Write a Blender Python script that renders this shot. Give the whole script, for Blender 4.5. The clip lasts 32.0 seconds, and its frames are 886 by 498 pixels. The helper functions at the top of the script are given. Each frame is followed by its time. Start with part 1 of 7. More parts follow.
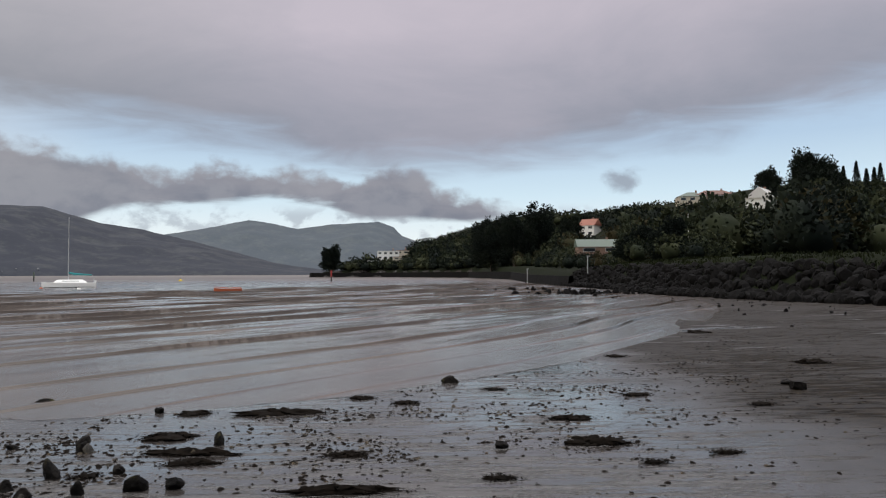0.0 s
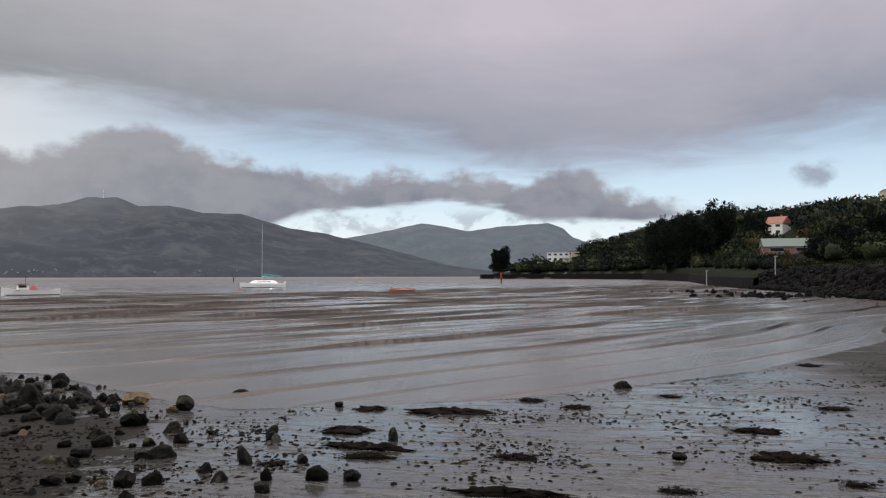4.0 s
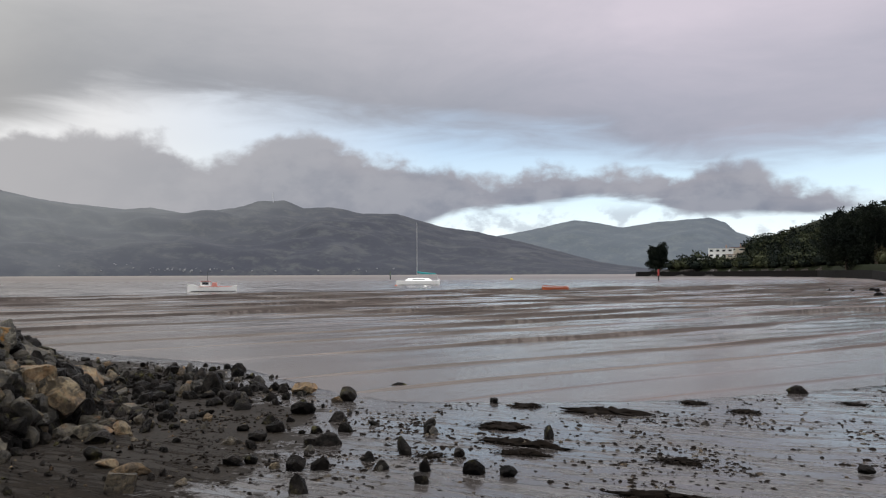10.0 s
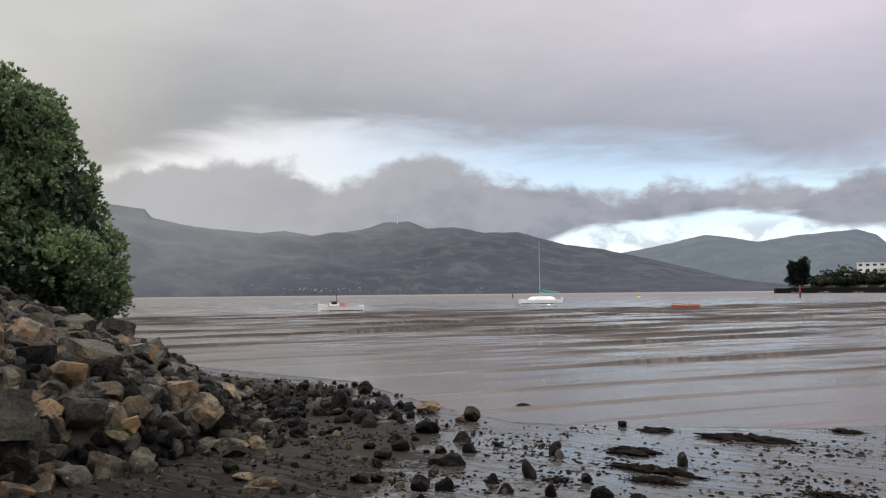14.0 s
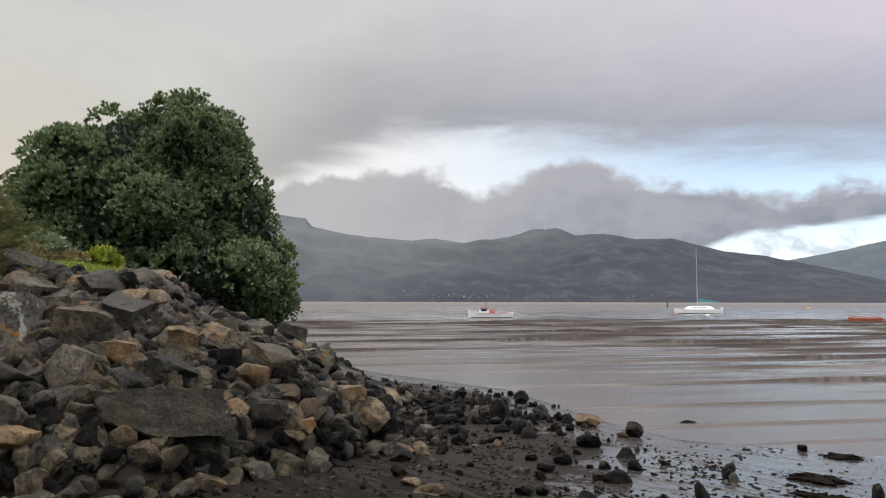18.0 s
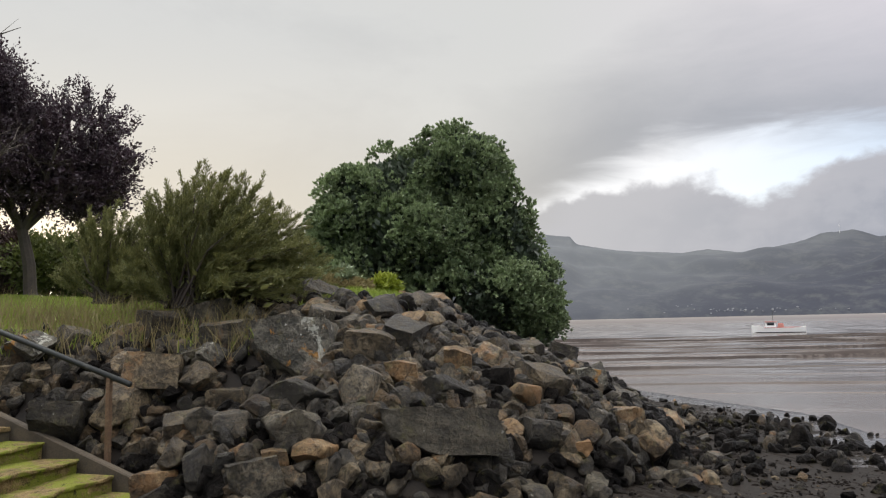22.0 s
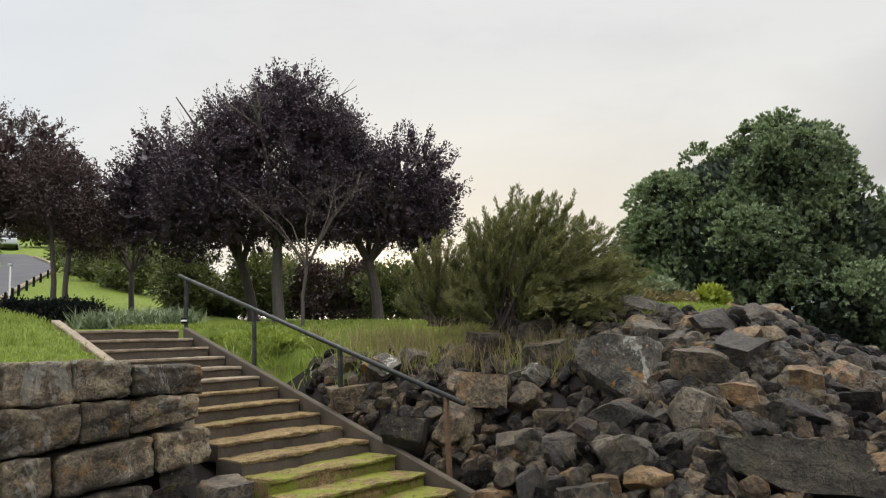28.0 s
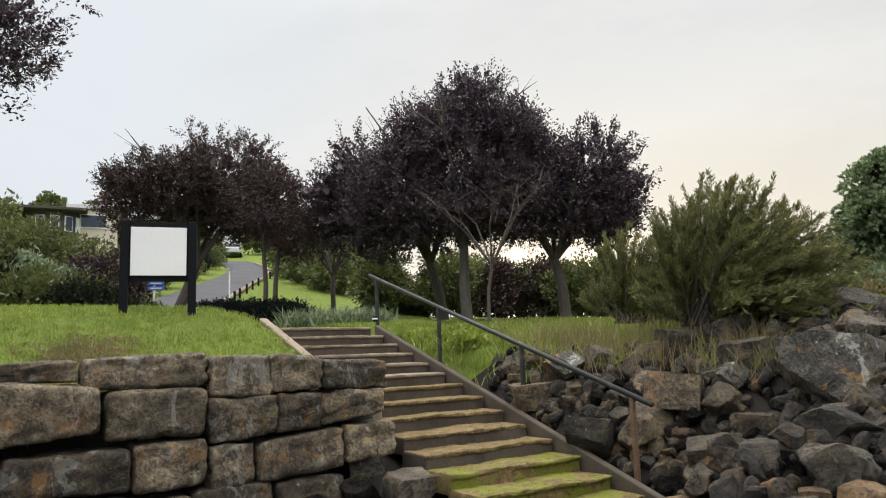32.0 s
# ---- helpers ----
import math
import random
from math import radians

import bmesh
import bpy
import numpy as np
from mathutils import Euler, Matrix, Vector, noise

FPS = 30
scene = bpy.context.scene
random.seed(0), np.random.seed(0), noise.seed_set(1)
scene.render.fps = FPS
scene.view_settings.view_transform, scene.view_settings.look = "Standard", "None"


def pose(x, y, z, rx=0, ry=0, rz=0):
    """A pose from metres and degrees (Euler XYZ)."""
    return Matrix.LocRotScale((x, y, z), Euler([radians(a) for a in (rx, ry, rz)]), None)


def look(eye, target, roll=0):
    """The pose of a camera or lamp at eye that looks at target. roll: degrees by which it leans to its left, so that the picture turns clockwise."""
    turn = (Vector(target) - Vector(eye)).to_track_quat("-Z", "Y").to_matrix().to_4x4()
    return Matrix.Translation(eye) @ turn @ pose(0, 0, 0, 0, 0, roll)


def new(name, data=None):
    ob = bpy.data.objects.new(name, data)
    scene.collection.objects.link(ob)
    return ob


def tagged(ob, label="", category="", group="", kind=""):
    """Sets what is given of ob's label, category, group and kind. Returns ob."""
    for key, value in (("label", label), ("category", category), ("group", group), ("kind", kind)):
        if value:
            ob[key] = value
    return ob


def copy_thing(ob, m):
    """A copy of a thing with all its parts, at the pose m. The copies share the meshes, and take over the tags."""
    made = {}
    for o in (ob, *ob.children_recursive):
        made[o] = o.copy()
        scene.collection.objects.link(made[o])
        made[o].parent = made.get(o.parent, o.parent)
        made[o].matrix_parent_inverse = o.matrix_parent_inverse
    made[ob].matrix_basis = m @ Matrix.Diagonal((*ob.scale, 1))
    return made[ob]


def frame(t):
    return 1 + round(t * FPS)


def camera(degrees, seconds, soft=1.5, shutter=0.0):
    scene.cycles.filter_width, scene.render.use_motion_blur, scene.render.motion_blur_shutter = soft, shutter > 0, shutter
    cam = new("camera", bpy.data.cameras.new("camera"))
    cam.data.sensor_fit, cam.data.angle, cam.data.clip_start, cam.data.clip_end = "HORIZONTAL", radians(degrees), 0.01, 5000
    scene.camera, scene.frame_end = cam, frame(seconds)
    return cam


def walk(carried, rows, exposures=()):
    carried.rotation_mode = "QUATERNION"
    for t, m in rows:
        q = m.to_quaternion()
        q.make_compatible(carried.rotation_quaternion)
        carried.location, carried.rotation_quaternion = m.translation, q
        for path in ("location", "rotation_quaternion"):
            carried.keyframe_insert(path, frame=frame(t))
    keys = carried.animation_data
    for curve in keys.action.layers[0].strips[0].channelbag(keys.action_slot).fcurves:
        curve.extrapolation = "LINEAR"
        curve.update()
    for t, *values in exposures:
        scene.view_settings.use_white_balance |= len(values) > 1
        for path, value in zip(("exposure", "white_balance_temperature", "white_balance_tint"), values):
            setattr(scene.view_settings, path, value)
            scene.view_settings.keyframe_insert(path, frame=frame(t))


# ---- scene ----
cam = camera(62.5, 32.0, soft=1.2)
PATH = [  # t, x, y, z, tilt, roll, heading
    (0.0, -0.070, -0.312, 1.929, 91.97, 0.18, 0.00),
    (0.5, -0.069, -0.308, 1.924, 92.05, 0.30, 1.36),
    (1.0, -0.065, -0.295, 1.929, 91.80, 0.39, 2.57),
    (1.5, -0.067, -0.291, 1.936, 92.08, 0.48, 4.10),
    (2.0, -0.067, -0.302, 1.934, 92.35, 1.05, 6.65),
    (2.5, -0.065, -0.271, 1.934, 92.23, 0.94, 9.55),
    (3.0, -0.062, -0.262, 1.933, 92.16, 0.91, 11.05),
    (3.5, -0.059, -0.254, 1.929, 92.30, 0.62, 12.04),
    (4.0, -0.061, -0.236, 1.925, 92.13, 0.12, 13.26),
    (4.5, -0.066, -0.227, 1.922, 91.92, -0.02, 14.73),
    (6.5, -0.069, -0.230, 1.918, 92.09, -0.18, 18.76),
    (7.0, -0.075, -0.229, 1.916, 91.96, 0.11, 19.18),
    (7.5, -0.075, -0.227, 1.917, 91.95, 0.22, 19.98),
    (8.0, -0.070, -0.223, 1.913, 92.20, 0.42, 21.37),
    (8.5, -0.070, -0.231, 1.915, 92.03, 0.33, 22.07),
    (9.0, -0.075, -0.234, 1.910, 91.83, 0.45, 23.04),
    (9.5, -0.080, -0.225, 1.911, 91.90, 0.39, 23.99),
    (10.0, -0.089, -0.227, 1.912, 91.98, 0.21, 25.13),
    (10.5, -0.104, -0.217, 1.912, 92.01, 0.19, 26.04),
    (11.0, -0.108, -0.210, 1.909, 92.41, 0.05, 26.73),
    (11.5, -0.125, -0.209, 1.908, 92.42, -0.01, 27.73),
    (12.0, -0.128, -0.209, 1.909, 92.52, -0.14, 29.11),
    (12.5, -0.133, -0.184, 1.905, 92.67, 0.14, 30.34),
    (13.0, -0.115, -0.187, 1.906, 92.95, 0.25, 32.13),
    (13.5, -0.118, -0.163, 1.908, 93.17, 0.38, 33.80),
    (14.0, -0.116, -0.165, 1.918, 93.51, 0.60, 34.71),
    (14.5, -0.129, -0.157, 1.923, 93.55, 0.48, 35.79),
    (16.5, -0.133, -0.255, 1.953, 93.50, 0.48, 39.86),
    (17.0, -0.166, -0.264, 1.957, 93.89, 0.17, 42.66),
    (17.5, -0.199, -0.273, 1.959, 93.86, -0.24, 44.81),
    (18.0, -0.228, -0.278, 1.963, 94.11, -0.11, 46.26),
    (18.5, -0.265, -0.297, 1.968, 94.32, 0.17, 47.96),
    (19.0, -0.313, -0.318, 1.967, 94.86, 0.74, 51.01),
    (19.5, -0.342, -0.299, 1.963, 95.38, 1.03, 54.05),
    (20.0, -0.381, -0.239, 1.960, 95.78, 0.19, 57.33),
    (20.5, -0.399, -0.206, 1.961, 95.32, -0.06, 59.52),
    (21.0, -0.424, -0.192, 1.954, 95.40, 0.01, 61.97),
    (21.5, -0.426, -0.176, 1.962, 95.58, 0.38, 64.75),
    (22.0, -0.444, -0.142, 1.957, 95.74, 1.30, 67.06),
    (22.5, -0.448, -0.105, 1.961, 96.14, 1.73, 69.20),
    (23.0, -0.467, -0.086, 1.969, 96.60, 1.36, 70.89),
    (23.5, -0.472, -0.079, 1.962, 96.83, 1.67, 72.53),
    (24.0, -0.498, -0.074, 1.959, 96.95, 1.85, 73.78),
    (24.5, -0.503, -0.080, 1.955, 97.21, 1.91, 75.86),
    (25.0, -0.535, -0.067, 1.959, 97.76, 1.71, 78.56),
    (25.5, -0.553, -0.074, 1.959, 98.22, 1.78, 80.73),
    (26.0, -0.544, -0.078, 1.960, 98.37, 1.66, 83.03),
    (26.5, -0.575, -0.069, 1.963, 98.51, 1.64, 85.93),
    (28.5, -0.620, -0.140, 2.058, 97.45, 2.43, 93.11),
    (29.0, -0.619, -0.115, 2.020, 97.80, 2.15, 94.96),
    (29.5, -0.657, -0.076, 1.994, 98.24, 2.16, 97.32),
    (30.0, -0.706, -0.022, 2.016, 98.15, 2.24, 99.37),
    (30.5, -0.711, -0.010, 2.046, 97.87, 2.41, 101.24),
    (31.0, -0.743, 0.001, 2.045, 97.80, 2.37, 102.77),
    (31.5, -0.787, 0.034, 2.024, 97.89, 2.44, 104.88),
    (32.0, -0.816, 0.023, 2.006, 98.09, 2.06, 106.65),
]
EXPOSURES = [(0.0, 0.15), (4.0, 0.20), (9.0, 0.36), (13.0, 0.50), (17.0, 0.52), (20.0, 0.62), (23.0, 0.75), (26.0, 0.85), (32.0, 0.95)]
walk(cam, [(t, pose(x, y, z, rx, ry, rz)) for t, x, y, z, rx, ry, rz in PATH], EXPOSURES)

# ---- light ----
SUN_AZ, SUN_EL = 97.0, 6.0          # heading counted anticlockwise from +y
sun = new("sun", bpy.data.lights.new("sun", "SUN"))
sun.data.energy, sun.data.angle, sun.data.color = 0.5, radians(14), (1.0, 0.86, 0.68)
_a, _e = radians(SUN_AZ), radians(SUN_EL)
sun.matrix_world = look((0, 0, 60), (60 * math.sin(_a) * math.cos(_e), -60 * math.cos(_a) * math.cos(_e), 60 - 60 * math.sin(_e)))


class Nodes:
    """Short hand for building node trees."""

    def __init__(self, tree):
        self.t = tree
        tree.nodes.clear()

    def add(self, kind, **inputs):
        n = self.t.nodes.new(kind)
        for k, v in inputs.items():
            self.put(n, k, v)
        return n

    def put(self, n, key, v):
        s = n.inputs[int(key[1:])] if key[0] == "i" and key[1:].isdigit() else n.inputs[key.replace("_", " ")]
        if isinstance(v, bpy.types.NodeSocket):
            self.t.links.new(v, s)
        else:
            s.default_value = v

    def math(self, op, a, b=0.0, c=0.0, clamp=False):
        n = self.t.nodes.new("ShaderNodeMath")
        n.operation, n.use_clamp = op, clamp
        for i, v in enumerate((a, b, c)):
            self.put(n, "i%d" % i, v)
        return n.outputs[0]

    def step(self, x, lo, hi, a=0.0, b=1.0):
        n = self.t.nodes.new("ShaderNodeMapRange")
        n.interpolation_type = "SMOOTHSTEP"
        for i, v in enumerate((x, lo, hi, a, b)):
            self.put(n, "i%d" % i, v)
        return n.outputs[0]

    def ramp(self, x, stops, mode="LINEAR"):
        n = self.t.nodes.new("ShaderNodeValToRGB")
        n.color_ramp.interpolation = mode
        el = n.color_ramp.elements
        while len(el) < len(stops):
            el.new(0.5)
        for e, (p, c) in zip(el, sorted(stops, key=lambda s: s[0])):
            e.position = p
            e.color = (c, c, c, 1) if isinstance(c, (int, float)) else (*c, 1)
        self.put(n, "Fac", x)
        return n.outputs["Color"]

    def mix(self, f, a, b, blend="MIX"):
        n = self.t.nodes.new("ShaderNodeMix")
        n.data_type, n.blend_type = "RGBA", blend
        for s, v in ((n.inputs[0], f), (n.inputs[6], a), (n.inputs[7], b)):
            if isinstance(v, bpy.types.NodeSocket):
                self.t.links.new(v, s)
            else:
                s.default_value = (*v, 1) if isinstance(v, tuple) and len(v) == 3 else v
        return n.outputs[2]

    def noise(self, vec, scale, detail=4.0, rough=0.55, warp=0.0, color=False):
        n = self.t.nodes.new("ShaderNodeTexNoise")
        if vec is not None:
            self.put(n, "Vector", vec)
        for k, v in (("Scale", scale), ("Detail", detail), ("Roughness", rough), ("Distortion", warp)):
            self.put(n, k, v)
        return n.outputs["Color" if color else "Fac"]

    def stretch(self, vec, x, y, z):
        n = self.t.nodes.new("ShaderNodeMapping")
        self.put(n, "Vector", vec)
        n.inputs["Scale"].default_value = (x, y, z)
        return n.outputs[0]


def azr(deg):
    return (deg + 60.0) / 200.0


def make_sky():
    world = bpy.data.worlds.new("evening_overcast")
    scene.world = world
    world.use_nodes = True
    n = Nodes(world.node_tree)
    co = n.add("ShaderNodeTexCoord").outputs["Generated"]
    sep = n.add("ShaderNodeSeparateXYZ", Vector=co)
    dx, dy, dz = sep.outputs
    az = n.math("DEGREES", n.math("ARCTAN2", n.math("MULTIPLY", dx, -1.0), dy))
    el = n.math("DEGREES", n.math("ARCSINE", dz))
    a01 = n.math("DIVIDE", n.math("ADD", az, 60.0), 200.0, clamp=True)
    wide = n.noise(n.stretch(co, 1, 1, 2.6), 3.2, 7, 0.6, 0.4)
    puff = n.noise(n.stretch(co, 1, 1, 1.7), 11.0, 8, 0.55, 0.2)
    streak = n.noise(n.stretch(co, 1, 1, 5.0), 6.0, 6, 0.55, 0.5)
    ball = n.noise(n.stretch(co, 1, 1, 1.3), 34.0, 6, 0.55, 0.3)
    wob = n.math("ADD", n.math("MULTIPLY", n.math("SUBTRACT", puff, 0.5), 3.4), n.math("MULTIPLY", n.math("SUBTRACT", ball, 0.5), 2.2))
    wob2 = n.math("MULTIPLY", n.math("SUBTRACT", streak, 0.5), 5.0)
    # clear air low over the hills
    sky = n.add("ShaderNodeTexSky")
    sky.sky_type, sky.sun_disc = "NISHITA", False
    sky.sun_elevation, sky.sun_rotation = radians(SUN_EL), radians(-SUN_AZ)
    sky.air_density, sky.dust_density = 1.2, 1.0
    skyc = n.mix(1.0, sky.outputs["Color"], (0.1, 0.1, 0.1), "MULTIPLY")
    pale = n.ramp(n.math("DIVIDE", el, 20.0, clamp=True), [(0.12, (0.86, 0.94, 0.98)), (0.3, (0.64, 0.81, 0.94)), (0.5, (0.46, 0.61, 0.80)), (1.0, (0.38, 0.52, 0.76))])
    clear = n.mix(0.85, skyc, pale)
    warm = n.ramp(a01, [(azr(25), 0.0), (azr(50), 0.75), (azr(140), 1.0)])
    clear = n.mix(warm, clear, (0.70, 0.66, 0.62))
    # upper deck of cloud
    edge = n.math("MULTIPLY", n.ramp(a01, [(azr(-60), .64), (azr(-30), .62), (azr(-15), .50), (azr(-5), .43), (azr(8), .44), (azr(18), .50), (azr(24), .53), (azr(30), .56), (azr(36), .60), (azr(43), .64), (azr(51), .62), (azr(55), .53), (azr(59), .42), (azr(66), .30), (azr(140), .2)]), 20.0)
    deck = n.step(n.math("ADD", n.math("SUBTRACT", el, edge), wob2), -1.8, 2.2)
    tone = n.math("ADD", n.math("MULTIPLY", n.math("SUBTRACT", wide, 0.5), 1.0), n.step(n.math("SUBTRACT", el, edge), 0.0, 13.0), clamp=True)
    deckc = n.mix(tone, (0.272, 0.288, 0.348), (0.50, 0.460, 0.522))
    deckw = n.mix(tone, (0.270, 0.275, 0.285), (0.425, 0.427, 0.422))
    deckc = n.mix(n.ramp(a01, [(azr(10), 0.0), (azr(60), 1.0)]), deckc, deckw)
    glow = n.math("MULTIPLY", n.step(n.math("ABSOLUTE", n.math("SUBTRACT", az, 96.0)), 52.0, 5.0), n.step(el, 24.0, 3.0))
    deckc = n.mix(n.math("MULTIPLY", glow, 0.8), deckc, (0.63, 0.56, 0.44))
    deckc = n.mix(n.ramp(a01, [(azr(104), 0.0), (azr(132), 0.8)]), deckc, (0.405, 0.435, 0.468))
    over = n.step(el, 25.0, 62.0)
    deckc = n.mix(over, deckc, (2.35, 2.31, 2.33))
    # low bank of cloud over the hills
    top = n.math("MULTIPLY", n.ramp(a01, [(azr(-10), .20), (azr(-2), .31), (azr(0.5), .33), (azr(2), .40), (azr(4.2), .435), (azr(7), .375), (azr(11), .38), (azr(14), .40), (azr(17), .425), (azr(20), .385), (azr(21.5), .37), (azr(24), .425), (azr(28), .44), (azr(31), .46), (azr(33), .505), (azr(35.5), .545), (azr(38), .53), (azr(40.5), .45), (azr(43.7), .42), (azr(46), .505), (azr(48), .51), (azr(50), .49), (azr(54), .49), (azr(58), .46), (azr(62), .40)]), 20.0)
    low = n.math("MULTIPLY", n.ramp(a01, [(azr(-8), .24), (azr(-2), .205), (azr(3), .215), (azr(6.7), .215), (azr(9.2), .28), (azr(13.5), .295), (azr(18), .262), (azr(21), .243), (azr(24), .236), (azr(26.7), .19), (azr(30), .05), (azr(60), .0)]), 20.0)
    bank = n.math("MULTIPLY", n.step(n.math("SUBTRACT", n.math("ADD", top, wob), el), -0.5, 0.8), n.step(n.math("ADD", n.math("SUBTRACT", el, low), n.math("MULTIPLY", wob2, 0.5)), -0.3, 0.5))
    bank = n.math("MULTIPLY", bank, n.math("MULTIPLY", n.step(az, -9.0, -3.0), n.step(az, 78.0, 60.0)))
    bankc = n.mix(n.step(n.math("ADD", n.math("SUBTRACT", top, el), wob2), 3.2, 0.0), (0.185, 0.203, 0.25), (0.27, 0.272, 0.31))
    bankc = n.mix(n.math("MULTIPLY", n.step(n.math("ADD", puff, n.math("MULTIPLY", ball, 0.5)), 0.62, 0.9), 0.5), bankc, (0.32, 0.325, 0.36))
    bankc = n.mix(n.ramp(a01, [(azr(20), 0.0), (azr(36), 0.35), (azr(56), 1.0)]), bankc, (0.35, 0.345, 0.355))
    # torn scraps of cloud in the clear strip under the bank
    scrap = n.math("MULTIPLY", n.step(n.math("ADD", puff, n.math("MULTIPLY", n.math("SUBTRACT", ball, 0.5), 0.5)), 0.50, 0.62), n.math("MULTIPLY", n.step(az, 40.0, 26.0), n.step(el, 5.6, 4.4)))
    clear = n.mix(n.math("MULTIPLY", scrap, 0.6), clear, (0.33, 0.37, 0.43))
    c = n.mix(bank, clear, bankc)
    # one small stray cloud
    d1 = n.math("MULTIPLY", n.math("SUBTRACT", az, -14.2), 0.55)
    d2 = n.math("SUBTRACT", el, 7.0)
    far = n.math("ADD", n.math("SQRT", n.math("ADD", n.math("MULTIPLY", d1, d1), n.math("MULTIPLY", d2, d2))), n.math("MULTIPLY", wob, 0.75))
    c = n.mix(n.step(far, 1.25, 0.35, 0.0, 0.8), c, (0.26, 0.29, 0.35))
    c = n.mix(deck, c, deckc)
    # the veiled sun low behind the trees
    s1 = n.math("MULTIPLY", n.math("SUBTRACT", az, SUN_AZ), 0.55)
    s2 = n.math("SUBTRACT", el, SUN_EL - 1.5)
    off = n.math("ADD", n.math("SQRT", n.math("ADD", n.math("MULTIPLY", s1, s1), n.math("MULTIPLY", s2, s2))), n.math("MULTIPLY", wob2, 0.8))
    c = n.mix(n.step(off, 5.5, 0.5), c, (1.3, 1.06, 0.76))
    # the ground side, seen by nothing but bounced light
    c = n.mix(n.step(el, -1.0, -6.0), c, (0.10, 0.09, 0.08))
    bg = n.add("ShaderNodeBackground", Color=c, Strength=1.0)
    out = n.add("ShaderNodeOutputWorld")
    n.t.links.new(bg.outputs[0], out.inputs[0])


make_sky()


# ---- materials ----
def material(name, rough=0.8, metal=0.0, spec=0.5):
    m = bpy.data.materials.new(name)
    m.use_nodes = True
    n = Nodes(m.node_tree)
    b = n.add("ShaderNodeBsdfPrincipled", Roughness=rough, Metallic=metal)
    b.inputs["Specular IOR Level"].default_value = spec
    out = n.add("ShaderNodeOutputMaterial")
    n.t.links.new(b.outputs[0], out.inputs[0])
    return m, n, b


def place(n, world=True):
    """Coordinates in metres: of the place, or of the object itself."""
    return n.add("ShaderNodeNewGeometry").outputs["Position"] if world else n.add("ShaderNodeTexCoord").outputs["Object"]


def bump(n, b, height, strength=0.5, dist=0.02):
    k = n.add("ShaderNodeBump", Strength=strength, Distance=dist, Height=height)
    n.t.links.new(k.outputs[0], b.inputs["Normal"])


def plain(name, col, rough=0.7, metal=0.0, var=0.25, scale=3.0, grain=40.0, bumpy=0.25, dirt=None, spec=0.5):
    m, n, b = material(name, rough, metal, spec)
    p = place(n)
    big, small = n.noise(p, scale, 5), n.noise(p, grain, 3)
    k = n.math("ADD", n.math("MULTIPLY", big, 0.6), n.math("MULTIPLY", small, 0.4))
    c = n.ramp(k, [(0.3, tuple(v * (1 - var) for v in col)), (0.7, tuple(min(1, v * (1 + var)) for v in col))])
    if dirt:
        c = n.mix(n.step(n.noise(p, scale * 0.7, 6, 0.65), 0.52, 0.7, 0.0, 0.8), c, dirt)
    n.put(b, "Base_Color", c)
    n.put(b, "Roughness", n.ramp(big, [(0.3, max(0.03, rough - 0.12)), (0.7, min(1, rough + 0.12))]))
    bump(n, b, k, bumpy, 0.01)
    return m


def rock_material(name, dark, light, rust=0.35, rough=0.62, lichen=0.0):
    """Weathered basalt: grain, rusty and mossy patches, pale lichen spots, a little different on every stone."""
    m, n, b = material(name, rough, spec=0.06 if lichen < 0 else 0.35)
    oi = n.add("ShaderNodeObjectInfo").outputs["Random"]
    p = place(n)
    big, mid, fine = n.noise(p, 1.7, 6, 0.6), n.noise(p, 8.0, 8, 0.72, 0.3), n.noise(p, 32.0, 6, 0.75)
    c = n.mix(n.step(n.math("ADD", n.math("MULTIPLY", mid, 0.68), n.math("MULTIPLY", fine, 0.32)), 0.41, 0.60), dark, light)
    tone = n.math("MULTIPLY", n.step(oi, 0.0, 1.0, 0.42, 1.35), n.step(big, 0.36, 0.62, 0.5, 1.25))
    c = n.mix(1.0, c, n.add("ShaderNodeCombineXYZ", X=tone, Y=tone, Z=tone).outputs[0], "MULTIPLY")
    pits = n.step(n.noise(p, 30.0, 5, 0.7), 0.36, 0.46, 0.75, 0.0)
    c = n.mix(pits, c, tuple(v * 0.45 for v in dark))
    rusty = n.step(n.math("ADD", n.noise(p, 2.6, 7, 0.68, 0.6), n.math("MULTIPLY", n.math("SUBTRACT", oi, 0.5), 0.16)), 0.68 - rust * 0.25, 0.82 - rust * 0.25, 0.0, 0.75)
    c = n.mix(rusty, c, (0.23, 0.125, 0.05))
    c = n.mix(n.step(n.noise(p, 4.1, 6, 0.7), 0.56, 0.72, 0.0, 0.6), c, (0.125, 0.115, 0.045))
    spots = n.step(n.noise(p, 16.0, 3, 0.6), 0.68, 0.76, 0.0, max(0.0, 0.55 + lichen * 0.55))
    c = n.mix(spots, c, (0.42, 0.42, 0.37))
    if lichen > 0:
        c = n.mix(n.step(n.noise(p, 3.3, 6, 0.7, 0.4), 0.56, 0.63, 0.0, 0.8 * min(1.0, lichen)), c, (0.36, 0.17, 0.03))
        c = n.mix(n.step(n.noise(n.stretch(p, 1, 1, 0.6), 2.7, 7, 0.72, 0.8), 0.565, 0.60, 0.0, 0.85 * min(1.0, lichen)), c, (0.40, 0.40, 0.34))
    n.put(b, "Base_Color", c)
    n.put(b, "Roughness", n.ramp(mid, [(0.3, rough - 0.22), (0.7, rough + 0.15)]))
    bump(n, b, n.math("ADD", n.math("MULTIPLY", mid, 0.8), n.math("MULTIPLY", fine, 0.22)), 1.0, 0.12)
    return m


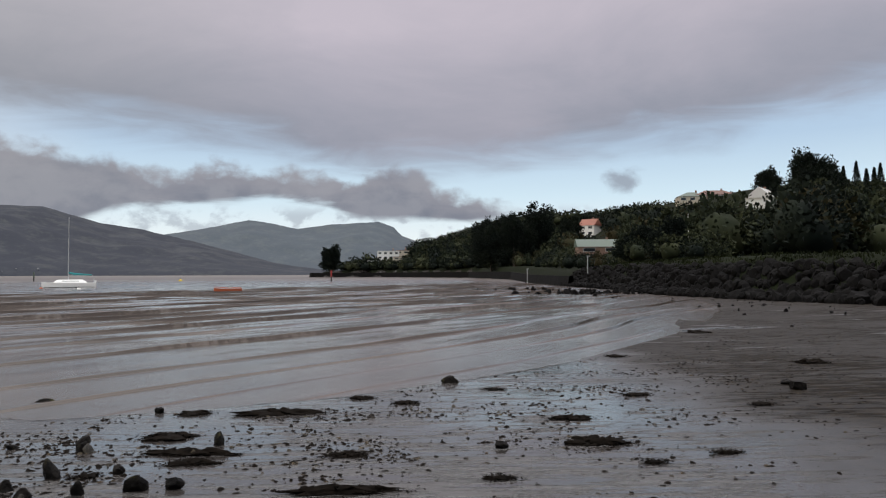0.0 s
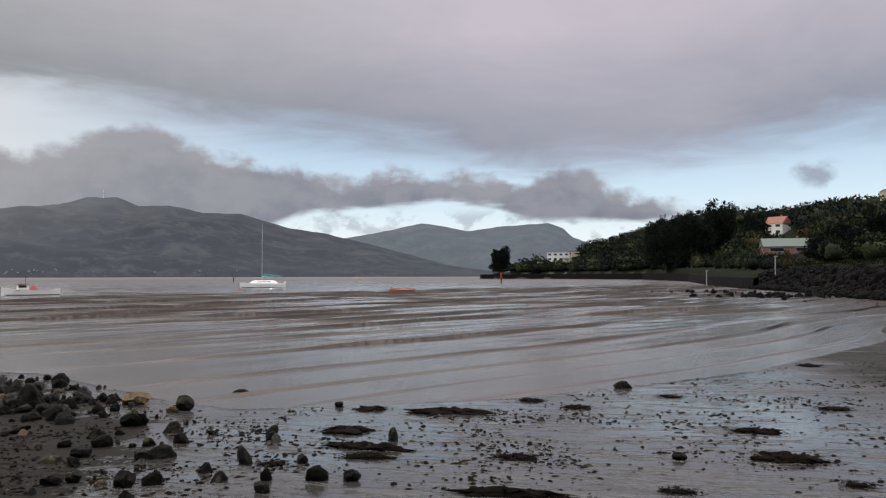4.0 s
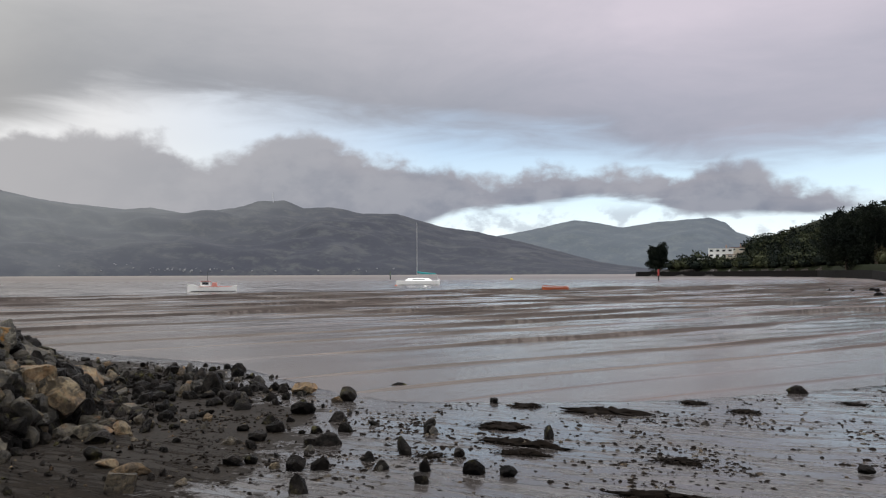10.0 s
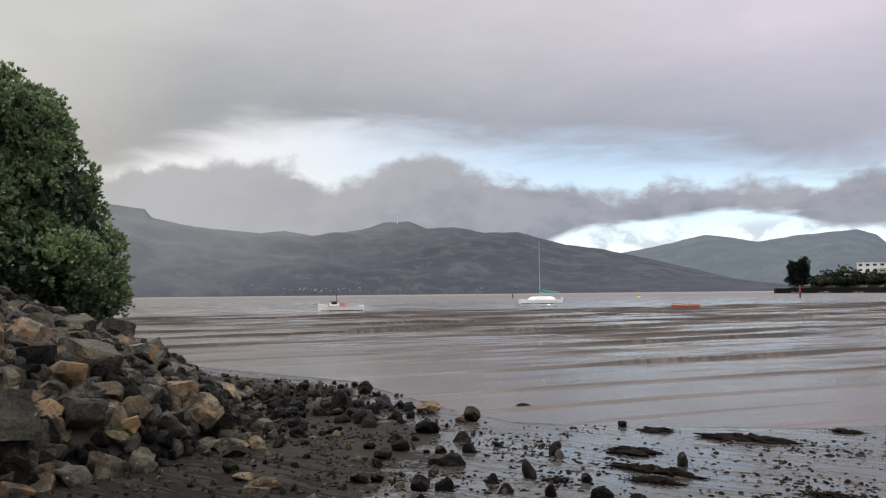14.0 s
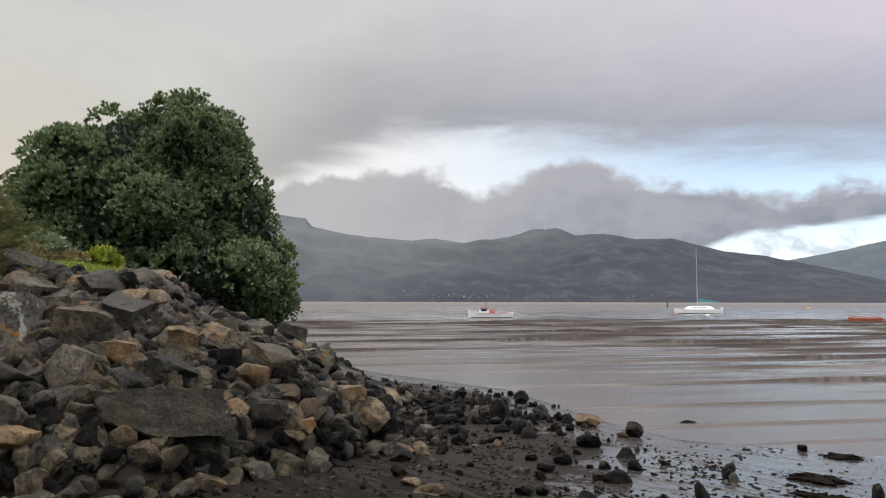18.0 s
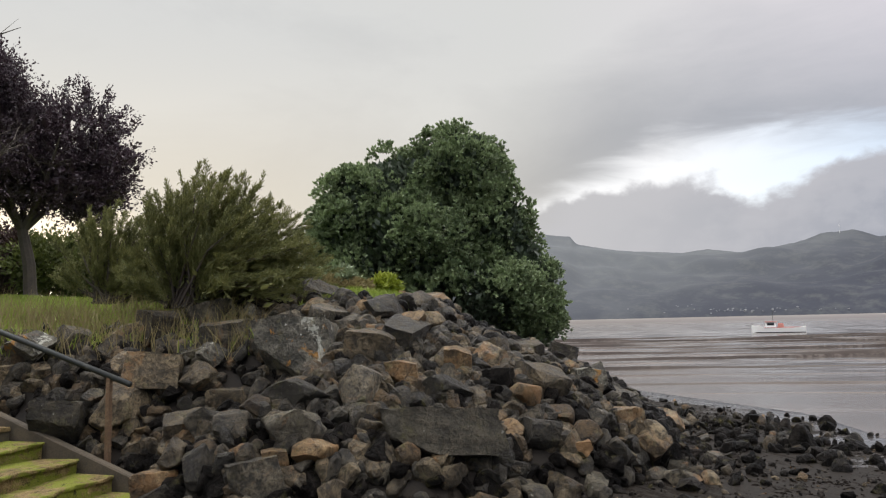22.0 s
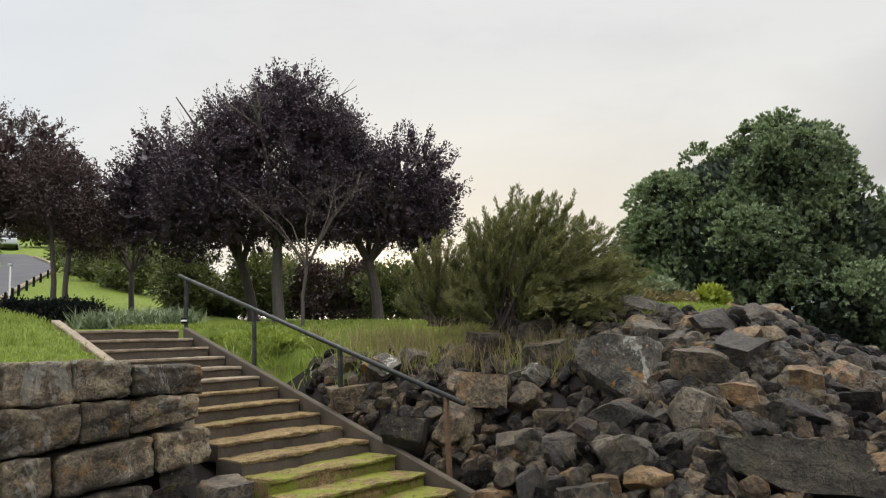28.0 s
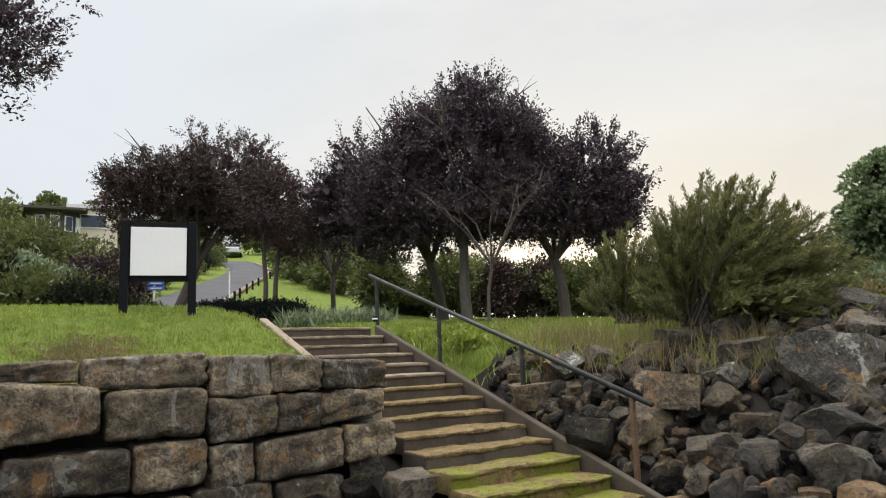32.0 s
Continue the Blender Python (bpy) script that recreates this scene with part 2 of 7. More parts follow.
def leaf_material(name, dark, light, rough=0.5, thin=0.25):
    m, n, b = material(name, rough)
    isl = n.add("ShaderNodeNewGeometry").outputs["Random Per Island"]
    p = place(n)
    c = n.mix(n.math("ADD", n.math("MULTIPLY", isl, 0.6), n.math("MULTIPLY", n.step(n.noise(p, 1.3, 4), 0.35, 0.65), 0.4)), dark, light)
    n.put(b, "Base_Color", c)
    tr = n.add("ShaderNodeBsdfTranslucent", Color=n.mix(0.5, c, light))
    mx = n.add("ShaderNodeMixShader", i0=thin, i1=b.outputs[0], i2=tr.outputs[0])
    n.t.links.new(mx.outputs[0], [o for o in n.t.nodes if o.type == "OUTPUT_MATERIAL"][0].inputs[0])
    return m


def far_leaf_material(name, dark, light):
    """Foliage seen from afar: whole crowns differ in tone, single leaves hardly do."""
    m, n, b = material(name, 0.9, spec=0.08)
    isl = n.add("ShaderNodeNewGeometry").outputs["Random Per Island"]
    p = place(n)
    k = n.math("ADD", n.math("MULTIPLY", n.step(n.noise(p, 0.10, 3), 0.36, 0.66), 0.75), n.math("MULTIPLY", isl, 0.25))
    n.put(b, "Base_Color", n.mix(k, dark, light))
    return m


def sand_material():
    """Wet tidal sand: a film of water that mirrors the sky, dull streaks, dark grit, brown algae on the upper flat."""
    m, n, b = material("wet_sand", 0.3)
    p = place(n)
    sep = n.add("ShaderNodeSeparateXYZ", Vector=p)
    x, z = sep.outputs[0], sep.outputs[2]
    big = n.noise(n.stretch(p, 1, 1, 0.2), 0.22, 5, 0.55, 0.5)
    mid = n.noise(n.stretch(p, 0.45, 1.6, 1), 1.3, 7, 0.62, 0.6)
    streak = n.noise(n.stretch(p, 0.35, 2.4, 1), 1.5, 7, 0.66, 0.5)
    fine = n.noise(p, 90.0, 3)
    c = n.ramp(n.math("ADD", n.math("MULTIPLY", mid, 0.6), n.math("MULTIPLY", fine, 0.4)), [(0.30, (0.027, 0.0243, 0.0228)), (0.55, (0.047, 0.042, 0.039)), (0.8, (0.070, 0.062, 0.057))])
    ripple = n.noise(n.stretch(p, 0.7, 3.6, 1), 2.0, 6, 0.62, 0.35)
    film = n.math("ADD", n.math("ADD", n.math("MULTIPLY", big, 0.35), n.math("MULTIPLY", streak, 0.45)), n.math("MULTIPLY", ripple, 0.55))
    wet = n.math("ADD", n.step(film, 0.77, 0.64), n.step(z, 0.22, 0.04, 0.0, 0.55), clamp=True)
    grit = n.math("MULTIPLY", n.step(n.noise(p, 21.0, 4, 0.65), 0.58, 0.64), n.step(mid, 0.46, 0.60, 0.15, 1.0))
    silt = n.step(n.noise(n.stretch(p, 0.5, 4.6, 1), 2.6, 7, 0.68, 0.4), 0.545, 0.63)
    c = n.mix(n.math("MULTIPLY", silt, 0.7), c, (0.012, 0.0105, 0.0095))
    c = n.mix(n.math("MULTIPLY", grit, 0.7), c, (0.016, 0.013, 0.011))
    algae = n.math("MULTIPLY", n.step(n.noise(n.stretch(p, 0.30, 1.1, 1), 0.55, 7, 0.66, 0.7), 0.30, 0.42, 0.0, 0.97), n.step(n.math("ADD", x, n.math("MULTIPLY", big, 4.0)), 3.4, 7.0))
    c = n.mix(algae, c, n.mix(n.step(n.noise(p, 7.0, 5, 0.7), 0.4, 0.65), (0.006, 0.0045, 0.003), (0.028, 0.020, 0.012)))
    att = n.add("ShaderNodeAttribute")
    att.attribute_name = "grit"
    coarse = n.step(n.math("ADD", att.outputs["Fac"], n.math("ADD", n.math("MULTIPLY", n.math("SUBTRACT", n.noise(p, 1.6, 7, 0.68, 0.5), 0.5), 1.5), n.math("MULTIPLY", n.math("SUBTRACT", n.noise(p, 14.0, 3), 0.5), 0.6))), 0.40, 0.62)
    gritc = n.ramp(n.math("ADD", n.math("MULTIPLY", fine, 0.5), n.math("MULTIPLY", n.noise(p, 26.0, 4, 0.7), 0.5)), [(0.36, (0.005, 0.004, 0.003)), (0.52, (0.013, 0.0105, 0.008)), (0.66, (0.044, 0.035, 0.026))])
    c = n.mix(coarse, c, gritc)
    dry = n.math("MAXIMUM", coarse, n.math("MULTIPLY", algae, 0.9))
    n.t.links.new(n.step(dry, 0.0, 1.0, 1.0, 0.08), b.inputs["Specular IOR Level"])
    n.put(b, "Base_Color", c)
    dull = n.math("ADD", n.math("MULTIPLY", n.math("MAXIMUM", n.math("MAXIMUM", grit, n.math("MULTIPLY", silt, 0.5)), dry), 0.5), n.math("MULTIPLY", fine, 0.08))
    n.put(b, "Roughness", n.math("ADD", dull, n.ramp(wet, [(0.05, 0.42), (0.45, 0.22), (0.9, 0.07)])))
    h = n.math("ADD", n.math("ADD", n.math("ADD", n.math("MULTIPLY", streak, 0.5), n.math("MULTIPLY", ripple, 0.8)), n.math("MULTIPLY", fine, 0.06)), n.math("MULTIPLY", n.math("MAXIMUM", grit, n.math("MULTIPLY", dry, fine)), 0.7))
    h = n.math("MULTIPLY", h, n.step(wet, 0.2, 1.0, 1.0, 0.06))
    bump(n, b, h, 0.8, 0.03)
    return m


def water_material():
    """Silty harbour water: brown depth, sharp sky reflection, wind ripples and foam on the crests."""
    m, n, b = material("silty_water", 0.1)
    b.inputs["IOR"].default_value = 1.36
    p = place(n)
    turn = n.add("ShaderNodeMapping", Vector=p)
    turn.inputs["Rotation"].default_value = (0, 0, radians(-57.7))
    q = turn.outputs[0]                                       # x along the crests, y out to sea
    rip = n.noise(n.stretch(q, 1.0, 1.9, 1), 2.3, 7, 0.62, 0.4)
    rip2 = n.noise(n.stretch(q, 0.30, 0.9, 1), 0.55, 6, 0.6, 0.6)
    c = n.mix(n.step(rip2, 0.3, 0.7), (0.066, 0.054, 0.046), (0.108, 0.088, 0.075))
    silt = n.add("ShaderNodeAttribute")
    silt.attribute_name = "silt"
    silt = silt.outputs["Fac"]
    c = n.mix(silt, c, n.mix(n.step(rip2, 0.3, 0.7), (0.062, 0.051, 0.043), (0.098, 0.079, 0.067)))
    att = n.add("ShaderNodeAttribute")
    att.attribute_name = "foam"
    f = n.math("MULTIPLY", att.outputs["Fac"], n.step(n.noise(n.stretch(p, 1, 1, 1), 3.5, 6, 0.7, 0.5), 0.42, 0.6))
    caps = n.step(n.noise(n.stretch(q, 0.16, 0.6, 1), 0.55, 7, 0.68, 0.4), 0.71, 0.77, 0.0, 0.35)
    f = n.math("MAXIMUM", f, caps)
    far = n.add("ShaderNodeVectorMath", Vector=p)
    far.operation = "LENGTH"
    # pale spray and haze towards the horizon, painted into the water by distance
    spray_haze = n.step(far.outputs["Value"], 300.0, 2200.0, 0.0, 0.40)
    f = n.math("MAXIMUM", f, n.math("MULTIPLY", spray_haze, n.step(n.noise(n.stretch(p, 1, 1, 1), 0.012, 4), 0.35, 0.6, 0.5, 1.0)))
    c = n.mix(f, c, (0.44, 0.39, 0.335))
    n.put(b, "Base_Color", c)
    n.put(b, "Roughness", n.math("ADD", n.step(f, 0.0, 1.0, 0.10, 0.6), n.math("ADD", n.math("MULTIPLY", silt, 0.10), n.step(far.outputs["Value"], 60.0, 380.0, 0.0, 0.30))))
    swell = n.noise(n.stretch(q, 0.22, 0.8, 1), 0.22, 6, 0.66, 0.5)
    h = n.math("ADD", n.math("ADD", n.math("MULTIPLY", rip, 0.35), n.math("MULTIPLY", rip2, 1.0)), n.math("MULTIPLY", swell, 1.6))
    bump(n, b, h, 0.20, 0.085)
    return m


def grass_ground():
    m, n, b = material("lawn", 0.85, spec=0.2)
    p = place(n)
    big, mid, fine = n.noise(p, 0.5, 5), n.noise(p, 5.0, 5, 0.65), n.noise(p, 70.0, 3)
    c = n.ramp(n.math("ADD", n.math("MULTIPLY", mid, 0.5), n.math("MULTIPLY", fine, 0.5)), [(0.3, (0.055, 0.085, 0.010)), (0.55, (0.145, 0.20, 0.024)), (0.8, (0.21, 0.265, 0.05))])
    c = n.mix(n.step(n.noise(p, 0.9, 6, 0.65), 0.60, 0.72, 0.0, 0.75), c, (0.19, 0.15, 0.075))
    n.put(b, "Base_Color", c)
    bump(n, b, n.math("ADD", mid, fine), 0.9, 0.06)
    return m


def hill_material(name, wood, field, scale=0.006, west_haze=0.0):
    m, n, b = material(name, 0.95, spec=0.1)
    p = place(n)
    big, mid, fine = n.noise(p, scale, 6, 0.6, 0.4), n.noise(p, scale * 3.3, 7, 0.65), n.noise(p, scale * 16, 5, 0.6)
    c = n.mix(n.step(n.math("ADD", n.math("MULTIPLY", mid, 0.85), n.math("MULTIPLY", fine, 0.15)), 0.46, 0.66), wood, field)
    c = n.mix(n.step(big, 0.54, 0.66, 0.0, 0.4), c, tuple(v * 1.25 for v in field))
    c = n.mix(n.step(fine, 0.40, 0.62, 0.12, 0.0), c, tuple(v * 0.7 for v in wood))
    if west_haze:                                                   # haze over the western hills, mixed into the base colour
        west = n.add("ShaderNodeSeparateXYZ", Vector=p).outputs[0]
        c = n.mix(n.step(west, -1500.0, -2700.0, 0.0, west_haze), c, (0.15, 0.16, 0.16))
    n.put(b, "Base_Color", c)
    return m



def mossy_concrete(name="mossy_step", lo=0.43):
    """Old wet steps: brown grit showing through vivid moss, black in the pits."""
    m, n, b = material(name, 0.9, spec=0.25)
    p = place(n)
    mid, fine = n.noise(p, 7.0, 7, 0.7, 0.4), n.noise(p, 60.0, 4, 0.7)
    c = n.ramp(n.math("ADD", n.math("MULTIPLY", mid, 0.5), n.math("MULTIPLY", fine, 0.5)), [(0.36, (0.045, 0.033, 0.016)), (0.52, (0.19, 0.135, 0.06)), (0.66, (0.36, 0.27, 0.13))])
    c = n.mix(n.step(n.noise(n.stretch(p, 1, 1, 1.6), 3.4, 7, 0.7, 0.5), lo, lo + 0.13, 0.0, 0.9), c, n.mix(fine, (0.066, 0.088, 0.006), (0.235, 0.265, 0.03)))
    c = n.mix(n.step(n.noise(p, 11.0, 5, 0.7), 0.33, 0.42, 0.85, 0.0), c, (0.016, 0.015, 0.008))
    n.put(b, "Base_Color", c)
    bump(n, b, n.math("ADD", mid, n.math("MULTIPLY", fine, 0.5)), 1.0, 0.04)
    return m


M = dict(
    sand=sand_material(),
    water=water_material(),
    lawn=grass_ground(),
    rock=rock_material("basalt", (0.028, 0.0245, 0.018), (0.140, 0.117, 0.079)),
    rock_brown=rock_material("brown_basalt", (0.044, 0.0335, 0.020), (0.19, 0.146, 0.085), 0.5),
    rock_tan=rock_material("tan_stone", (0.062, 0.041, 0.020), (0.215, 0.145, 0.072), 0.7, 0.7),
    rock_wet=rock_material("wet_basalt", (0.0065, 0.006, 0.0055), (0.034, 0.029, 0.025), 0.05, 0.45, -1.0),
    block=rock_material("wall_stone", (0.072, 0.056, 0.034), (0.25, 0.205, 0.130), 0.3, 0.8, 0.4),
    slab=rock_material("grey_slab", (0.048, 0.042, 0.030), (0.102, 0.089, 0.063), 0.2, 0.75),
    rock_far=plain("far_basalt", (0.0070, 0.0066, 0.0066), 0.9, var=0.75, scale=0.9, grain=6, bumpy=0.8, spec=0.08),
    lichened=rock_material("lichened_basalt", (0.050, 0.046, 0.036), (0.19, 0.175, 0.135), 0.3, 0.7, 1.4),
    grit=plain("dark_grit", (0.013, 0.0105, 0.008), 0.85, var=0.6, scale=4, grain=45, bumpy=1.0, spec=0.25),
    weed=plain("seaweed", (0.0075, 0.0055, 0.004), 0.85, var=0.6, scale=9, grain=70, bumpy=1.0, spec=0.06),
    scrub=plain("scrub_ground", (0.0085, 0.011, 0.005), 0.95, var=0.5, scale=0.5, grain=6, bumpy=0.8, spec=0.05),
    # distance haze is in these colours: paler west, bluer and paler far range
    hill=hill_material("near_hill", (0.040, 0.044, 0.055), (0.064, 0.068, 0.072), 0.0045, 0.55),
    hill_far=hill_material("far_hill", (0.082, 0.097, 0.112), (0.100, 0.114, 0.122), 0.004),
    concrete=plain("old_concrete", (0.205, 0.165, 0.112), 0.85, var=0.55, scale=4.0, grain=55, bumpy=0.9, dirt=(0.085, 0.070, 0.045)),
    # concrete of the step bodies and one kerb, darker than the treads
    riser=plain("dark_concrete", (0.058, 0.046, 0.030), 0.85, var=0.55, scale=4.5, grain=50, bumpy=1.0, dirt=(0.034, 0.028, 0.018)),
    mossy=mossy_concrete(),
    stained=mossy_concrete("stained_step", 0.57),
    moss=plain("mossy_concrete", (0.15, 0.125, 0.05), 0.9, var=0.5, scale=3, grain=60, bumpy=0.9, dirt=(0.075, 0.11, 0.015)),
    rail=plain("painted_rail", (0.017, 0.020, 0.018), 0.55, 0.1, var=0.4, scale=5, grain=80, dirt=(0.075, 0.075, 0.062)),
    rust=plain("rusty_steel", (0.11, 0.066, 0.036), 0.8, 0.1, var=0.6, scale=9, grain=60, dirt=(0.22, 0.165, 0.10)),
    black=plain("black_timber", (0.007, 0.0075, 0.009), 0.8, var=0.3, spec=0.12),
    boat_white=plain("weathered_gelcoat", (0.80, 0.80, 0.77), 0.45, var=0.06, scale=1, grain=20, bumpy=0.05),
    salmon=plain("faded_red_paint", (0.36, 0.13, 0.10), 0.6, var=0.2),
    town=plain("far_house_paint", (0.19, 0.195, 0.20), 0.8, var=0.15),
    white=plain("white_paint", (0.74, 0.74, 0.71), 0.5, var=0.05, scale=1, grain=20, bumpy=0.05),
    cream=plain("cream_paint", (0.52, 0.46, 0.36), 0.7, var=0.1),
    brick=plain("brick_wall", (0.24, 0.15, 0.115), 0.85, var=0.25, grain=8),
    dark_clad=plain("dark_cladding", (0.055, 0.046, 0.043), 0.8, var=0.25),
    roof_red=plain("red_roof", (0.27, 0.105, 0.07), 0.7, var=0.25),
    roof_green=plain("green_roof", (0.10, 0.13, 0.105), 0.6, var=0.2),
    roof_brown=plain("brown_roof", (0.16, 0.09, 0.075), 0.8, var=0.25),
    roof_white=plain("pale_roof", (0.58, 0.57, 0.55), 0.6, var=0.1),
    glass=plain("window_glass", (0.02, 0.025, 0.03), 0.08, var=0.1, bumpy=0.0),
    asphalt=plain("asphalt", (0.036, 0.036, 0.040), 0.85, var=0.2, scale=0.6, grain=30),
    bark=plain("bark", (0.065, 0.052, 0.042), 0.9, var=0.45, scale=6, grain=40, bumpy=1.0),
    bark_pale=plain("pale_bark", (0.095, 0.083, 0.068), 0.9, var=0.4, scale=6, grain=40, bumpy=1.0),
    leaf=leaf_material("glossy_leaf", (0.050, 0.078, 0.038), (0.29, 0.365, 0.18), 0.36, 0.28),
    # crown interior: the leaf green darkened, its shade put into the colour
    leaf_shade=leaf_material("shaded_inner_leaf", (0.022, 0.034, 0.018), (0.055, 0.078, 0.042), 0.5, 0.1),
    plum=leaf_material("purple_leaf", (0.020, 0.013, 0.018), (0.062, 0.036, 0.048), 0.5, 0.15),
    reddish=leaf_material("reddish_leaf", (0.020, 0.011, 0.010), (0.055, 0.028, 0.022), 0.6, 0.12),
    broom=leaf_material("needle_leaf", (0.046, 0.055, 0.018), (0.215, 0.215, 0.070), 0.6, 0.28),
    wood_far=far_leaf_material("far_leaf", (0.013, 0.019, 0.012), (0.048, 0.053, 0.027)),
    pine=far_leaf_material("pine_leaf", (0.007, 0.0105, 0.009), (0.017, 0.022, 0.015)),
    dry_far=far_leaf_material("far_dry_scrub", (0.022, 0.022, 0.010), (0.046, 0.038, 0.020)),
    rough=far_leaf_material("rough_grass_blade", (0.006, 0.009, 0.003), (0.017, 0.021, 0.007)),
    hedge=leaf_material("shrub_leaf", (0.030, 0.045, 0.012), (0.13, 0.15, 0.04), 0.6, 0.32),
    lime=leaf_material("lime_leaf", (0.12, 0.16, 0.01), (0.26, 0.30, 0.03), 0.6, 0.25),
    blade=leaf_material("grass_blade", (0.085, 0.130, 0.014), (0.265, 0.33, 0.05), 0.6, 0.3),
    straw=leaf_material("dry_grass", (0.10, 0.085, 0.03), (0.27, 0.22, 0.10), 0.7, 0.25),
    flax=leaf_material("pale_leaf", (0.05, 0.08, 0.035), (0.26, 0.31, 0.17), 0.5, 0.2),
    orange=plain("orange_paint", (0.38, 0.085, 0.03), 0.5, var=0.15),
    red=plain("red_paint", (0.36, 0.035, 0.03), 0.5, var=0.2),
    teal=plain("teal_canvas", (0.02, 0.20, 0.21), 0.8, var=0.2),
    yellow=plain("yellow_paint", (0.60, 0.42, 0.03), 0.5, var=0.1),
    blue=plain("blue_paint", (0.04, 0.12, 0.42), 0.5, var=0.1),
    alloy=plain("pale_alloy", (0.5, 0.51, 0.52), 0.4, 0.5, var=0.1),
)

# ---- mesh helpers ----
rng = np.random.default_rng(7)


def mesh_from(name, verts, faces, mats, index=None, smooth=False):
    me = bpy.data.meshes.new(name)
    me.from_pydata([tuple(v) for v in verts] if not isinstance(verts, np.ndarray) else verts.tolist(), [], faces if isinstance(faces, list) else faces.tolist())
    for m in mats if isinstance(mats, (list, tuple)) else [mats]:
        me.materials.append(m)
    if index is not None:
        me.polygons.foreach_set("material_index", np.asarray(index, dtype=np.int32))
    if smooth:
        me.polygons.foreach_set("use_smooth", np.ones(len(me.polygons), dtype=bool))
    me.update()
    return me


def thing(name, label, category, group="", kind="", at=(0, 0, 0), turn=0.0):
    """An Empty at the base of a thing; its parts are laid under it."""
    ob = new(name)
    ob.matrix_world = pose(*at, 0, 0, turn)
    ob.empty_display_size = 0.1
    return tagged(ob, label, category, group, kind)


def part(name, bm, mat, parent, label="", smooth=False, at=None):
    me = bm
    if isinstance(bm, bmesh.types.BMesh):
        me = bpy.data.meshes.new(name)
        bm.to_mesh(me)
        bm.free()
        me.materials.append(mat)
        if smooth:
            me.polygons.foreach_set("use_smooth", np.ones(len(me.polygons), dtype=bool))
    ob = new(name, me)
    ob.parent = parent
    if at is not None:
        ob.matrix_basis = at
    return tagged(ob, label) if label else ob


def box(w, d, h, at=(0, 0, 0), bevel=0.0, turn=0.0, taper=1.0, bm=None):
    """A bevelled block, its base centre at `at`."""
    own = bmesh.new()
    bmesh.ops.create_cube(own, size=1.0)
    for v in own.verts:
        k = taper if v.co.z > 0 else 1.0
        v.co = Vector((v.co.x * w * k, v.co.y * d * k, (v.co.z + 0.5) * h))
    if bevel:
        bmesh.ops.bevel(own, geom=own.edges[:], offset=bevel, segments=2, profile=0.6, affect="EDGES")
    bmesh.ops.transform(own, matrix=pose(*at, 0, 0, turn), verts=own.verts)
    if bm is None:
        return own
    tmp = bpy.data.meshes.new("tmp")
    own.to_mesh(tmp)
    own.free()
    bm.from_mesh(tmp)
    bpy.data.meshes.remove(tmp)
    return bm


def rod(points, radii, sides=8, bm=None):
    """A tapered tube through points."""
    bm = bm or bmesh.new()
    pts = [Vector(p) for p in points]
    if isinstance(radii, (int, float)):
        radii = [radii] * len(pts)
    rings = []
    for i, p in enumerate(pts):
        t = (pts[min(i + 1, len(pts) - 1)] - pts[max(i - 1, 0)]).normalized()
        s = t.cross(Vector((0, 0, 1)) if abs(t.z) < 0.9 else Vector((1, 0, 0))).normalized()
        u = s.cross(t)
        rings.append([bm.verts.new(p + radii[i] * (math.cos(a) * s + math.sin(a) * u)) for a in (2 * math.pi * k / sides for k in range(sides))])
    for a, b in zip(rings, rings[1:]):
        for k in range(sides):
            bm.faces.new((a[k], a[(k + 1) % sides], b[(k + 1) % sides], b[k]))
    bm.faces.new(rings[0][::-1])
    bm.faces.new(rings[-1])
    return bm


def polydist(px, py, poly, closed=True):
    """Distance to a polygon, positive inside; arrays."""
    d = np.full(px.shape, 1e9)
    inside = np.zeros(px.shape, bool)
    n = len(poly)
    for i in range(n if closed else n - 1):
        (x1, y1), (x2, y2) = poly[i], poly[(i + 1) % n]
        ex, ey = x2 - x1, y2 - y1
        t = np.clip(((px - x1) * ex + (py - y1) * ey) / (ex * ex + ey * ey), 0, 1)
        d = np.minimum(d, np.hypot(px - x1 - t * ex, py - y1 - t * ey))
        if closed and y1 != y2:
            inside ^= ((y1 > py) != (y2 > py)) & (px < ex * (py - y1) / ey + x1)
    return np.where(inside, d, -d) if closed else d


def sstep(x, lo, hi):
    """Smooth step from 0 at lo to 1 at hi, either way round."""
    t = np.clip((x - lo) / (hi - lo), 0, 1)
    return t * t * (3 - 2 * t)


def lumps(x, y, scale, seed=0.0):
    """Soft value noise for arrays, about -1 to 1."""
    k = 1 / scale
    return (np.sin(x * k * 1.7 + 1.3 * np.sin(y * k * 1.1 + seed) + seed * 2.1) + np.sin(y * k * 2.1 + 1.7 * np.sin(x * k * 0.9 - seed) + seed) + np.sin((x + y) * k * 1.3 + 2.0 * np.sin((x - y) * k * 0.7 + seed * 3))) / 3


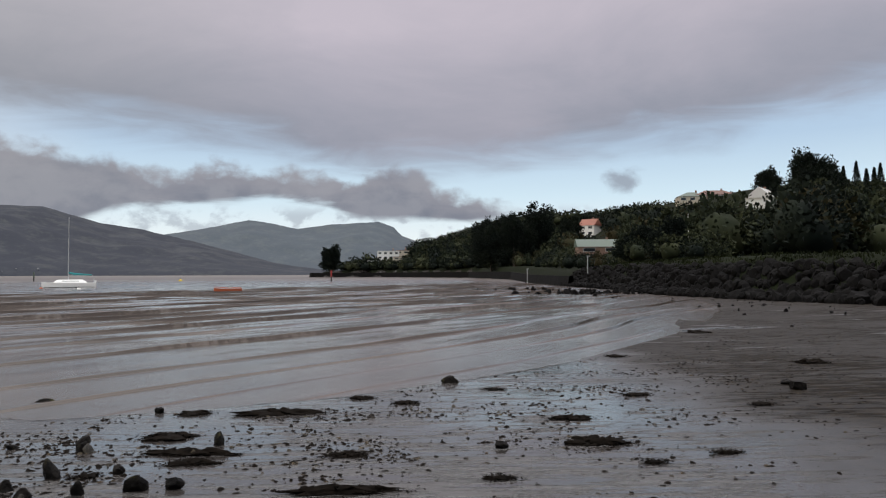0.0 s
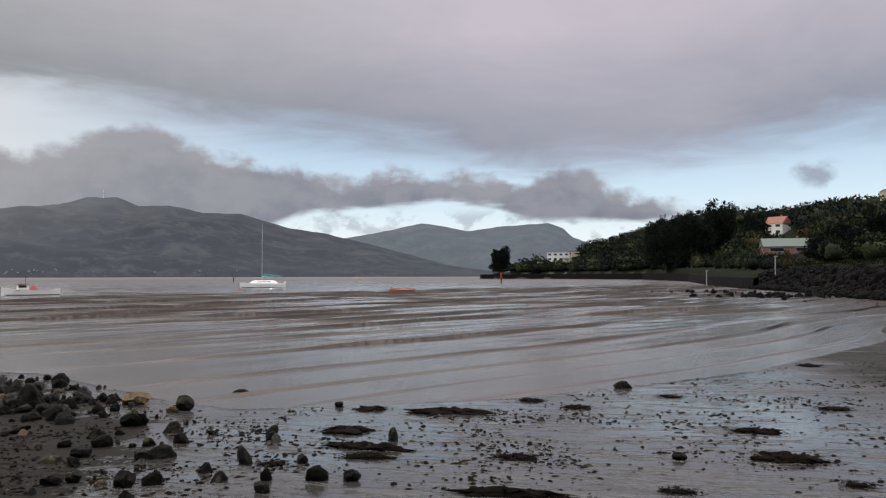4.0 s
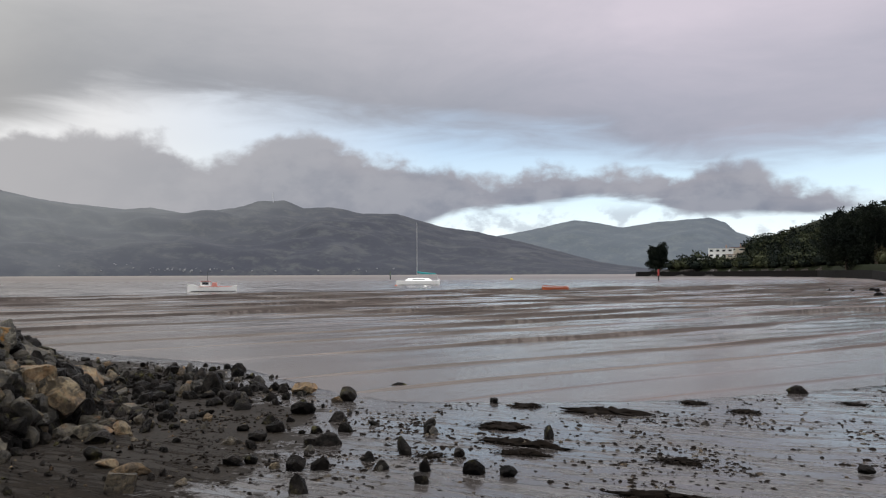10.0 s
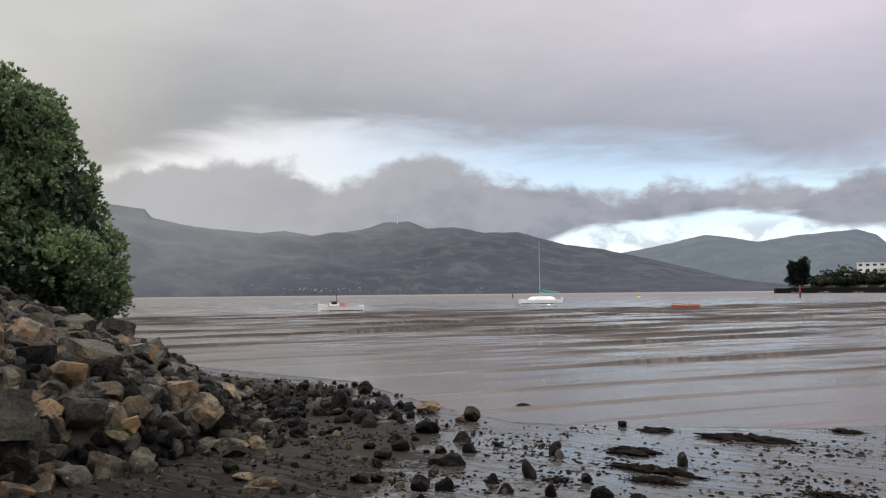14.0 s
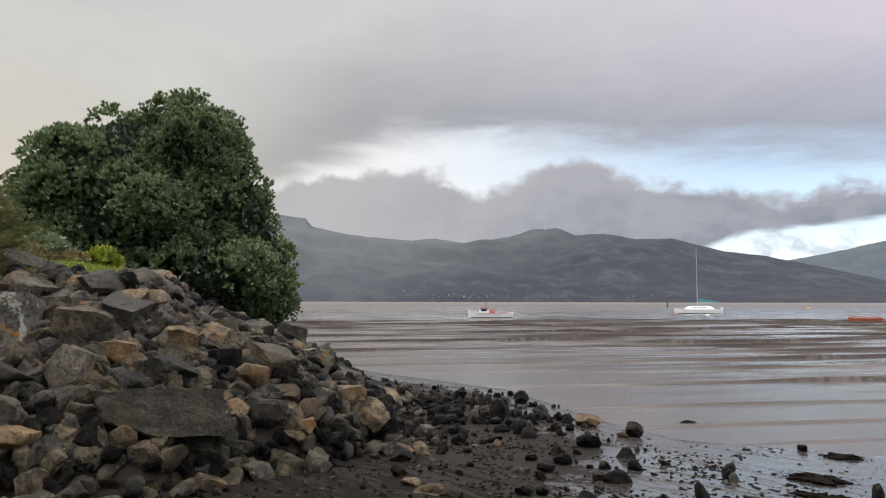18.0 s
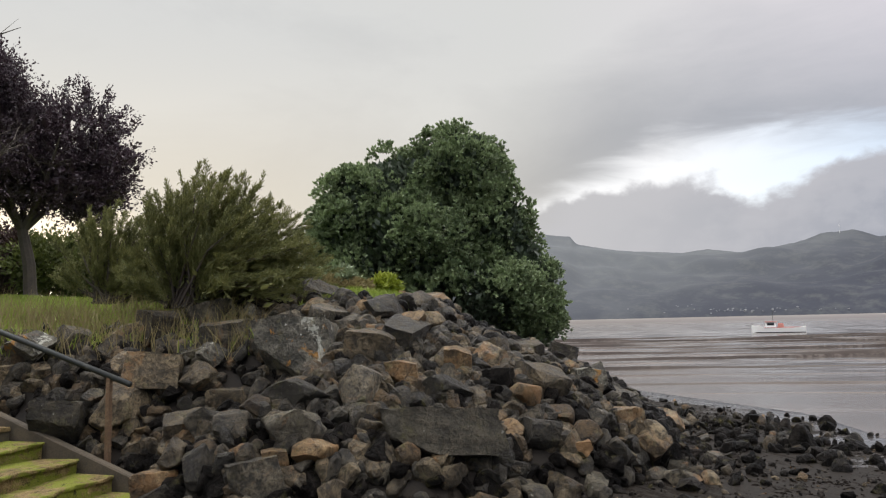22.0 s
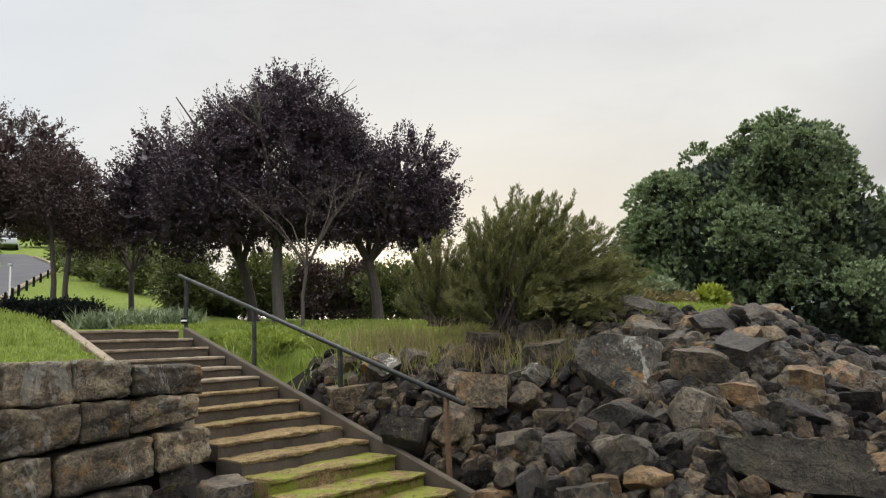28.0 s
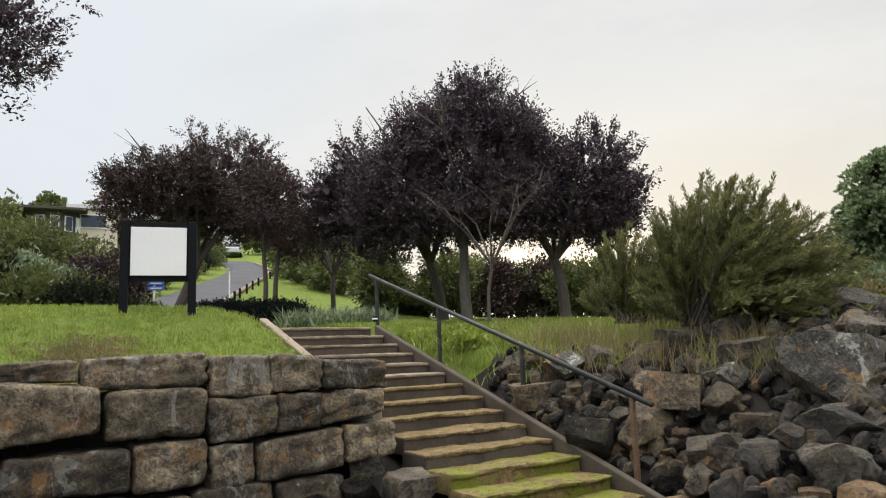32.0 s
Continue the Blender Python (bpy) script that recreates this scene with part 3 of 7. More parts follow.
# ---- the plan ----
SHORE = [(-900, 110), (-60, 20), (-26, 13.0), (-17, 12.6), (-11.2, 12.2), (-7.5, 10.2), (-5.6, 9.5), (-3.8, 10.2), (-1.8, 11.2), (0.2, 13.0), (2.6, 15.6), (7.6, 23.5), (11.4, 31), (14.8, 39), (17.2, 46.5), (18.6, 54), (18.8, 62), (18.2, 74), (18.6, 90), (18.0, 114), (24, 250), (14, 380), (-40, 468), (-92, 498), (-96, 512), (-20, 560), (200, 720), (900, 1300), (900, -900), (-900, -900)]
BANK = [(-900, 104), (-60, 15), (-26, 9.0), (-17, 8.6), (-13.0, 8.7), (-9.9, 7.7), (-7.9, 6.3), (-7.1, 4.6), (-7.0, 2.4), (-7.7, 0.6), (-9.5, -0.9), (-9.1, -3.1), (-5.2, -6.35), (0, -10.7), (12, -20), (23, -12), (28, 8), (25.0, 25), (23.5, 38), (20, 65), (20.5, 90), (19.5, 114), (26, 250), (16, 382), (-38, 471), (-88, 500), (-90, 508), (-18, 556), (203, 716), (900, 1290), (900, -900), (-900, -900)]
STAIR_TOP = Vector((-13.78, -5.27, 2.54))      # top step, at the end by the rail
STAIR_DIR = radians(140.2)
FWD = Vector((-math.sin(STAIR_DIR), math.cos(STAIR_DIR), 0))
RIGHT = Vector((math.cos(STAIR_DIR), math.sin(STAIR_DIR), 0))
RUN, RISE, STEPS, STAIR_W = 0.496, 0.17, 15, 1.95


def ground_height(x, y):
    x, y = np.asarray(x, float), np.asarray(y, float)
    s, b = polydist(x, y, SHORE), polydist(x, y, BANK)
    sand = np.where(s > 0, np.minimum(0.030 * s, 0.34), np.maximum(0.09 * s - 0.03 * np.clip(-s / 0.5, 0, 1), -3.0))
    sand = np.where((y > 118) & (b < 0), np.minimum(sand, -0.3), sand)
    sand = sand + 0.012 * lumps(x, y, 0.9) * sstep(s, -1, 3)
    # how steep the bank is: stone wall near the stairs, stone slopes elsewhere
    wall = polydist(x, y, [(-9.1, -3.1), (-5.2, -6.35), (0, -10.7), (12, -20)], False)
    stairs = (x - STAIR_TOP.x) * FWD.x + (y - STAIR_TOP.y) * FWD.y
    side = (x - STAIR_TOP.x) * RIGHT.x + (y - STAIR_TOP.y) * RIGHT.y
    left = (side < -STAIR_W * 0.5) & (x < 14)
    az = np.degrees(np.arctan2(-x, y))
    line = STAIR_TOP.z + np.minimum(stairs, 0) / RUN * RISE
    crest = np.where(x > 14, 2.25 + 0.45 * sstep(y, 36, 62), 2.0) + 2.4 * sstep(y, 130, 330)
    up = np.where(x > 14, sstep(b, 0.0, 3.2), np.clip((b - 0.05) / 3.4, 0, 1) ** 0.62)
    crest = crest + np.where(x < 0, 0.38 * sstep(b, 2.6, 4.4) * sstep(y, -0.4, 1.6) * (y < 60), 0)
    z = np.maximum(sand, sand + up * (crest - 0.25))
    # grassy mound behind the wall, falling to the flight
    mound = np.minimum(1.72 + 1.25 * sstep(b, 0.7, 6.0), np.maximum(line + 0.10 + 0.45 * np.maximum(0, -side - STAIR_W - 0.25), 1.78))
    z = np.where(left, sand + sstep(b, 0.25, 0.7) * (mound - sand), z)
    z = z + np.where((x > 14) & (y < 118), 0.75 * sstep(b, 3.0, 6.0), 0)
    # lawn behind the crest, and the rising land inland
    near = (x < 10) & (y < 60)
    lawn = 0.095 * np.clip(b - 4, 0, 11) + 0.05 * lumps(x, y, 3.5) * sstep(b, 3, 6) * ~left
    lawn = lawn * (1 - sstep(az, 106, 113))
    z = z + np.where(near, lawn, 0)
    z = np.where(near & (az > 100) & (az < 150) & (stairs > 0.55) & (b > 4), np.maximum(z, 2.1 + sstep(az, 101, 108) * (0.4 + 0.06 * np.clip(np.hypot(x, y) - 14.5, 0, 12))), z)
    inland = (0.02 + 0.15 * sstep(az, 103, 118) + 0.045 * sstep(az, 126.5, 133)) * np.clip(np.hypot(x, y) - 25, 0, 130)
    z = z + np.where(near, inland, 0)
    # wooded hillside on the far side of the bay
    hill = (30 * sstep(b, 14, 105) + 0.06 * np.clip(b - 105, 0, 300)) * sstep(y, 100, 320)
    hill = np.maximum(hill, 28 * sstep(b, 3, 62) * sstep(y, 360, 430))
    hill = hill * (0.30 + 0.70 * sstep(x, -110, 40)) * (1 + 0.12 * lumps(x, y, 28))
    z = z + np.where((x > 12) | (y > 60), hill, 0)
    beside = (side > 0.1) & (side < 2.2) & (stairs < 0.5) & (stairs > -STEPS * RUN - 1)
    z = np.where(beside, np.minimum(z, np.maximum(sand, line - 0.12 + 1.15 * (side - 0.15))), z)
    # cut for the stairs
    cut = (side > -STAIR_W - 0.15) & (side < 0.15) & (stairs < 0.6) & (stairs > -STEPS * RUN)
    z = np.where(cut, np.minimum(z, line - 0.42), z)
    land = (side > -STAIR_W - 0.3) & (side < 0.4) & (stairs >= 0.3) & (stairs < 3.0)
    z = np.where(land, STAIR_TOP.z - 0.03, z)
    return z


def height(x, y):
    return float(ground_height(np.array([x]), np.array([y]))[0])


def polar(radii, angles):
    """Vertices and quads of a polar sheet round the origin; angles in degrees, anticlockwise from +y."""
    R, A = np.meshgrid(radii, np.radians(angles), indexing="ij")
    nr, na = R.shape
    idx = np.arange(nr * na).reshape(nr, na)
    q = np.stack([idx[:-1, :-1], idx[1:, :-1], idx[1:, 1:], idx[:-1, 1:]], -1).reshape(-1, 4)
    return (-R * np.sin(A)).ravel(), (R * np.cos(A)).ravel(), q


# ---- setting: ground, water, far hills ----
def build_ground():
    radii = np.concatenate([[0.02], np.geomspace(0.8, 30, 150), np.geomspace(30.5, 600, 120), np.geomspace(640, 4800, 14)])
    angles = np.concatenate([np.linspace(-45, 145, 450), np.linspace(145, 315, 60)[1:]])
    x, y, q = polar(radii, angles)
    z = ground_height(x, y)
    b, s = polydist(x, y, BANK), polydist(x, y, SHORE)
    toe = polydist(x, y, [(-17, 8.6), (-13.0, 8.7), (-9.9, 7.7), (-7.9, 6.3), (-7.1, 4.6), (-7.0, 2.4), (-7.7, 0.6), (-9.5, -0.9), (-9.1, -3.1), (-5.2, -6.35)], False) + 0.5 * lumps(x, y, 0.8)
    mi = np.zeros(len(x), int)                                # sand
    mi[b > 0] = 1
    side = (x - STAIR_TOP.x) * RIGHT.x + (y - STAIR_TOP.y) * RIGHT.y
    mi[(b > 3.6) | ((b > 2.7) & (side > 0) & (y < 1.2) & (x > -30)) | ((b > 0.66) & (x < 14) & (((x - STAIR_TOP.x) * RIGHT.x + (y - STAIR_TOP.y) * RIGHT.y) < -STAIR_W))] = 2
    mi[(b > 0.6) & ((x > 12) | (y > 60))] = 3
    me = mesh_from("ground", np.stack([x, y, z], 1), q, [M["sand"], M["grit"], M["lawn"], M["scrub"]], mi[q[:, 0]], True)
    at = me.attributes.new("grit", "FLOAT", "POINT")          # coarse grit at the foot of the stones
    at.data.foreach_set("value", np.where((b < 0.3) & (x < 0), sstep(toe, 3.9, 1.5), 0).astype(np.float32))
    tagged(new("ground", me), "wet tidal sand rising to grit, lawn and wooded slopes", "ground", kind="structure")


SEAWARD, ALONG = (-0.845, 0.535), (0.535, 0.845)             # across and along the crests


def sea_mesh(name, x, y, z, q, foam):
    me = mesh_from(name, np.stack([x, y, z], 1), q, M["water"], None, True)
    at = me.attributes.new("foam", "FLOAT", "POINT")
    at.data.foreach_set("value", foam.astype(np.float32))
    at = me.attributes.new("silt", "FLOAT", "POINT")          # stirred-up sand in the shallows
    at.data.foreach_set("value", sstep(-polydist(x, y, SHORE), 16, 0).astype(np.float32))
    return me


def near_sea():
    """The waves that run in towards the beach: rows of the mesh follow the crests, close-set on the steep faces."""
    r = random.Random(2)
    foot, wave, up, kind = [], [], [], []
    f = -4.0
    while f < 68:
        w = r.uniform(1.5, 2.4) if f < 4 else r.uniform(2.2, 4.2)
        for u in [0.0, 0.012, 0.026, 0.04] + list(np.arange(0.16, w - 0.04, 0.15 if f < 25 else 0.3)):
            foot.append(f), wave.append(w), up.append(u), kind.append(f)
        f += w
    foot, wave, up, kind = (np.array(q)[:, None] for q in (foot, wave, up, kind))
    go = np.concatenate([np.arange(-46, -12, 0.9), np.arange(-12, 22, 0.35), np.arange(22, 60, 0.7), np.arange(60, 132, 1.4)])[None, :]
    ph = foot + up
    p = ph + 7.0 - 0.95 * lumps(go, ph * 0.35, 8.0, 1.0) - 0.16 * lumps(go, ph * 0.3, 2.6, 2.0)
    x, y = p * SEAWARD[0] + go * ALONG[0], p * SEAWARD[1] + go * ALONG[1]
    off = np.clip(-polydist(x, y, SHORE), 0, 400)
    dist = np.hypot(x, y)
    life = 0.5 + 0.5 * np.sin(go * 0.19 + kind * 2.4) * np.sin(go * 0.071 + kind * 1.3 + 0.7) + 0.12 * lumps(go, kind * 9.0, 1.6, 3.0)
    life = np.clip(life * 1.5 - 0.30, 0, 1)
    amp = (0.048 + 0.045 * sstep(off, 0.3, 7.0) + 0.06 * sstep(dist, 16, 45)) * (0.10 + life)
    z = amp * (np.where(up < 0.041, up / 0.04, np.clip(1 - (up - 0.04) / (wave - 0.04), 0, 1) ** 2.4) - 0.25)
    z = z + (0.019 * lumps(go * 0.35, p, 0.42, 4.0) + 0.05 * lumps(go * 0.4, p, 1.3, 9.0) * sstep(dist, 22, 55)) * sstep(off, 0.5, 9)
    z = np.where(off < 0.8, z * (0.3 + 0.7 * off / 0.8), z) - 0.004
    foam = 0.3 * (np.abs(up - 0.08) < 0.1) * np.clip((life - 0.86 + 0.25 * lumps(go, p, 1.7, 2.0)) * 5.0, 0, 1) * sstep(off, 3.0, 9.0)
    idx = np.arange(z.size).reshape(z.shape)
    q = np.stack([idx[:-1, :-1], idx[1:, :-1], idx[1:, 1:], idx[:-1, 1:]], -1).reshape(-1, 4)
    steep = np.repeat((up < 0.03)[:-1, 0], z.shape[1] - 1)
    return x.ravel(), y.ravel(), z.ravel(), foam.ravel(), q, steep


def build_water():
    x, y, z, foam, q, steep = near_sea()
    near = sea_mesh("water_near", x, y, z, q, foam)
    near.polygons.foreach_set("use_smooth", ~steep)            # crisp breaking faces
    tagged(new("water_near", near), "small brown waves running in to the beach", "water", kind="structure")
    # open harbour beyond
    radii = np.concatenate([np.geomspace(60, 300, 240), np.geomspace(306, 4900, 40)])
    angles = np.linspace(-42, 84, 320)
    x, y, q = polar(radii, angles)
    p, go, r = SEAWARD[0] * x + SEAWARD[1] * y, ALONG[0] * x + ALONG[1] * y, np.hypot(x, y)
    fade = 1 - sstep(r, 180, 700)
    z = (0.13 * lumps(go * 0.3, p, 1.5, 9.0) + 0.09 * lumps(go * 0.35, p, 0.8, 4.0)) * fade * (0.45 + 0.55 * sstep(p, 74, 110)) - 0.015
    foam = np.clip((lumps(go * 0.4, p, 1.1, 12.0) + 0.6 * lumps(go, p, 4.0, 3.0) - 0.95) * 3, 0, 0.8) * (1 - sstep(r, 130, 240))
    inside = (p < 70) & (go < 129) & (go > -44)
    q = q[~inside[q].all(1)]
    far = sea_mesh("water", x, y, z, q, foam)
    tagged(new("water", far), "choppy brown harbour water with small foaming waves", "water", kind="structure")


def ridge(name, label, near, far, profile, mat, rough=1.0, seed=0.0):
    """A far range: rises from the shore at `near` to its skyline at `far` metres."""
    az = np.linspace(profile[0][0], profile[-1][0], 420)
    sky = np.interp(az, [p[0] for p in profile], [p[1] for p in profile])
    depth = np.linspace(0, 1, 46)
    D, A = np.meshgrid(depth, az, indexing="ij")
    soft_ = np.convolve(np.pad(sky, 30, mode="edge"), np.ones(61) / 61, mode="valid")
    S = soft_[None, :] + (sky - soft_)[None, :] * D ** 4
    R = near + (far - near) * D
    full = np.tan(np.radians(S)) * far + 1.95
    x, y = -R * np.sin(np.radians(A)), R * np.cos(np.radians(A))
    rel = D ** 0.85 + 0.15 * rough * np.sin(D * math.pi) * lumps(x, y, 230, seed) + 0.05 * rough * np.sin(D * math.pi) * lumps(x, y, 70, seed + 1)
    z = full * np.clip(rel, 0, 1.02) + 1.6 * lumps(x, y, 40, seed + 2) * D + 0.9 * lumps(x, y, 12, seed + 3) * D
    z[0] = -3
    nr, na = D.shape
    idx = np.arange(nr * na).reshape(nr, na)
    q = np.stack([idx[:-1, :-1], idx[1:, :-1], idx[1:, 1:], idx[:-1, 1:]], -1).reshape(-1, 4)
    me = mesh_from(name, np.stack([x.ravel(), y.ravel(), z.ravel()], 1), q, mat, None, True)
    tagged(new(name, me), label, "hill", kind="structure")


build_ground()
build_water()
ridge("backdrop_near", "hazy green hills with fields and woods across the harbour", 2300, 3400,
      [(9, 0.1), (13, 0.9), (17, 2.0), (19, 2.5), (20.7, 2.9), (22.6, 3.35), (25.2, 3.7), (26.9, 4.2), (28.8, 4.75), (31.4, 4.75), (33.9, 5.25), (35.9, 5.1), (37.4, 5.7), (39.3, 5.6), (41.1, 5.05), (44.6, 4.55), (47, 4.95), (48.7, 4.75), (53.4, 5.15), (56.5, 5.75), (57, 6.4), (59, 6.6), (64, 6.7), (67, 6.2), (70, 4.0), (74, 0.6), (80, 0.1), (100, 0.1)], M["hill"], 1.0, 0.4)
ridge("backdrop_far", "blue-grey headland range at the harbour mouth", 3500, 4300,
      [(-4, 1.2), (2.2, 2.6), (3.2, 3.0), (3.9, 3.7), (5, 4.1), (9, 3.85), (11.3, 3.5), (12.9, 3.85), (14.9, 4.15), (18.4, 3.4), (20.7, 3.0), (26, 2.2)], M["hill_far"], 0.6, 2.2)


# ---- foliage ----
def leaf_cloud(centres, normals, size, spread, count, shape=(1.0, 0.45), seed=1, up=0.3, flat=0.0):
    """Small leaves, `count` at every centre, as vertices and quads: diamonds turned about the outward direction."""
    r = np.random.default_rng(seed)
    c = np.repeat(centres, count, 0)
    nrm = np.repeat(normals, count, 0)
    m = len(c)
    d = nrm + r.normal(0, 0.75, (m, 3)) + np.array([0, 0, up])
    d /= np.linalg.norm(d, axis=1)[:, None] + 1e-9
    w = np.cross(d, r.normal(0, 1, (m, 3)) * (1 - flat) + np.array([0, 0, 2.0 * flat]))
    w /= np.linalg.norm(w, axis=1)[:, None] + 1e-9
    L = size * r.uniform(0.65, 1.3, (m, 1))
    base = c + r.normal(0, spread, (m, 3))
    tip = base + d * L * shape[0]
    mid = base + d * L * shape[0] * 0.5
    h = w * L * shape[1] * 0.5
    lift = np.cross(d, w) * L * 0.08
    v = np.stack([base, mid + h + lift, tip, mid - h + lift], 1).reshape(-1, 3)
    f = np.arange(m * 4).reshape(-1, 4)
    return v, f


def shell(n, radii, seed=1, inner=0.0, lump=0.18, squash=0.0):
    """Points spread over (and a little inside) an uneven ellipsoid, with outward directions."""
    r = np.random.default_rng(seed)
    d = r.normal(0, 1, (n, 3))
    d /= np.linalg.norm(d, axis=1)[:, None]
    k = 1 + lump * (np.sin(d[:, 0] * 5.1 + seed) * np.sin(d[:, 1] * 4.3 + seed * 2) + 0.7 * np.sin(d[:, 2] * 6.0 + d[:, 0] * 3 + seed))
    rad = k * (1 - inner * r.random(n) ** 1.5)
    p = d * rad[:, None] * np.array(radii)
    if squash:
        p[:, 2] = np.maximum(p[:, 2], -radii[2] * squash)
    return p, d


def limbs(base, height_, spread, n, r0, seed=1, lean=(0, 0), fork=0.35):
    """Trunk and limbs of a tree as one tube mesh."""
    r = random.Random(seed)
    bm = bmesh.new()
    b = Vector(base)
    f = b + Vector((lean[0], lean[1], height_ * fork))
    rod([b - Vector((0, 0, 0.15)), b + (f - b) * 0.1, b + (f - b) * 0.5 + Vector((r.uniform(-.06, .06), r.uniform(-.06, .06), 0)), f], [r0 * 1.5, r0 * 1.1, r0, r0 * 0.85], 9, bm)
    for i in range(n):
        a = 2 * math.pi * (i + r.uniform(-.3, .3)) / n
        e = f + Vector((math.cos(a) * spread * r.uniform(.5, 1), math.sin(a) * spread * r.uniform(.5, 1), height_ * (1 - fork) * r.uniform(.45, .95)))
        m1 = f + (e - f) * 0.4 + Vector((r.uniform(-.2, .2), r.uniform(-.2, .2), spread * 0.08))
        rod([f - Vector((0, 0, 0.05)), m1, e], [r0 * 0.6, r0 * 0.38, r0 * 0.10], 6, bm)
        for j in range(4):
            st = m1 + (e - m1) * r.uniform(0, .8)
            e2 = st + Vector((r.uniform(-1, 1), r.uniform(-1, 1), r.uniform(.1, .9))) * spread * 0.42
            rod([st, (st + e2) / 2 + Vector((0, 0, .06)), e2], [r0 * 0.24, r0 * 0.14, r0 * 0.04], 5, bm)
            for k in range(3):
                e3 = st + (e2 - st) * r.uniform(.3, 1) + Vector((r.uniform(-1, 1), r.uniform(-1, 1), r.uniform(-.1, .8))) * spread * 0.22
                rod([st + (e2 - st) * 0.5, e3], [r0 * 0.08, r0 * 0.025], 4, bm)
    return bm


# ---- stairs with their kerbs and handrail ----
def stair_point(i, side, up=0.0):
    """A point at step i (0 at the top), `side` metres to the right of the rail-side end, `up` above the nosing."""
    p = STAIR_TOP - FWD * (i * RUN) + RIGHT * side
    return Vector((p.x, p.y, STAIR_TOP.z - i * RISE + up))


def slope_bar(bm, i0, i1, side, w, h, up):
    """A straight kerb along the flight, from step i0 to i1."""
    vs = []
    for i in (i0, i1):
        for s in (side - w / 2, side + w / 2):
            for u in (up - h, up):
                vs.append(bm.verts.new(stair_point(i, s, u)))
    for f in ((0, 1, 3, 2), (4, 6, 7, 5), (0, 4, 5, 1), (2, 3, 7, 6), (1, 5, 7, 3), (0, 2, 6, 4)):
        bm.faces.new([vs[k] for k in f])
    bmesh.ops.bevel(bm, geom=bm.edges[:], offset=0.015, segments=1, affect="EDGES")
    return bm


def worn(bm, seed, amp):
    """Cut a long block into short lengths and break its straight arrises."""
    xs = [v.co.x for v in bm.verts]
    lo, hi = min(xs), max(xs)
    for k in range(1, 26):
        bmesh.ops.bisect_plane(bm, geom=bm.verts[:] + bm.edges[:] + bm.faces[:], plane_co=(lo + (hi - lo) * k / 26, 0, 0), plane_no=(1, 0, 0))
    for v in bm.verts:
        p = v.co
        q = Vector((p.x * 1.7 + seed, p.y * 2.0, p.z * 3.0))
        v.co = p + Vector((0, noise.noise(q) + 0.6 * noise.noise(q * 4.3), 0.55 * noise.noise(q + Vector((9, 0, 0))) + 0.4 * noise.noise(q * 5.1))) * amp
    return bm


stairs = thing("stairs", "worn concrete steps with mossy lower treads and darker risers", "stairs")
for i in range(STEPS):
    deep = 0.9 if i == 0 else RUN + 0.06
    bm = worn(box(STAIR_W, deep, 0.22, (0, 0, 0), 0.018), i * 3.1, 0.022)
    c = stair_point(i, -STAIR_W / 2) + FWD * (deep / 2) - Vector((0, 0, 0.22))
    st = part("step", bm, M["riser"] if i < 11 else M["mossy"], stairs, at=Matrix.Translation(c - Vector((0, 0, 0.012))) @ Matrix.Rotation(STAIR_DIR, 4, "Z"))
    tread = worn(box(STAIR_W - 0.01, deep, 0.045, (0, -0.022, 0.188), 0.014), i * 3.1, 0.022 if i < 8 else 0.045)
    part("tread", tread, M["mossy"] if i >= 11 else M["stained"] if i >= 6 else M["concrete"], st, "moss-covered tread" if i >= 11 else "")
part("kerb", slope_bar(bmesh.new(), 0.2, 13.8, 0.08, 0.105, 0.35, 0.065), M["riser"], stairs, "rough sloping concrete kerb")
part("kerb", slope_bar(bmesh.new(), -0.4, 8.0, -STAIR_W - 0.09, 0.15, 0.45, 0.12), M["concrete"], stairs)

handrail = thing("handrail", "dark painted steel handrail with rusty posts beside the steps", "handrail")
bm = bmesh.new()
a, b = stair_point(-0.75, 0.2, 0.90), stair_point(13.1, 0.2, 1.01)
rod([a, b], 0.034, 10, bm)
bmesh.ops.scale(bm, vec=(1, 1, 1), verts=bm.verts)
part("rail", bm, M["rail"], handrail, smooth=True)
for i, m in ((-0.2, "rail"), (4.15, "rail"), (8.45, "rail"), (12.5, "rust")):
    top = stair_point(i, 0.2, 0.90 + 0.11 * (i + 0.75) / 13.85 - 0.01)
    low = stair_point(i, 0.2, -0.12)
    part("post", box(0.055, 0.055, top.z - low.z, (low.x, low.y, low.z), 0.006, math.degrees(STAIR_DIR)), M[m], handrail, "rust-eaten foot post" if m == "rust" else "")


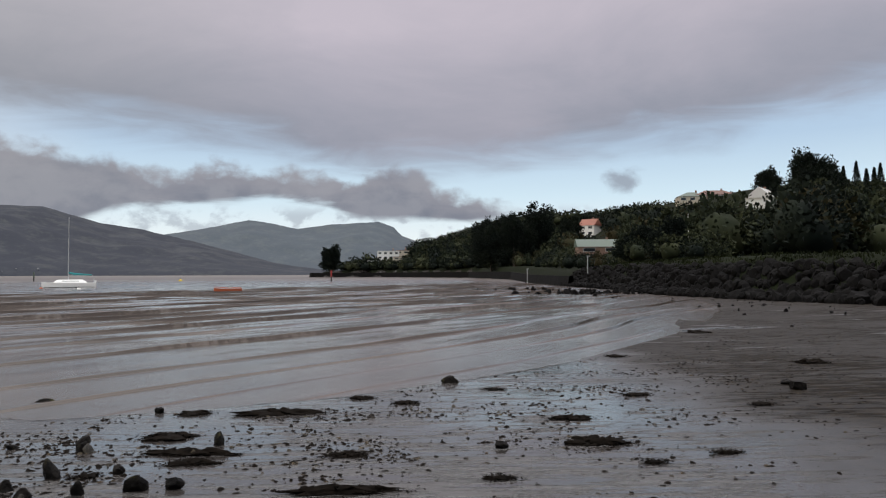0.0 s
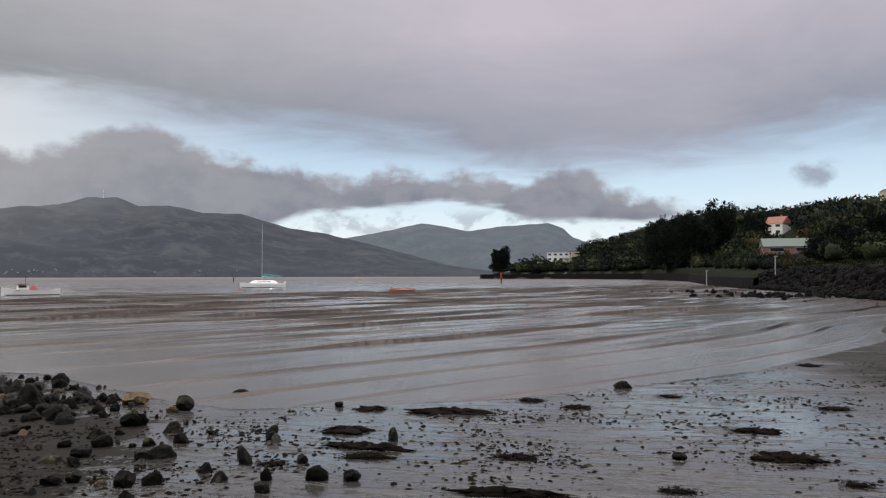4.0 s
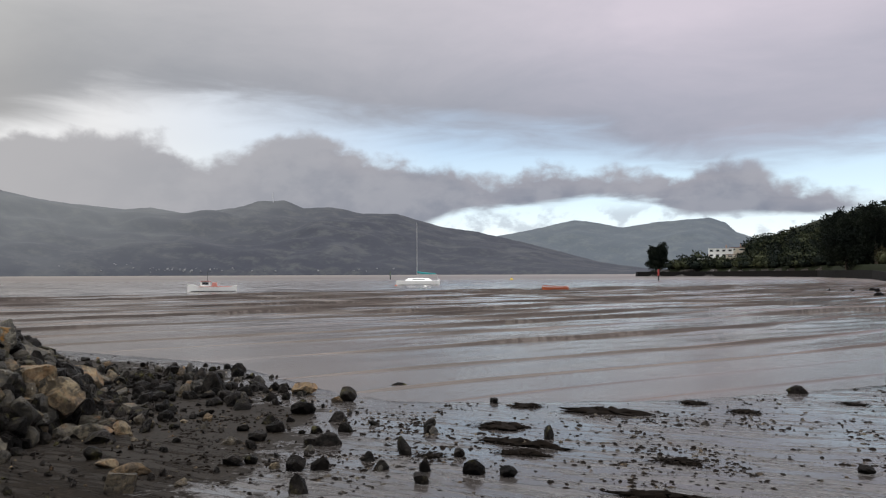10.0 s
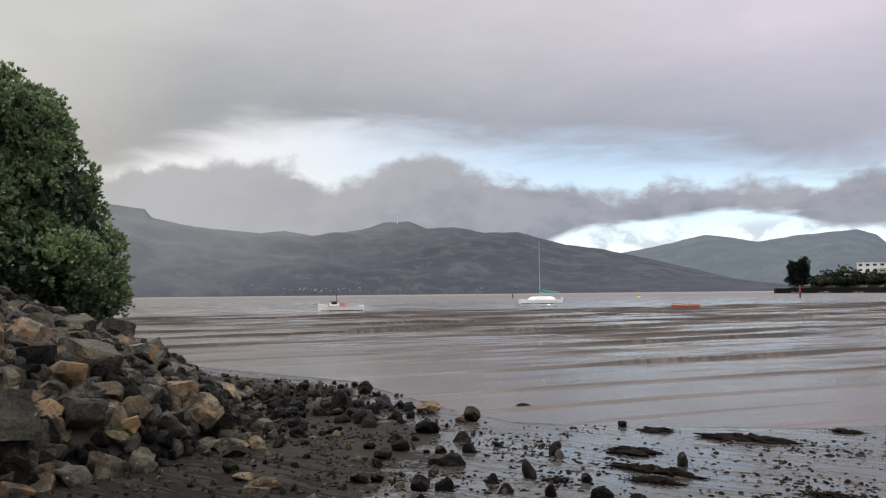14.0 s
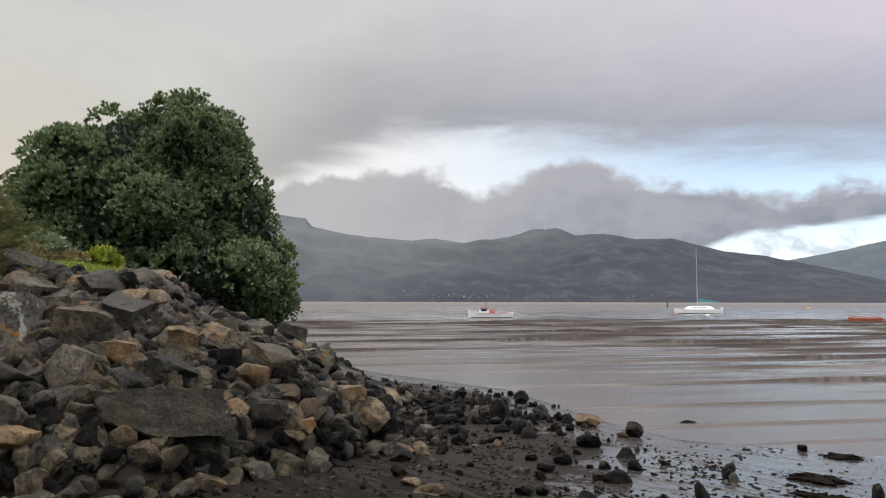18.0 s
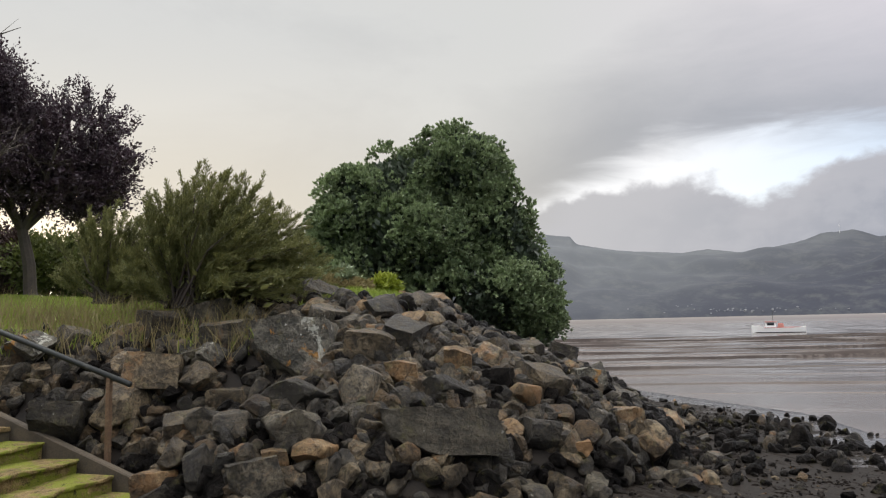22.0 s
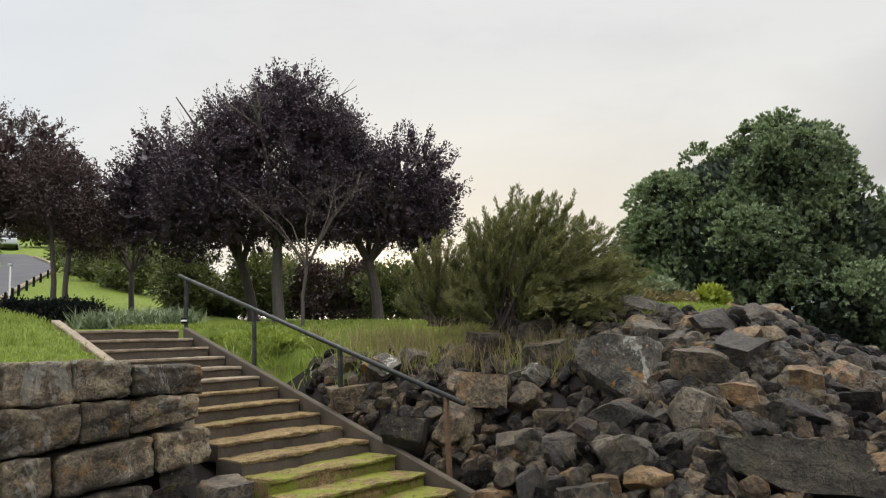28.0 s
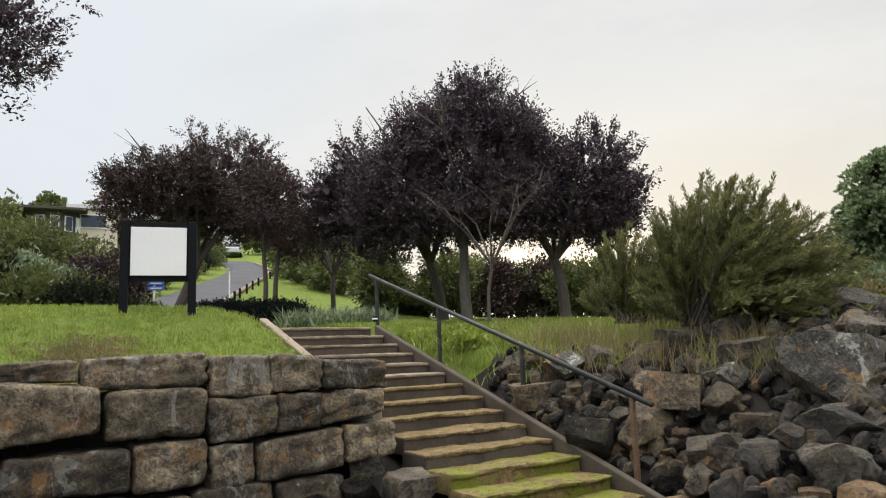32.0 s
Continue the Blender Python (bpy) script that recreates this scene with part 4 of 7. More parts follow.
# ---- stones ----
def stone_mesh(name, seed, mat, cuts=9, sub=3, noise_amp=0.05, blocky=0.0, planar=0.0):
    """An angular boulder about 1 m across: a ball cut by random planes, with softened arrises."""
    r = random.Random(seed)
    bm = bmesh.new()
    bmesh.ops.create_icosphere(bm, subdivisions=sub, radius=0.72)
    planes = []
    for k in range(cuts):
        v = Vector((r.gauss(0, 1), r.gauss(0, 1), r.gauss(0, 1))).normalized()
        planes.append((v, r.uniform(0.34, 0.54)))
    if blocky:
        tilt = Euler((r.uniform(-.15, .15), r.uniform(-.15, .15), r.uniform(-.2, .2))).to_matrix()
        planes = [(tilt @ Vector(v), 0.42 + r.uniform(-.03, .03)) for v in ((1, 0, 0), (-1, 0, 0), (0, 1, 0), (0, -1, 0), (0, 0, 1), (0, 0, -1))] + planes[:3]
    for v in bm.verts:
        co = v.co.copy()
        for _ in range(2):
            for nrm, d in planes:
                k = co.dot(nrm) - d
                if k > 0:
                    co -= nrm * k * 0.97
        n1 = noise.noise(co * 2.3 + Vector((seed, 0, 0)))
        n2 = noise.noise(co * 6.0 + Vector((0, seed, 0)))
        n3 = abs(noise.noise(co * 3.5 + Vector((0, 0, seed))))
        v.co = co * (1 + noise_amp * (0.9 * n1 + 0.45 * n2 - 0.8 * max(0.0, 0.12 - n3) / 0.12 * 0.35))
    xs = [[v.co[k] for v in bm.verts] for k in range(3)]
    size = [max(c) - min(c) for c in xs]
    mid = [(max(c) + min(c)) / 2 for c in xs]
    for v in bm.verts:
        v.co = Vector([(v.co[k] - mid[k]) / size[k] for k in range(3)])
    me = bpy.data.meshes.new(name)
    bm.to_mesh(me)
    bm.free()
    me.materials.append(mat)
    me.polygons.foreach_set("use_smooth", np.ones(len(me.polygons), dtype=bool))
    me.set_sharp_from_angle(angle=radians(28))
    return me


STONES = {}
for key in ("rock", "rock_brown", "rock_tan", "rock_wet", "slab", "lichened"):
    STONES[key] = [stone_mesh("boulder", 11 * i + len(key), M[key], 9 + i % 6, 4, 0.11, blocky=(i % 3 == 0)) for i in range(7)]
SMALL = {key: [stone_mesh("cobble", 31 * i + len(key), M[key], 7, 2, 0.06) for i in range(5)] for key in ("rock", "rock_brown", "rock_tan", "rock_wet", "rock_far")}
WORDS = {"rock": "dark grey angular basalt boulder", "rock_brown": "brown weathered basalt boulder", "rock_tan": "tan ochre sandstone boulder", "rock_wet": "wet black angular shore rock", "slab": "large flat-faced grey slab of rock", "lichened": "grey boulder with white and orange lichen"}


def stone(key, at, size, turn=(0, 0, 0), pick=0, label="", category="rock", group="", name="boulder"):
    if group == "stones on the beach":
        name = "beach_stone"
        pick += pick % 7 % 3 == 0                             # rounded forms, no squared blocks
    ob = new(name, STONES[key][pick % len(STONES[key])])
    ob.matrix_world = Matrix.LocRotScale(at, Euler([radians(v) for v in turn]), size)
    return tagged(ob, label or WORDS[key], category, group)


# stones that can be told from the rest
placed = []
stone("lichened", (-10.00, 1.90, 1.58), (1.17, 1.06, 0.96), (-8, -7, 52), 0, "big grey boulder with white and orange lichen", group="rocks of the bank")
stone("slab", (-8.50, 1.54, 1.21), (0.85, 0.60, 0.36), (-5, 1, 81), 1, "flat grey block lying below a lichened boulder", group="rocks of the bank")
stone("rock", (-8.30, 2.20, 1.22), (0.51, 0.57, 0.63), (-2, -6, 79), 2, "pointed dark grey boulder in the rock bank", group="rocks of the bank")
stone("slab", (-8.00, 1.38, 0.92), (0.68, 0.58, 0.44), (1, 2, 77), 4, "rounded grey boulder with a pale top", group="rocks of the bank")
stone("rock_brown", (-10.41, -0.24, 1.02), (0.71, 0.67, 0.62), (4, -5, 75), 4, "square brown basalt block beside the handrail", group="rocks of the bank")
stone("rock_brown", (-10.27, 0.65, 1.29), (0.65, 0.58, 0.51), (7, 3, 73), 5, "brown pitted boulder in the bank", group="rocks of the bank")
stone("rock", (-10.55, -0.91, 0.86), (0.70, 0.64, 0.57), (-7, -4, 71), 6, "dark smooth boulder under the handrail", group="rocks of the bank")
stone("rock_brown", (-10.61, 0.12, 1.41), (0.81, 0.66, 0.50), (-4, 4, 69), 7, "long brown basalt boulder in the rock bank", group="rocks of the bank")
stone("lichened", (-11.53, -1.37, 1.72), (0.63, 0.58, 0.52), (-1, -3, 67), 8, "boulder with pale lichen near the handrail", group="rocks of the bank")
stone("rock", (-11.78, -0.92, 1.80), (0.53, 0.51, 0.49), (2, 5, 65), 9, "dark boulder near the handrail", group="rocks of the bank")
stone("rock", (-10.87, 1.02, 1.78), (0.72, 0.63, 0.54), (5, -2, 63), 10, "dark grey sloping boulder in the rock bank", group="rocks of the bank")
stone("lichened", (-11.57, 1.43, 2.04), (0.39, 0.48, 0.56), (8, 6, 61), 11, "upright pointed grey stone on the crest", group="rocks of the bank")
stone("rock_brown", (-11.00, 2.30, 2.12), (0.82, 0.65, 0.48), (-6, -1, 59), 12, "brown boulder on the crest", group="rocks of the bank")
stone("rock_brown", (-9.21, 2.57, 1.64), (0.70, 0.62, 0.55), (-3, 7, 57), 13, "brown cracked boulder in the rock bank", group="rocks of the bank")
stone("rock_tan", (-8.53, 2.75, 1.37), (0.44, 0.38, 0.32), (0, 0, 55), 14, "ochre stone with a flat top", group="rocks of the bank")
stone("rock_tan", (-8.43, 1.07, 1.09), (0.33, 0.32, 0.32), (3, -7, 53), 15, "greenish ochre stone in the rock bank", group="rocks of the bank")
stone("rock_tan", (-7.65, 1.52, 0.70), (0.47, 0.38, 0.30), (6, 1, 82), 16, "pale tan wedge stone at the foot of the bank", group="rocks of the bank")
stone("rock", (-7.69, 0.95, 0.53), (0.56, 0.46, 0.37), (-8, -6, 80), 17, "large black boulder at the foot of the bank", group="rocks of the bank")
stone("rock_brown", (-8.43, 0.29, 0.69), (0.34, 0.35, 0.36), (-5, 2, 78), 18, "reddish brown stone in the rock bank", group="rocks of the bank")
stone("rock", (-8.09, 0.47, 0.59), (0.28, 0.38, 0.48), (-2, -5, 76), 19, "tall dark stone at the foot of the bank", group="rocks of the bank")
stone("rock_tan", (-8.39, 0.10, 0.42), (0.47, 0.39, 0.31), (1, 3, 74), 20, "speckled tan boulder by the steps", group="rocks of the bank")
stone("rock_tan", (-7.75, 1.15, 0.68), (0.29, 0.24, 0.20), (4, -4, 72), 21, "orange stone among dark rubble", group="rocks of the bank")
stone("lichened", (-10.45, 0.80, 1.56), (0.39, 0.41, 0.43), (7, 4, 70), 22, "pale-faced grey stone in the rock bank", group="rocks of the bank")
stone("rock", (-12.32, 0.68, 2.12), (0.66, 0.55, 0.45), (-7, -3, 68), 23, "dark boulder under the shrub", group="rocks of the bank")
stone("rock_brown", (-9.94, 0.96, 1.08), (0.52, 0.39, 0.27), (-4, 5, 66), 24, "flat brown stone in the rock bank", group="rocks of the bank")
stone("rock", (-8.63, 0.58, 0.95), (0.42, 0.39, 0.37), (-1, -2, 64), 25, "dark square stone in the rock bank", group="rocks of the bank")
stone("rock", (-8.36, 0.84, 0.96), (0.43, 0.37, 0.31), (2, 6, 62), 26, "dark flat stone in the rock bank", group="rocks of the bank")
stone("slab", (-7.50, 2.80, 0.84), (1.34, 0.60, 0.50), (-12, 4, 71), 3, "large flat-faced grey slab leaning in the rock bank", group="rocks of the bank")
stone("rock_tan", (-8.77, 3.56, 1.45), (0.41, 0.41, 0.41), (8, 7, 58), 28, "ochre-topped square stone in the rock bank", group="rocks of the bank")
stone("slab", (-8.19, 3.14, 1.20), (0.71, 0.53, 0.35), (-6, 0, 56), 29, "grey flat-topped boulder in the rock bank", group="rocks of the bank")
stone("rock_tan", (-8.00, 4.06, 1.06), (0.44, 0.41, 0.38), (-3, -7, 54), 30, "tan wedge-shaped stone in the rock bank", group="rocks of the bank")
stone("rock_wet", (-8.31, 3.90, 1.22), (0.37, 0.38, 0.39), (0, 1, 52), 31, "blue-black glossy stone in the rock bank", group="rocks of the bank")
stone("rock_tan", (-7.49, 4.52, 0.70), (0.47, 0.37, 0.28), (3, -6, 81), 32, "smooth orange-tan stone in the rock bank", group="rocks of the bank")
stone("rock_brown", (-7.82, 5.67, 0.49), (0.51, 0.49, 0.48), (6, 2, 79), 33, "boulder with a tan upper face", group="rocks of the bank")
stone("rock_brown", (-8.01, 5.46, 0.71), (0.43, 0.39, 0.36), (-8, -5, 77), 34, "brown angular stone in the rock bank", group="rocks of the bank")
stone("rock", (-7.48, 3.95, 0.73), (0.42, 0.39, 0.36), (-5, 3, 75), 35, "dark rounded boulder in the rock bank", group="rocks of the bank")
stone("rock", (-7.40, 4.92, 0.43), (0.39, 0.41, 0.43), (-2, -4, 73), 36, "dark wedge-shaped boulder in the rock bank", group="rocks of the bank")
stone("rock", (-7.81, 4.91, 0.77), (0.41, 0.35, 0.30), (1, 4, 71), 37, "dark slanting stone in the rock bank", group="rocks of the bank")
stone("rock_tan", (-7.32, 4.35, 0.56), (0.27, 0.23, 0.19), (4, -3, 69), 38, "small tan stone in the rock bank", group="rocks of the bank")
stone("rock_brown", (-8.92, 4.07, 1.49), (0.54, 0.48, 0.42), (7, 5, 67), 39, "brown pitted boulder in the rock bank", group="rocks of the bank")
stone("rock", (-10.47, 6.12, 1.35), (0.49, 0.50, 0.50), (-4, 6, 63), 41, "dark stone on the point", group="rocks of the bank")
stone("lichened", (-8.90, 5.57, 1.14), (0.47, 0.40, 0.33), (-1, -1, 61), 42, "pale grey stone on the point", group="rocks of the bank")
stone("rock_brown", (-10.28, 7.98, 0.22), (0.59, 0.53, 0.48), (5, 0, 57), 44, "brown stone near the shingle", group="rocks of the bank")
stone("rock_wet", (-8.31, 8.71, 0.16), (0.46, 0.47, 0.47), (8, -7, 20), 45, "pointed wet rock at the water edge", group="stones on the beach")
stone("rock_wet", (-9.40, 9.60, 0.12), (0.28, 0.32, 0.36), (-6, 1, 18), 46, "dark rock standing in the shallows", group="stones on the beach")
stone("rock_wet", (-9.97, 11.24, 0.06), (0.32, 0.27, 0.23), (-3, -6, 47), 47, "black rock in the shallows", group="stones on the beach")
stone("rock_wet", (-10.53, 10.16, 0.09), (0.28, 0.24, 0.21), (0, 2, 45), 48, "low brown rock in the shallows", group="stones on the beach")
stone("rock_tan", (-7.09, 9.47, 0.07), (0.41, 0.33, 0.24), (3, -5, 43), 49, "yellow rock at the tide line", group="stones on the beach")
stone("rock_wet", (-6.09, 9.19, 0.08), (0.25, 0.27, 0.29), (6, 3, 41), 50, "black upright rock at the tide line", group="stones on the beach")
stone("rock_wet", (-6.00, 7.91, 0.10), (0.32, 0.28, 0.24), (-8, -4, 39), 51, "dark wet rock on the sand", group="stones on the beach")
stone("rock_wet", (-6.15, 10.86, -0.02), (0.45, 0.31, 0.16), (-5, 4, 37), 52, "low flat rock in the shallows", group="stones on the beach")
stone("rock_wet", (-7.64, 9.62, 0.05), (0.30, 0.22, 0.14), (-2, -3, 35), 53, "low wet stone at the tide line", group="stones on the beach")
stone("rock_wet", (-4.57, 6.42, 0.14), (0.31, 0.25, 0.19), (1, 5, 33), 54, "dark double stone on the sand", group="stones on the beach")
stone("rock_wet", (-4.71, 6.29, 0.12), (0.17, 0.14, 0.12), (4, -2, 31), 55, "dark stone leaning on another", group="stones on the beach")
stone("rock_wet", (-4.17, 5.29, 0.17), (0.18, 0.18, 0.19), (7, 6, 29), 56, "dark pointed stone on the sand", group="stones on the beach")
stone("rock_wet", (-4.83, 5.22, 0.16), (0.21, 0.18, 0.15), (-7, -1, 27), 57, "dark flat stone on the sand", group="stones on the beach")
stone("rock_wet", (-4.71, 5.32, 0.15), (0.13, 0.12, 0.12), (-4, 7, 25), 58, "small dark stone on the sand", group="stones on the beach")
stone("rock_wet", (-3.74, 5.85, 0.16), (0.15, 0.14, 0.13), (-1, 0, 23), 59, "small dark stone on the sand", group="stones on the beach")
stone("rock_wet", (-3.46, 5.61, 0.17), (0.16, 0.14, 0.11), (2, -7, 21), 60, "small flat stone on the sand", group="stones on the beach")
stone("rock_wet", (-3.06, 5.72, 0.18), (0.11, 0.14, 0.17), (5, 1, 19), 61, "small upright stone on the sand", group="stones on the beach")
stone("rock_wet", (-2.92, 5.36, 0.17), (0.14, 0.13, 0.12), (8, -6, 17), 62, "small square stone on the sand", group="stones on the beach")
stone("rock_wet", (-3.02, 6.39, 0.15), (0.10, 0.11, 0.12), (-6, 2, 46), 63, "small leaning stone on the sand", group="stones on the beach")
stone("rock_wet", (-2.33, 5.90, 0.16), (0.15, 0.14, 0.13), (-3, -5, 44), 64, "small square stone on wet sand", group="stones on the beach")
stone("rock_wet", (-4.08, 10.01, 0.02), (0.10, 0.10, 0.10), (0, 3, 42), 65, "small pebble at the tide line", group="stones on the beach")
stone("rock_wet", (-5.28, 7.66, 0.09), (0.27, 0.23, 0.18), (3, -4, 40), 66, "dark stone at the tide line", group="stones on the beach")
stone("rock_wet", (-5.90, 7.09, 0.11), (0.21, 0.18, 0.16), (6, 4, 38), 67, "dark stone at the tide line", group="stones on the beach")
stone("rock_tan", (-5.39, 4.54, 0.18), (0.36, 0.25, 0.14), (-8, -3, 36), 68, "flat tan stone on the grit", group="stones on the beach")
stone("rock_brown", (-5.02, 4.09, 0.21), (0.26, 0.23, 0.20), (-5, 5, 34), 69, "rounded brown stone on the grit", group="stones on the beach")
stone("rock_tan", (-7.73, 5.61, 0.40), (0.52, 0.50, 0.48), (-2, -2, 32), 70, "big tan boulder at the toe of the bank", group="stones on the beach")
stone("rock_brown", (-5.78, 4.60, 0.17), (0.21, 0.16, 0.12), (1, 6, 30), 71, "small brown stone on the grit", group="stones on the beach")
stone("rock_wet", (-5.37, 6.22, 0.13), (0.21, 0.18, 0.15), (4, -1, 28), 72, "dark flat stone on the sand", group="stones on the beach")
stone("rock_brown", (-5.49, 5.94, 0.13), (0.21, 0.16, 0.11), (7, 7, 26), 73, "flat brown stone on the grit", group="stones on the beach")
stone("rock", (-7.08, 5.51, 0.17), (0.41, 0.32, 0.22), (-7, 0, 24), 74, "dark flat stone at the toe of the bank", group="stones on the beach")
stone("rock_wet", (0.05, 12.78, 0.04), (0.32, 0.24, 0.17), (-4, -7, -10), 75, "weedy dark rock in the thin water", group="stones on the beach")
stone("rock_wet", (5.37, 10.95, 0.19), (0.22, 0.20, 0.17), (-1, 1, -12), 76, "dark stone on the upper beach", group="stones on the beach")
stone("rock_wet", (5.44, 11.46, 0.17), (0.19, 0.15, 0.11), (2, -6, -14), 77, "dark stone on the upper beach", group="stones on the beach")
stone("rock_wet", (0.53, 7.27, 0.16), (0.14, 0.12, 0.10), (5, 2, 15), 78, "small black stone on wet sand", group="stones on the beach")
stone("rock_wet", (-4.02, 9.95, 0.03), (0.10, 0.10, 0.11), (8, -5, 13), 79, "small dark stone in the swash", group="stones on the beach")
stone("rock_wet", (-1.01, 9.25, 0.08), (0.12, 0.10, 0.08), (-6, 3, 11), 80, "small dark stone on wet sand", group="stones on the beach")
stone("rock_brown", (-11.49, -1.81, 1.35), (0.74, 0.60, 0.42), (-1, 0, 107), 3, "dark brown boulder between kerb and rail post", group="rocks of the bank")
stone("rock", (-11.90, 0.93, 2.10), (0.72, 0.60, 0.52), (6, -8, 40), 3, "dark boulder on the crest under the shrub", group="rocks of the bank")
stone("rock_brown", (-11.74, 0.20, 2.00), (0.62, 0.55, 0.50), (-9, 5, 15), 6, "brown boulder on the crest under the shrub", group="rocks of the bank")
stone("rock_brown", (-11.61, 1.70, 2.04), (0.90, 0.60, 0.46), (4, 10, 75), 9, "long brown boulder on the crest beside the shrub", group="rocks of the bank")
stone("lichened", (-11.65, 3.29, 2.04), (0.60, 0.52, 0.45), (12, -6, 30), 5, "pale lichened boulder on the crest", group="rocks of the bank")
for ob in [o for o in scene.objects if o.name.startswith(("boulder", "beach_stone"))]:
    placed.append((*ob.location, max(ob.scale) * 0.42))


def free(x, y, z, r, pad=0.55):
    for a, b, c, d in placed:
        if (a - x) ** 2 + (b - y) ** 2 + (c - z) ** 2 < ((r + d) * pad) ** 2:
            return False
    return True


def in_stairs(x, y, pad=0.3):
    s = (x - STAIR_TOP.x) * FWD.x + (y - STAIR_TOP.y) * FWD.y
    d = (x - STAIR_TOP.x) * RIGHT.x + (y - STAIR_TOP.y) * RIGHT.y
    return -STAIR_W - pad < d < pad and -STEPS * RUN < s < 2.0


def scatter_bank():
    """The rock bank from the stairs round the point: larger stones first, then smaller ones in the gaps."""
    r = random.Random(3)
    small = {}
    cand = np.array([(r.uniform(-20, -6.6), r.uniform(-2.6, 12.4)) for _ in range(24000)])
    b, z = polydist(cand[:, 0], cand[:, 1], BANK), ground_height(cand[:, 0], cand[:, 1])
    order = [(0.66, 0.44, 55), (0.44, 0.27, 185), (0.27, 0.15, 300)]
    i = 0
    for hi, lo, goal in order:
        done = 0
        while done < goal and i < len(cand):
            x, y = cand[i]
            bb, zz = b[i], z[i]
            i += 1
            if bb < (-0.2 if hi > 0.3 else -0.7) or bb > (4.3 if y > 1.2 else 2.9) or in_stairs(x, y, 0.45) or (y < -0.6 and x > -9.6):
                continue
            if hi < 0.3 and bb > 1.9:
                continue                                      # the smallest lie at the foot
            s = r.uniform(lo, hi) * (1.0 if y < 4.5 or hi < 0.3 else 0.72)
            if bb < 0.3 and hi > 0.3:
                s *= 0.6
            if not free(x, y, zz, s * 0.5, 0.62):
                continue
            key = r.choices(["rock", "rock_brown", "rock_tan", "slab"], [5, 3, 1.1, 1.4] if y < 4.5 else [5, 2, 0.7, 0.3])[0]
            if y > 4.5 and r.random() < 0.45:
                key = "rock_wet"
            if zz < 0.55 and y > 6:
                key = r.choice(["rock_wet", "rock_wet", "rock"])
            if hi < 0.3:
                small.setdefault(key, []).append((r.randrange(5), Matrix.LocRotScale((x, y, zz + s * 0.15), Euler((r.uniform(-.5, .5), r.uniform(-.5, .5), r.uniform(0, 6.3))), (s * r.uniform(.9, 1.4), s * r.uniform(.85, 1.2), s * r.uniform(.6, .95)))))
                placed.append((x, y, zz + s * 0.12, s * 0.42))
                done += 1
                continue
            stone(key, (x, y, zz + s * 0.12), (s * r.uniform(.85, 1.2), s * r.uniform(.85, 1.25), s * r.uniform(.6, .9)), (r.uniform(-25, 25), r.uniform(-25, 25), r.uniform(0, 360)), r.randrange(7), group="rocks of the bank")
            placed.append((x, y, zz + s * 0.12, s * 0.42))
            done += 1
    return small


TOE = scatter_bank()


def joined(name, label, category, items, meshes, kind="stuff"):
    """Many small pieces as one object: items are (mesh number, matrix)."""
    vs, fs, n = [], [], 0
    data = []
    for me in meshes:
        v = np.empty(len(me.vertices) * 3)
        me.vertices.foreach_get("co", v)
        data.append((v.reshape(-1, 3), np.array([p.vertices[:] for p in me.polygons])))
    for k, m in items:
        v, f = data[k]
        mm = np.array(m)
        vs.append(v @ mm[:3, :3].T + mm[:3, 3])
        fs.append(f + n)
        n += len(v)
    me = mesh_from(name, np.concatenate(vs), np.concatenate(fs), meshes[0].materials[0])
    return tagged(new(name, me), label, category, kind=kind)


def scatter_rubble():
    r = random.Random(9)
    xs = np.array([(r.uniform(-19, -2.5), r.uniform(-2.5, 13.0)) for _ in range(26000)])
    b, z, s = polydist(xs[:, 0], xs[:, 1], BANK), ground_height(xs[:, 0], xs[:, 1]), polydist(xs[:, 0], xs[:, 1], SHORE)
    heaps = {k: [] for k in SMALL if k != "rock_far"}
    for (x, y), bb, zz, ss in zip(xs, b, z, s):
        if in_stairs(x, y, 0.25) or ss < -1.2 or (y < -0.4 and x > -9.0):
            continue
        spill = max(0.0, 1 - abs(bb) / 3.4) if y > 4.5 else max(0.0, 1 - abs(bb) / 1.3)
        point = max(math.exp(-((x + 8.6) ** 2 / 2.2 + (y - 8.6) ** 2 / 1.6)), math.exp(-((x + 10.6) ** 2 / 3.0 + (y - 9.2) ** 2 / 2.0)))
        want = 0.97 if 0 < bb < (3.8 if y > 1.2 else 2.8) else max(spill ** 2 * 0.10, point * 0.26)
        if bb <= 0 and x > -6 and y < 8:
            want = max(want, 0.02)
        if r.random() > want:
            continue
        size = r.uniform(0.09, 0.31) * (1.0 if bb > 0 else r.uniform(0.45, 1.0))
        key = r.choices(["rock", "rock_brown", "rock_tan", "rock_wet"], [4, 2.5, 1.0, 2] if zz > 0.45 and y < 4.5 else [3, 1.5, 0.5, 4] if zz > 0.45 else [1.5, 0.6, 0.2, 7])[0]
        m = Matrix.LocRotScale((x, y, zz + size * 0.15), Euler([r.uniform(0, 6.3) for _ in range(3)]), (size * r.uniform(.8, 1.4), size * r.uniform(.8, 1.2), size * r.uniform(.5, .9)))
        heaps[key].append((r.randrange(5), m))
    for k, items in heaps.items():
        joined("rubble", "%s rubble filling the gaps of the rock bank" % {"rock": "dark grey", "rock_brown": "brown", "rock_tan": "ochre", "rock_wet": "wet black"}[k], "rubble", items, SMALL[k])


